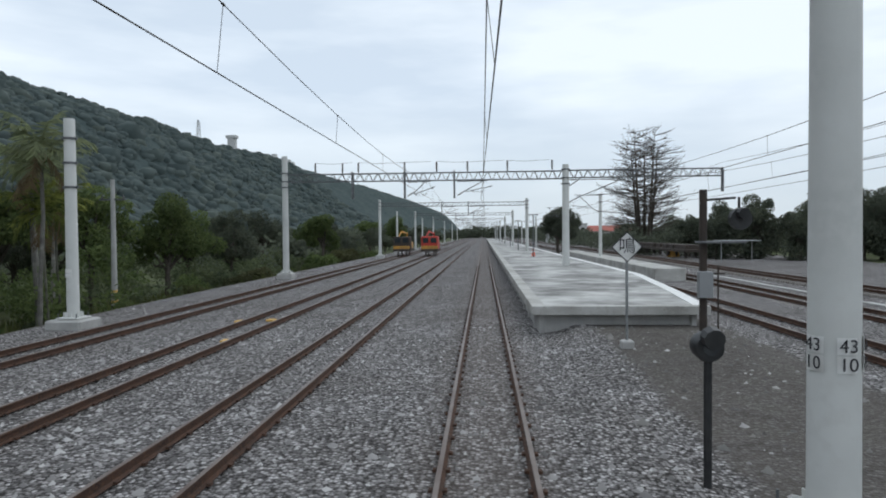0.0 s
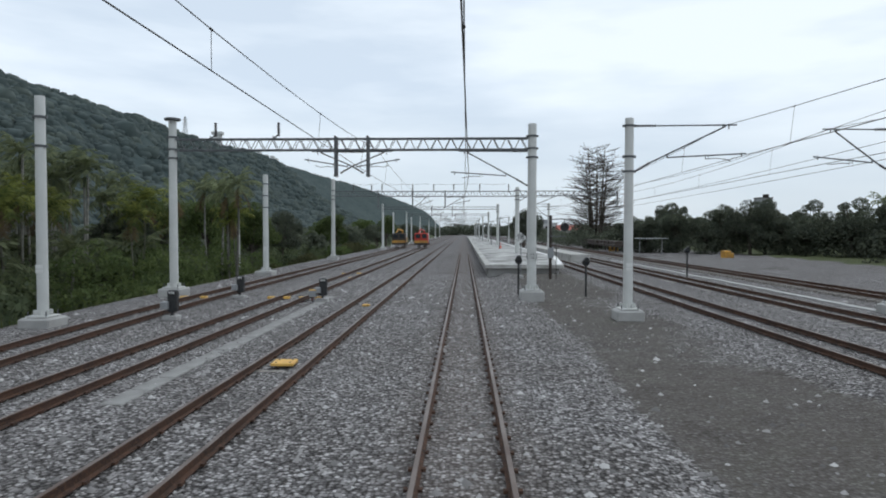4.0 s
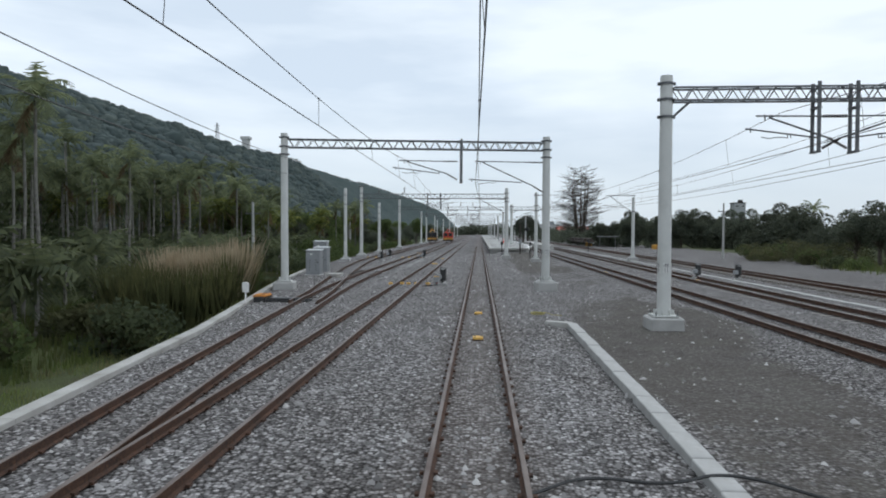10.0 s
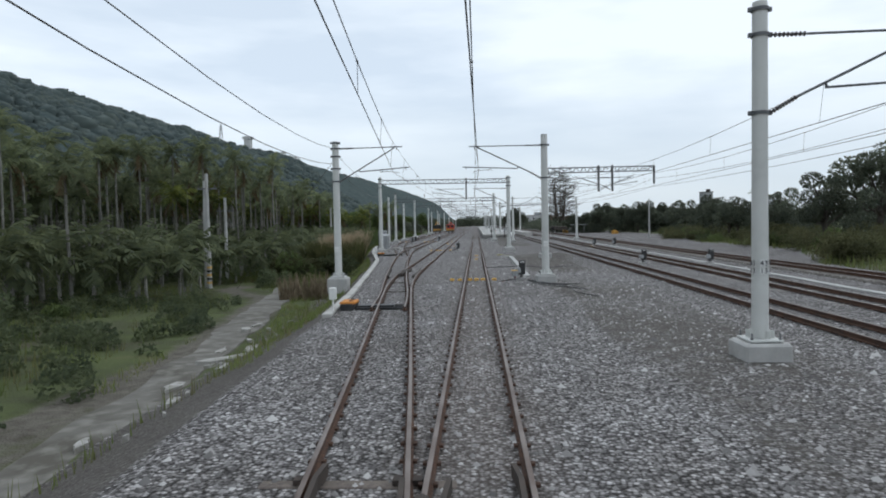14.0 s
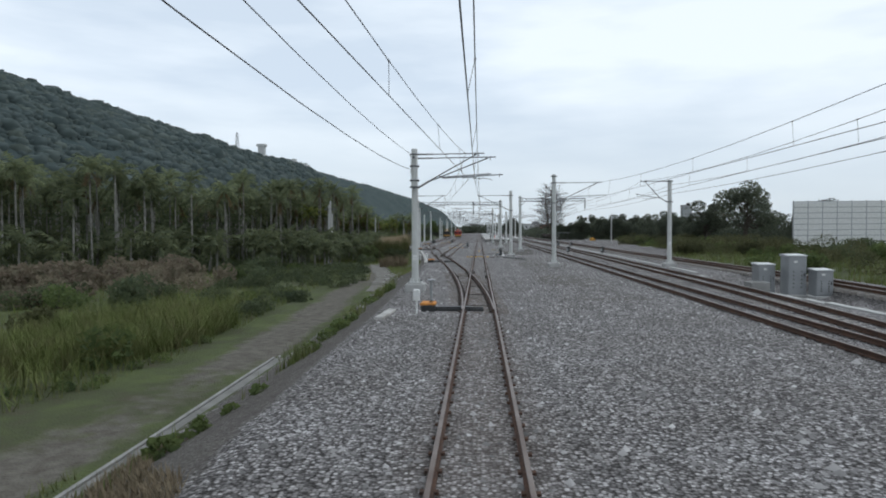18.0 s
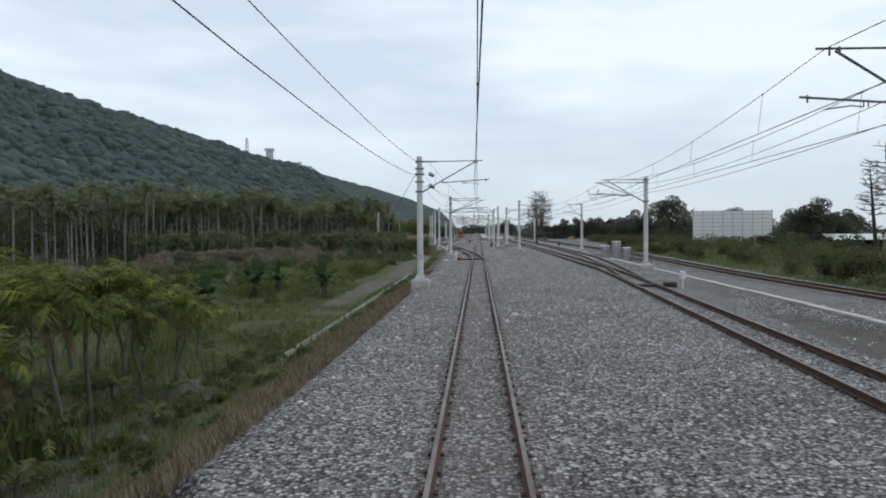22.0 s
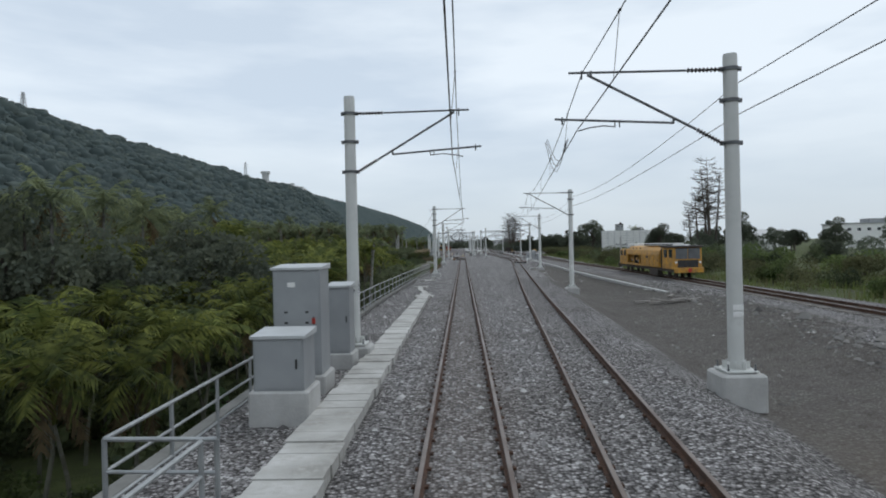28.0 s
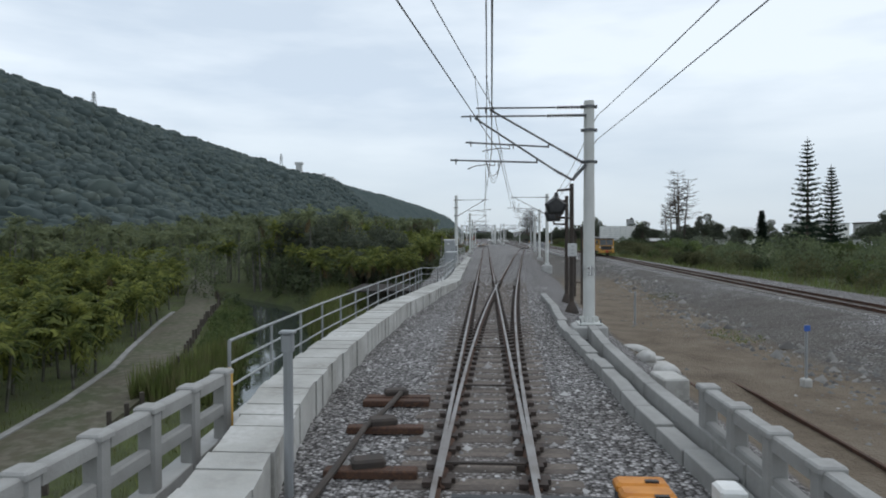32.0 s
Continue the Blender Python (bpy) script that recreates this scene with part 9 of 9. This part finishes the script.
for x in (-1.6, 1.6):
    g.tube([(x, 0, 0), (x, 0, 2.3)], 0.05, 7)
g.box((0, 0, 2.35), (4.2, 2.2, 0.1), 0, 0, 0.02)
solo("shelter", g, M_cab, "small open shelter with a pale flat roof beyond the yard", "shelter", at=(27, 70, -0.3))
# second platform beyond the side tracks
g = Geo()
g.box((11.4, 62, 0.35), (1.9, 44, 0.8), 0, 0, 0.04)
solo("side_platform", g, M_conc_light, "narrow pale concrete platform between side tracks", "platform", kind="structure")
# black cables snaking over the ballast
def slack(pts, rounds=3):
    """Corner-cut line through the points."""
    pts = [Vector(p) for p in pts]
    for _ in range(rounds):
        pts = [pts[0]] + [q for a, b in zip(pts, pts[1:]) for q in (a.lerp(b, 0.25), a.lerp(b, 0.75))] + [pts[-1]]
    return pts


g = Geo()
g.tube(slack([(0.6, -58.2, 0.02), (1.3, -57.6, 0.03), (2.2, -57.9, 0.03), (3.0, -57.5, 0.1), (4.2, -58.4, -0.02), (5.4, -57.9, -0.02), (6.4, -57.2, 0.0)]), 0.02, 5)
solo("loose_cable", g, M_black, "loose black cable lying across the ballast", "cable")
g = Geo()
for k in range(4):
    o = 0.22 * k
    g.tube(slack([(2.5 + 0.1 * k, -67.2 - 0.1 * k, 0.03), (2.9 + o, -69.4, 0.0), (3.4 + 2.2 * o, -70.2 + o, 0.0), (4.3 + o, -71.4 - 1.5 * o, 0.0), (4.0 + 2 * o, -73.0 + o, 0.0), (4.7 + 1.5 * o, -74.6 - 2 * o, 0.01)][:6 - k]), 0.017, 5)
solo("loose_cable", g, M_black, "loose black cable lying beside a mast footing", "cable")

g = Geo()
g.tube([(0.24 * math.cos(a) * (1 + 0.05 * math.sin(3 * a)), 0.24 * math.sin(a), 0.03 + 0.004 * a) for a in np.linspace(0, 18.8, 60)] + [(0.5, -0.1, 0.03), (0.8, -0.2, 0.02)], 0.011, 5)
solo("coiled_hose", g, mat("faded_yellow", (0.38, 0.33, 0.12), 0.7), "coil of thin yellow hose on the ballast", "hose", at=(2.09, -42.83, 0.0))
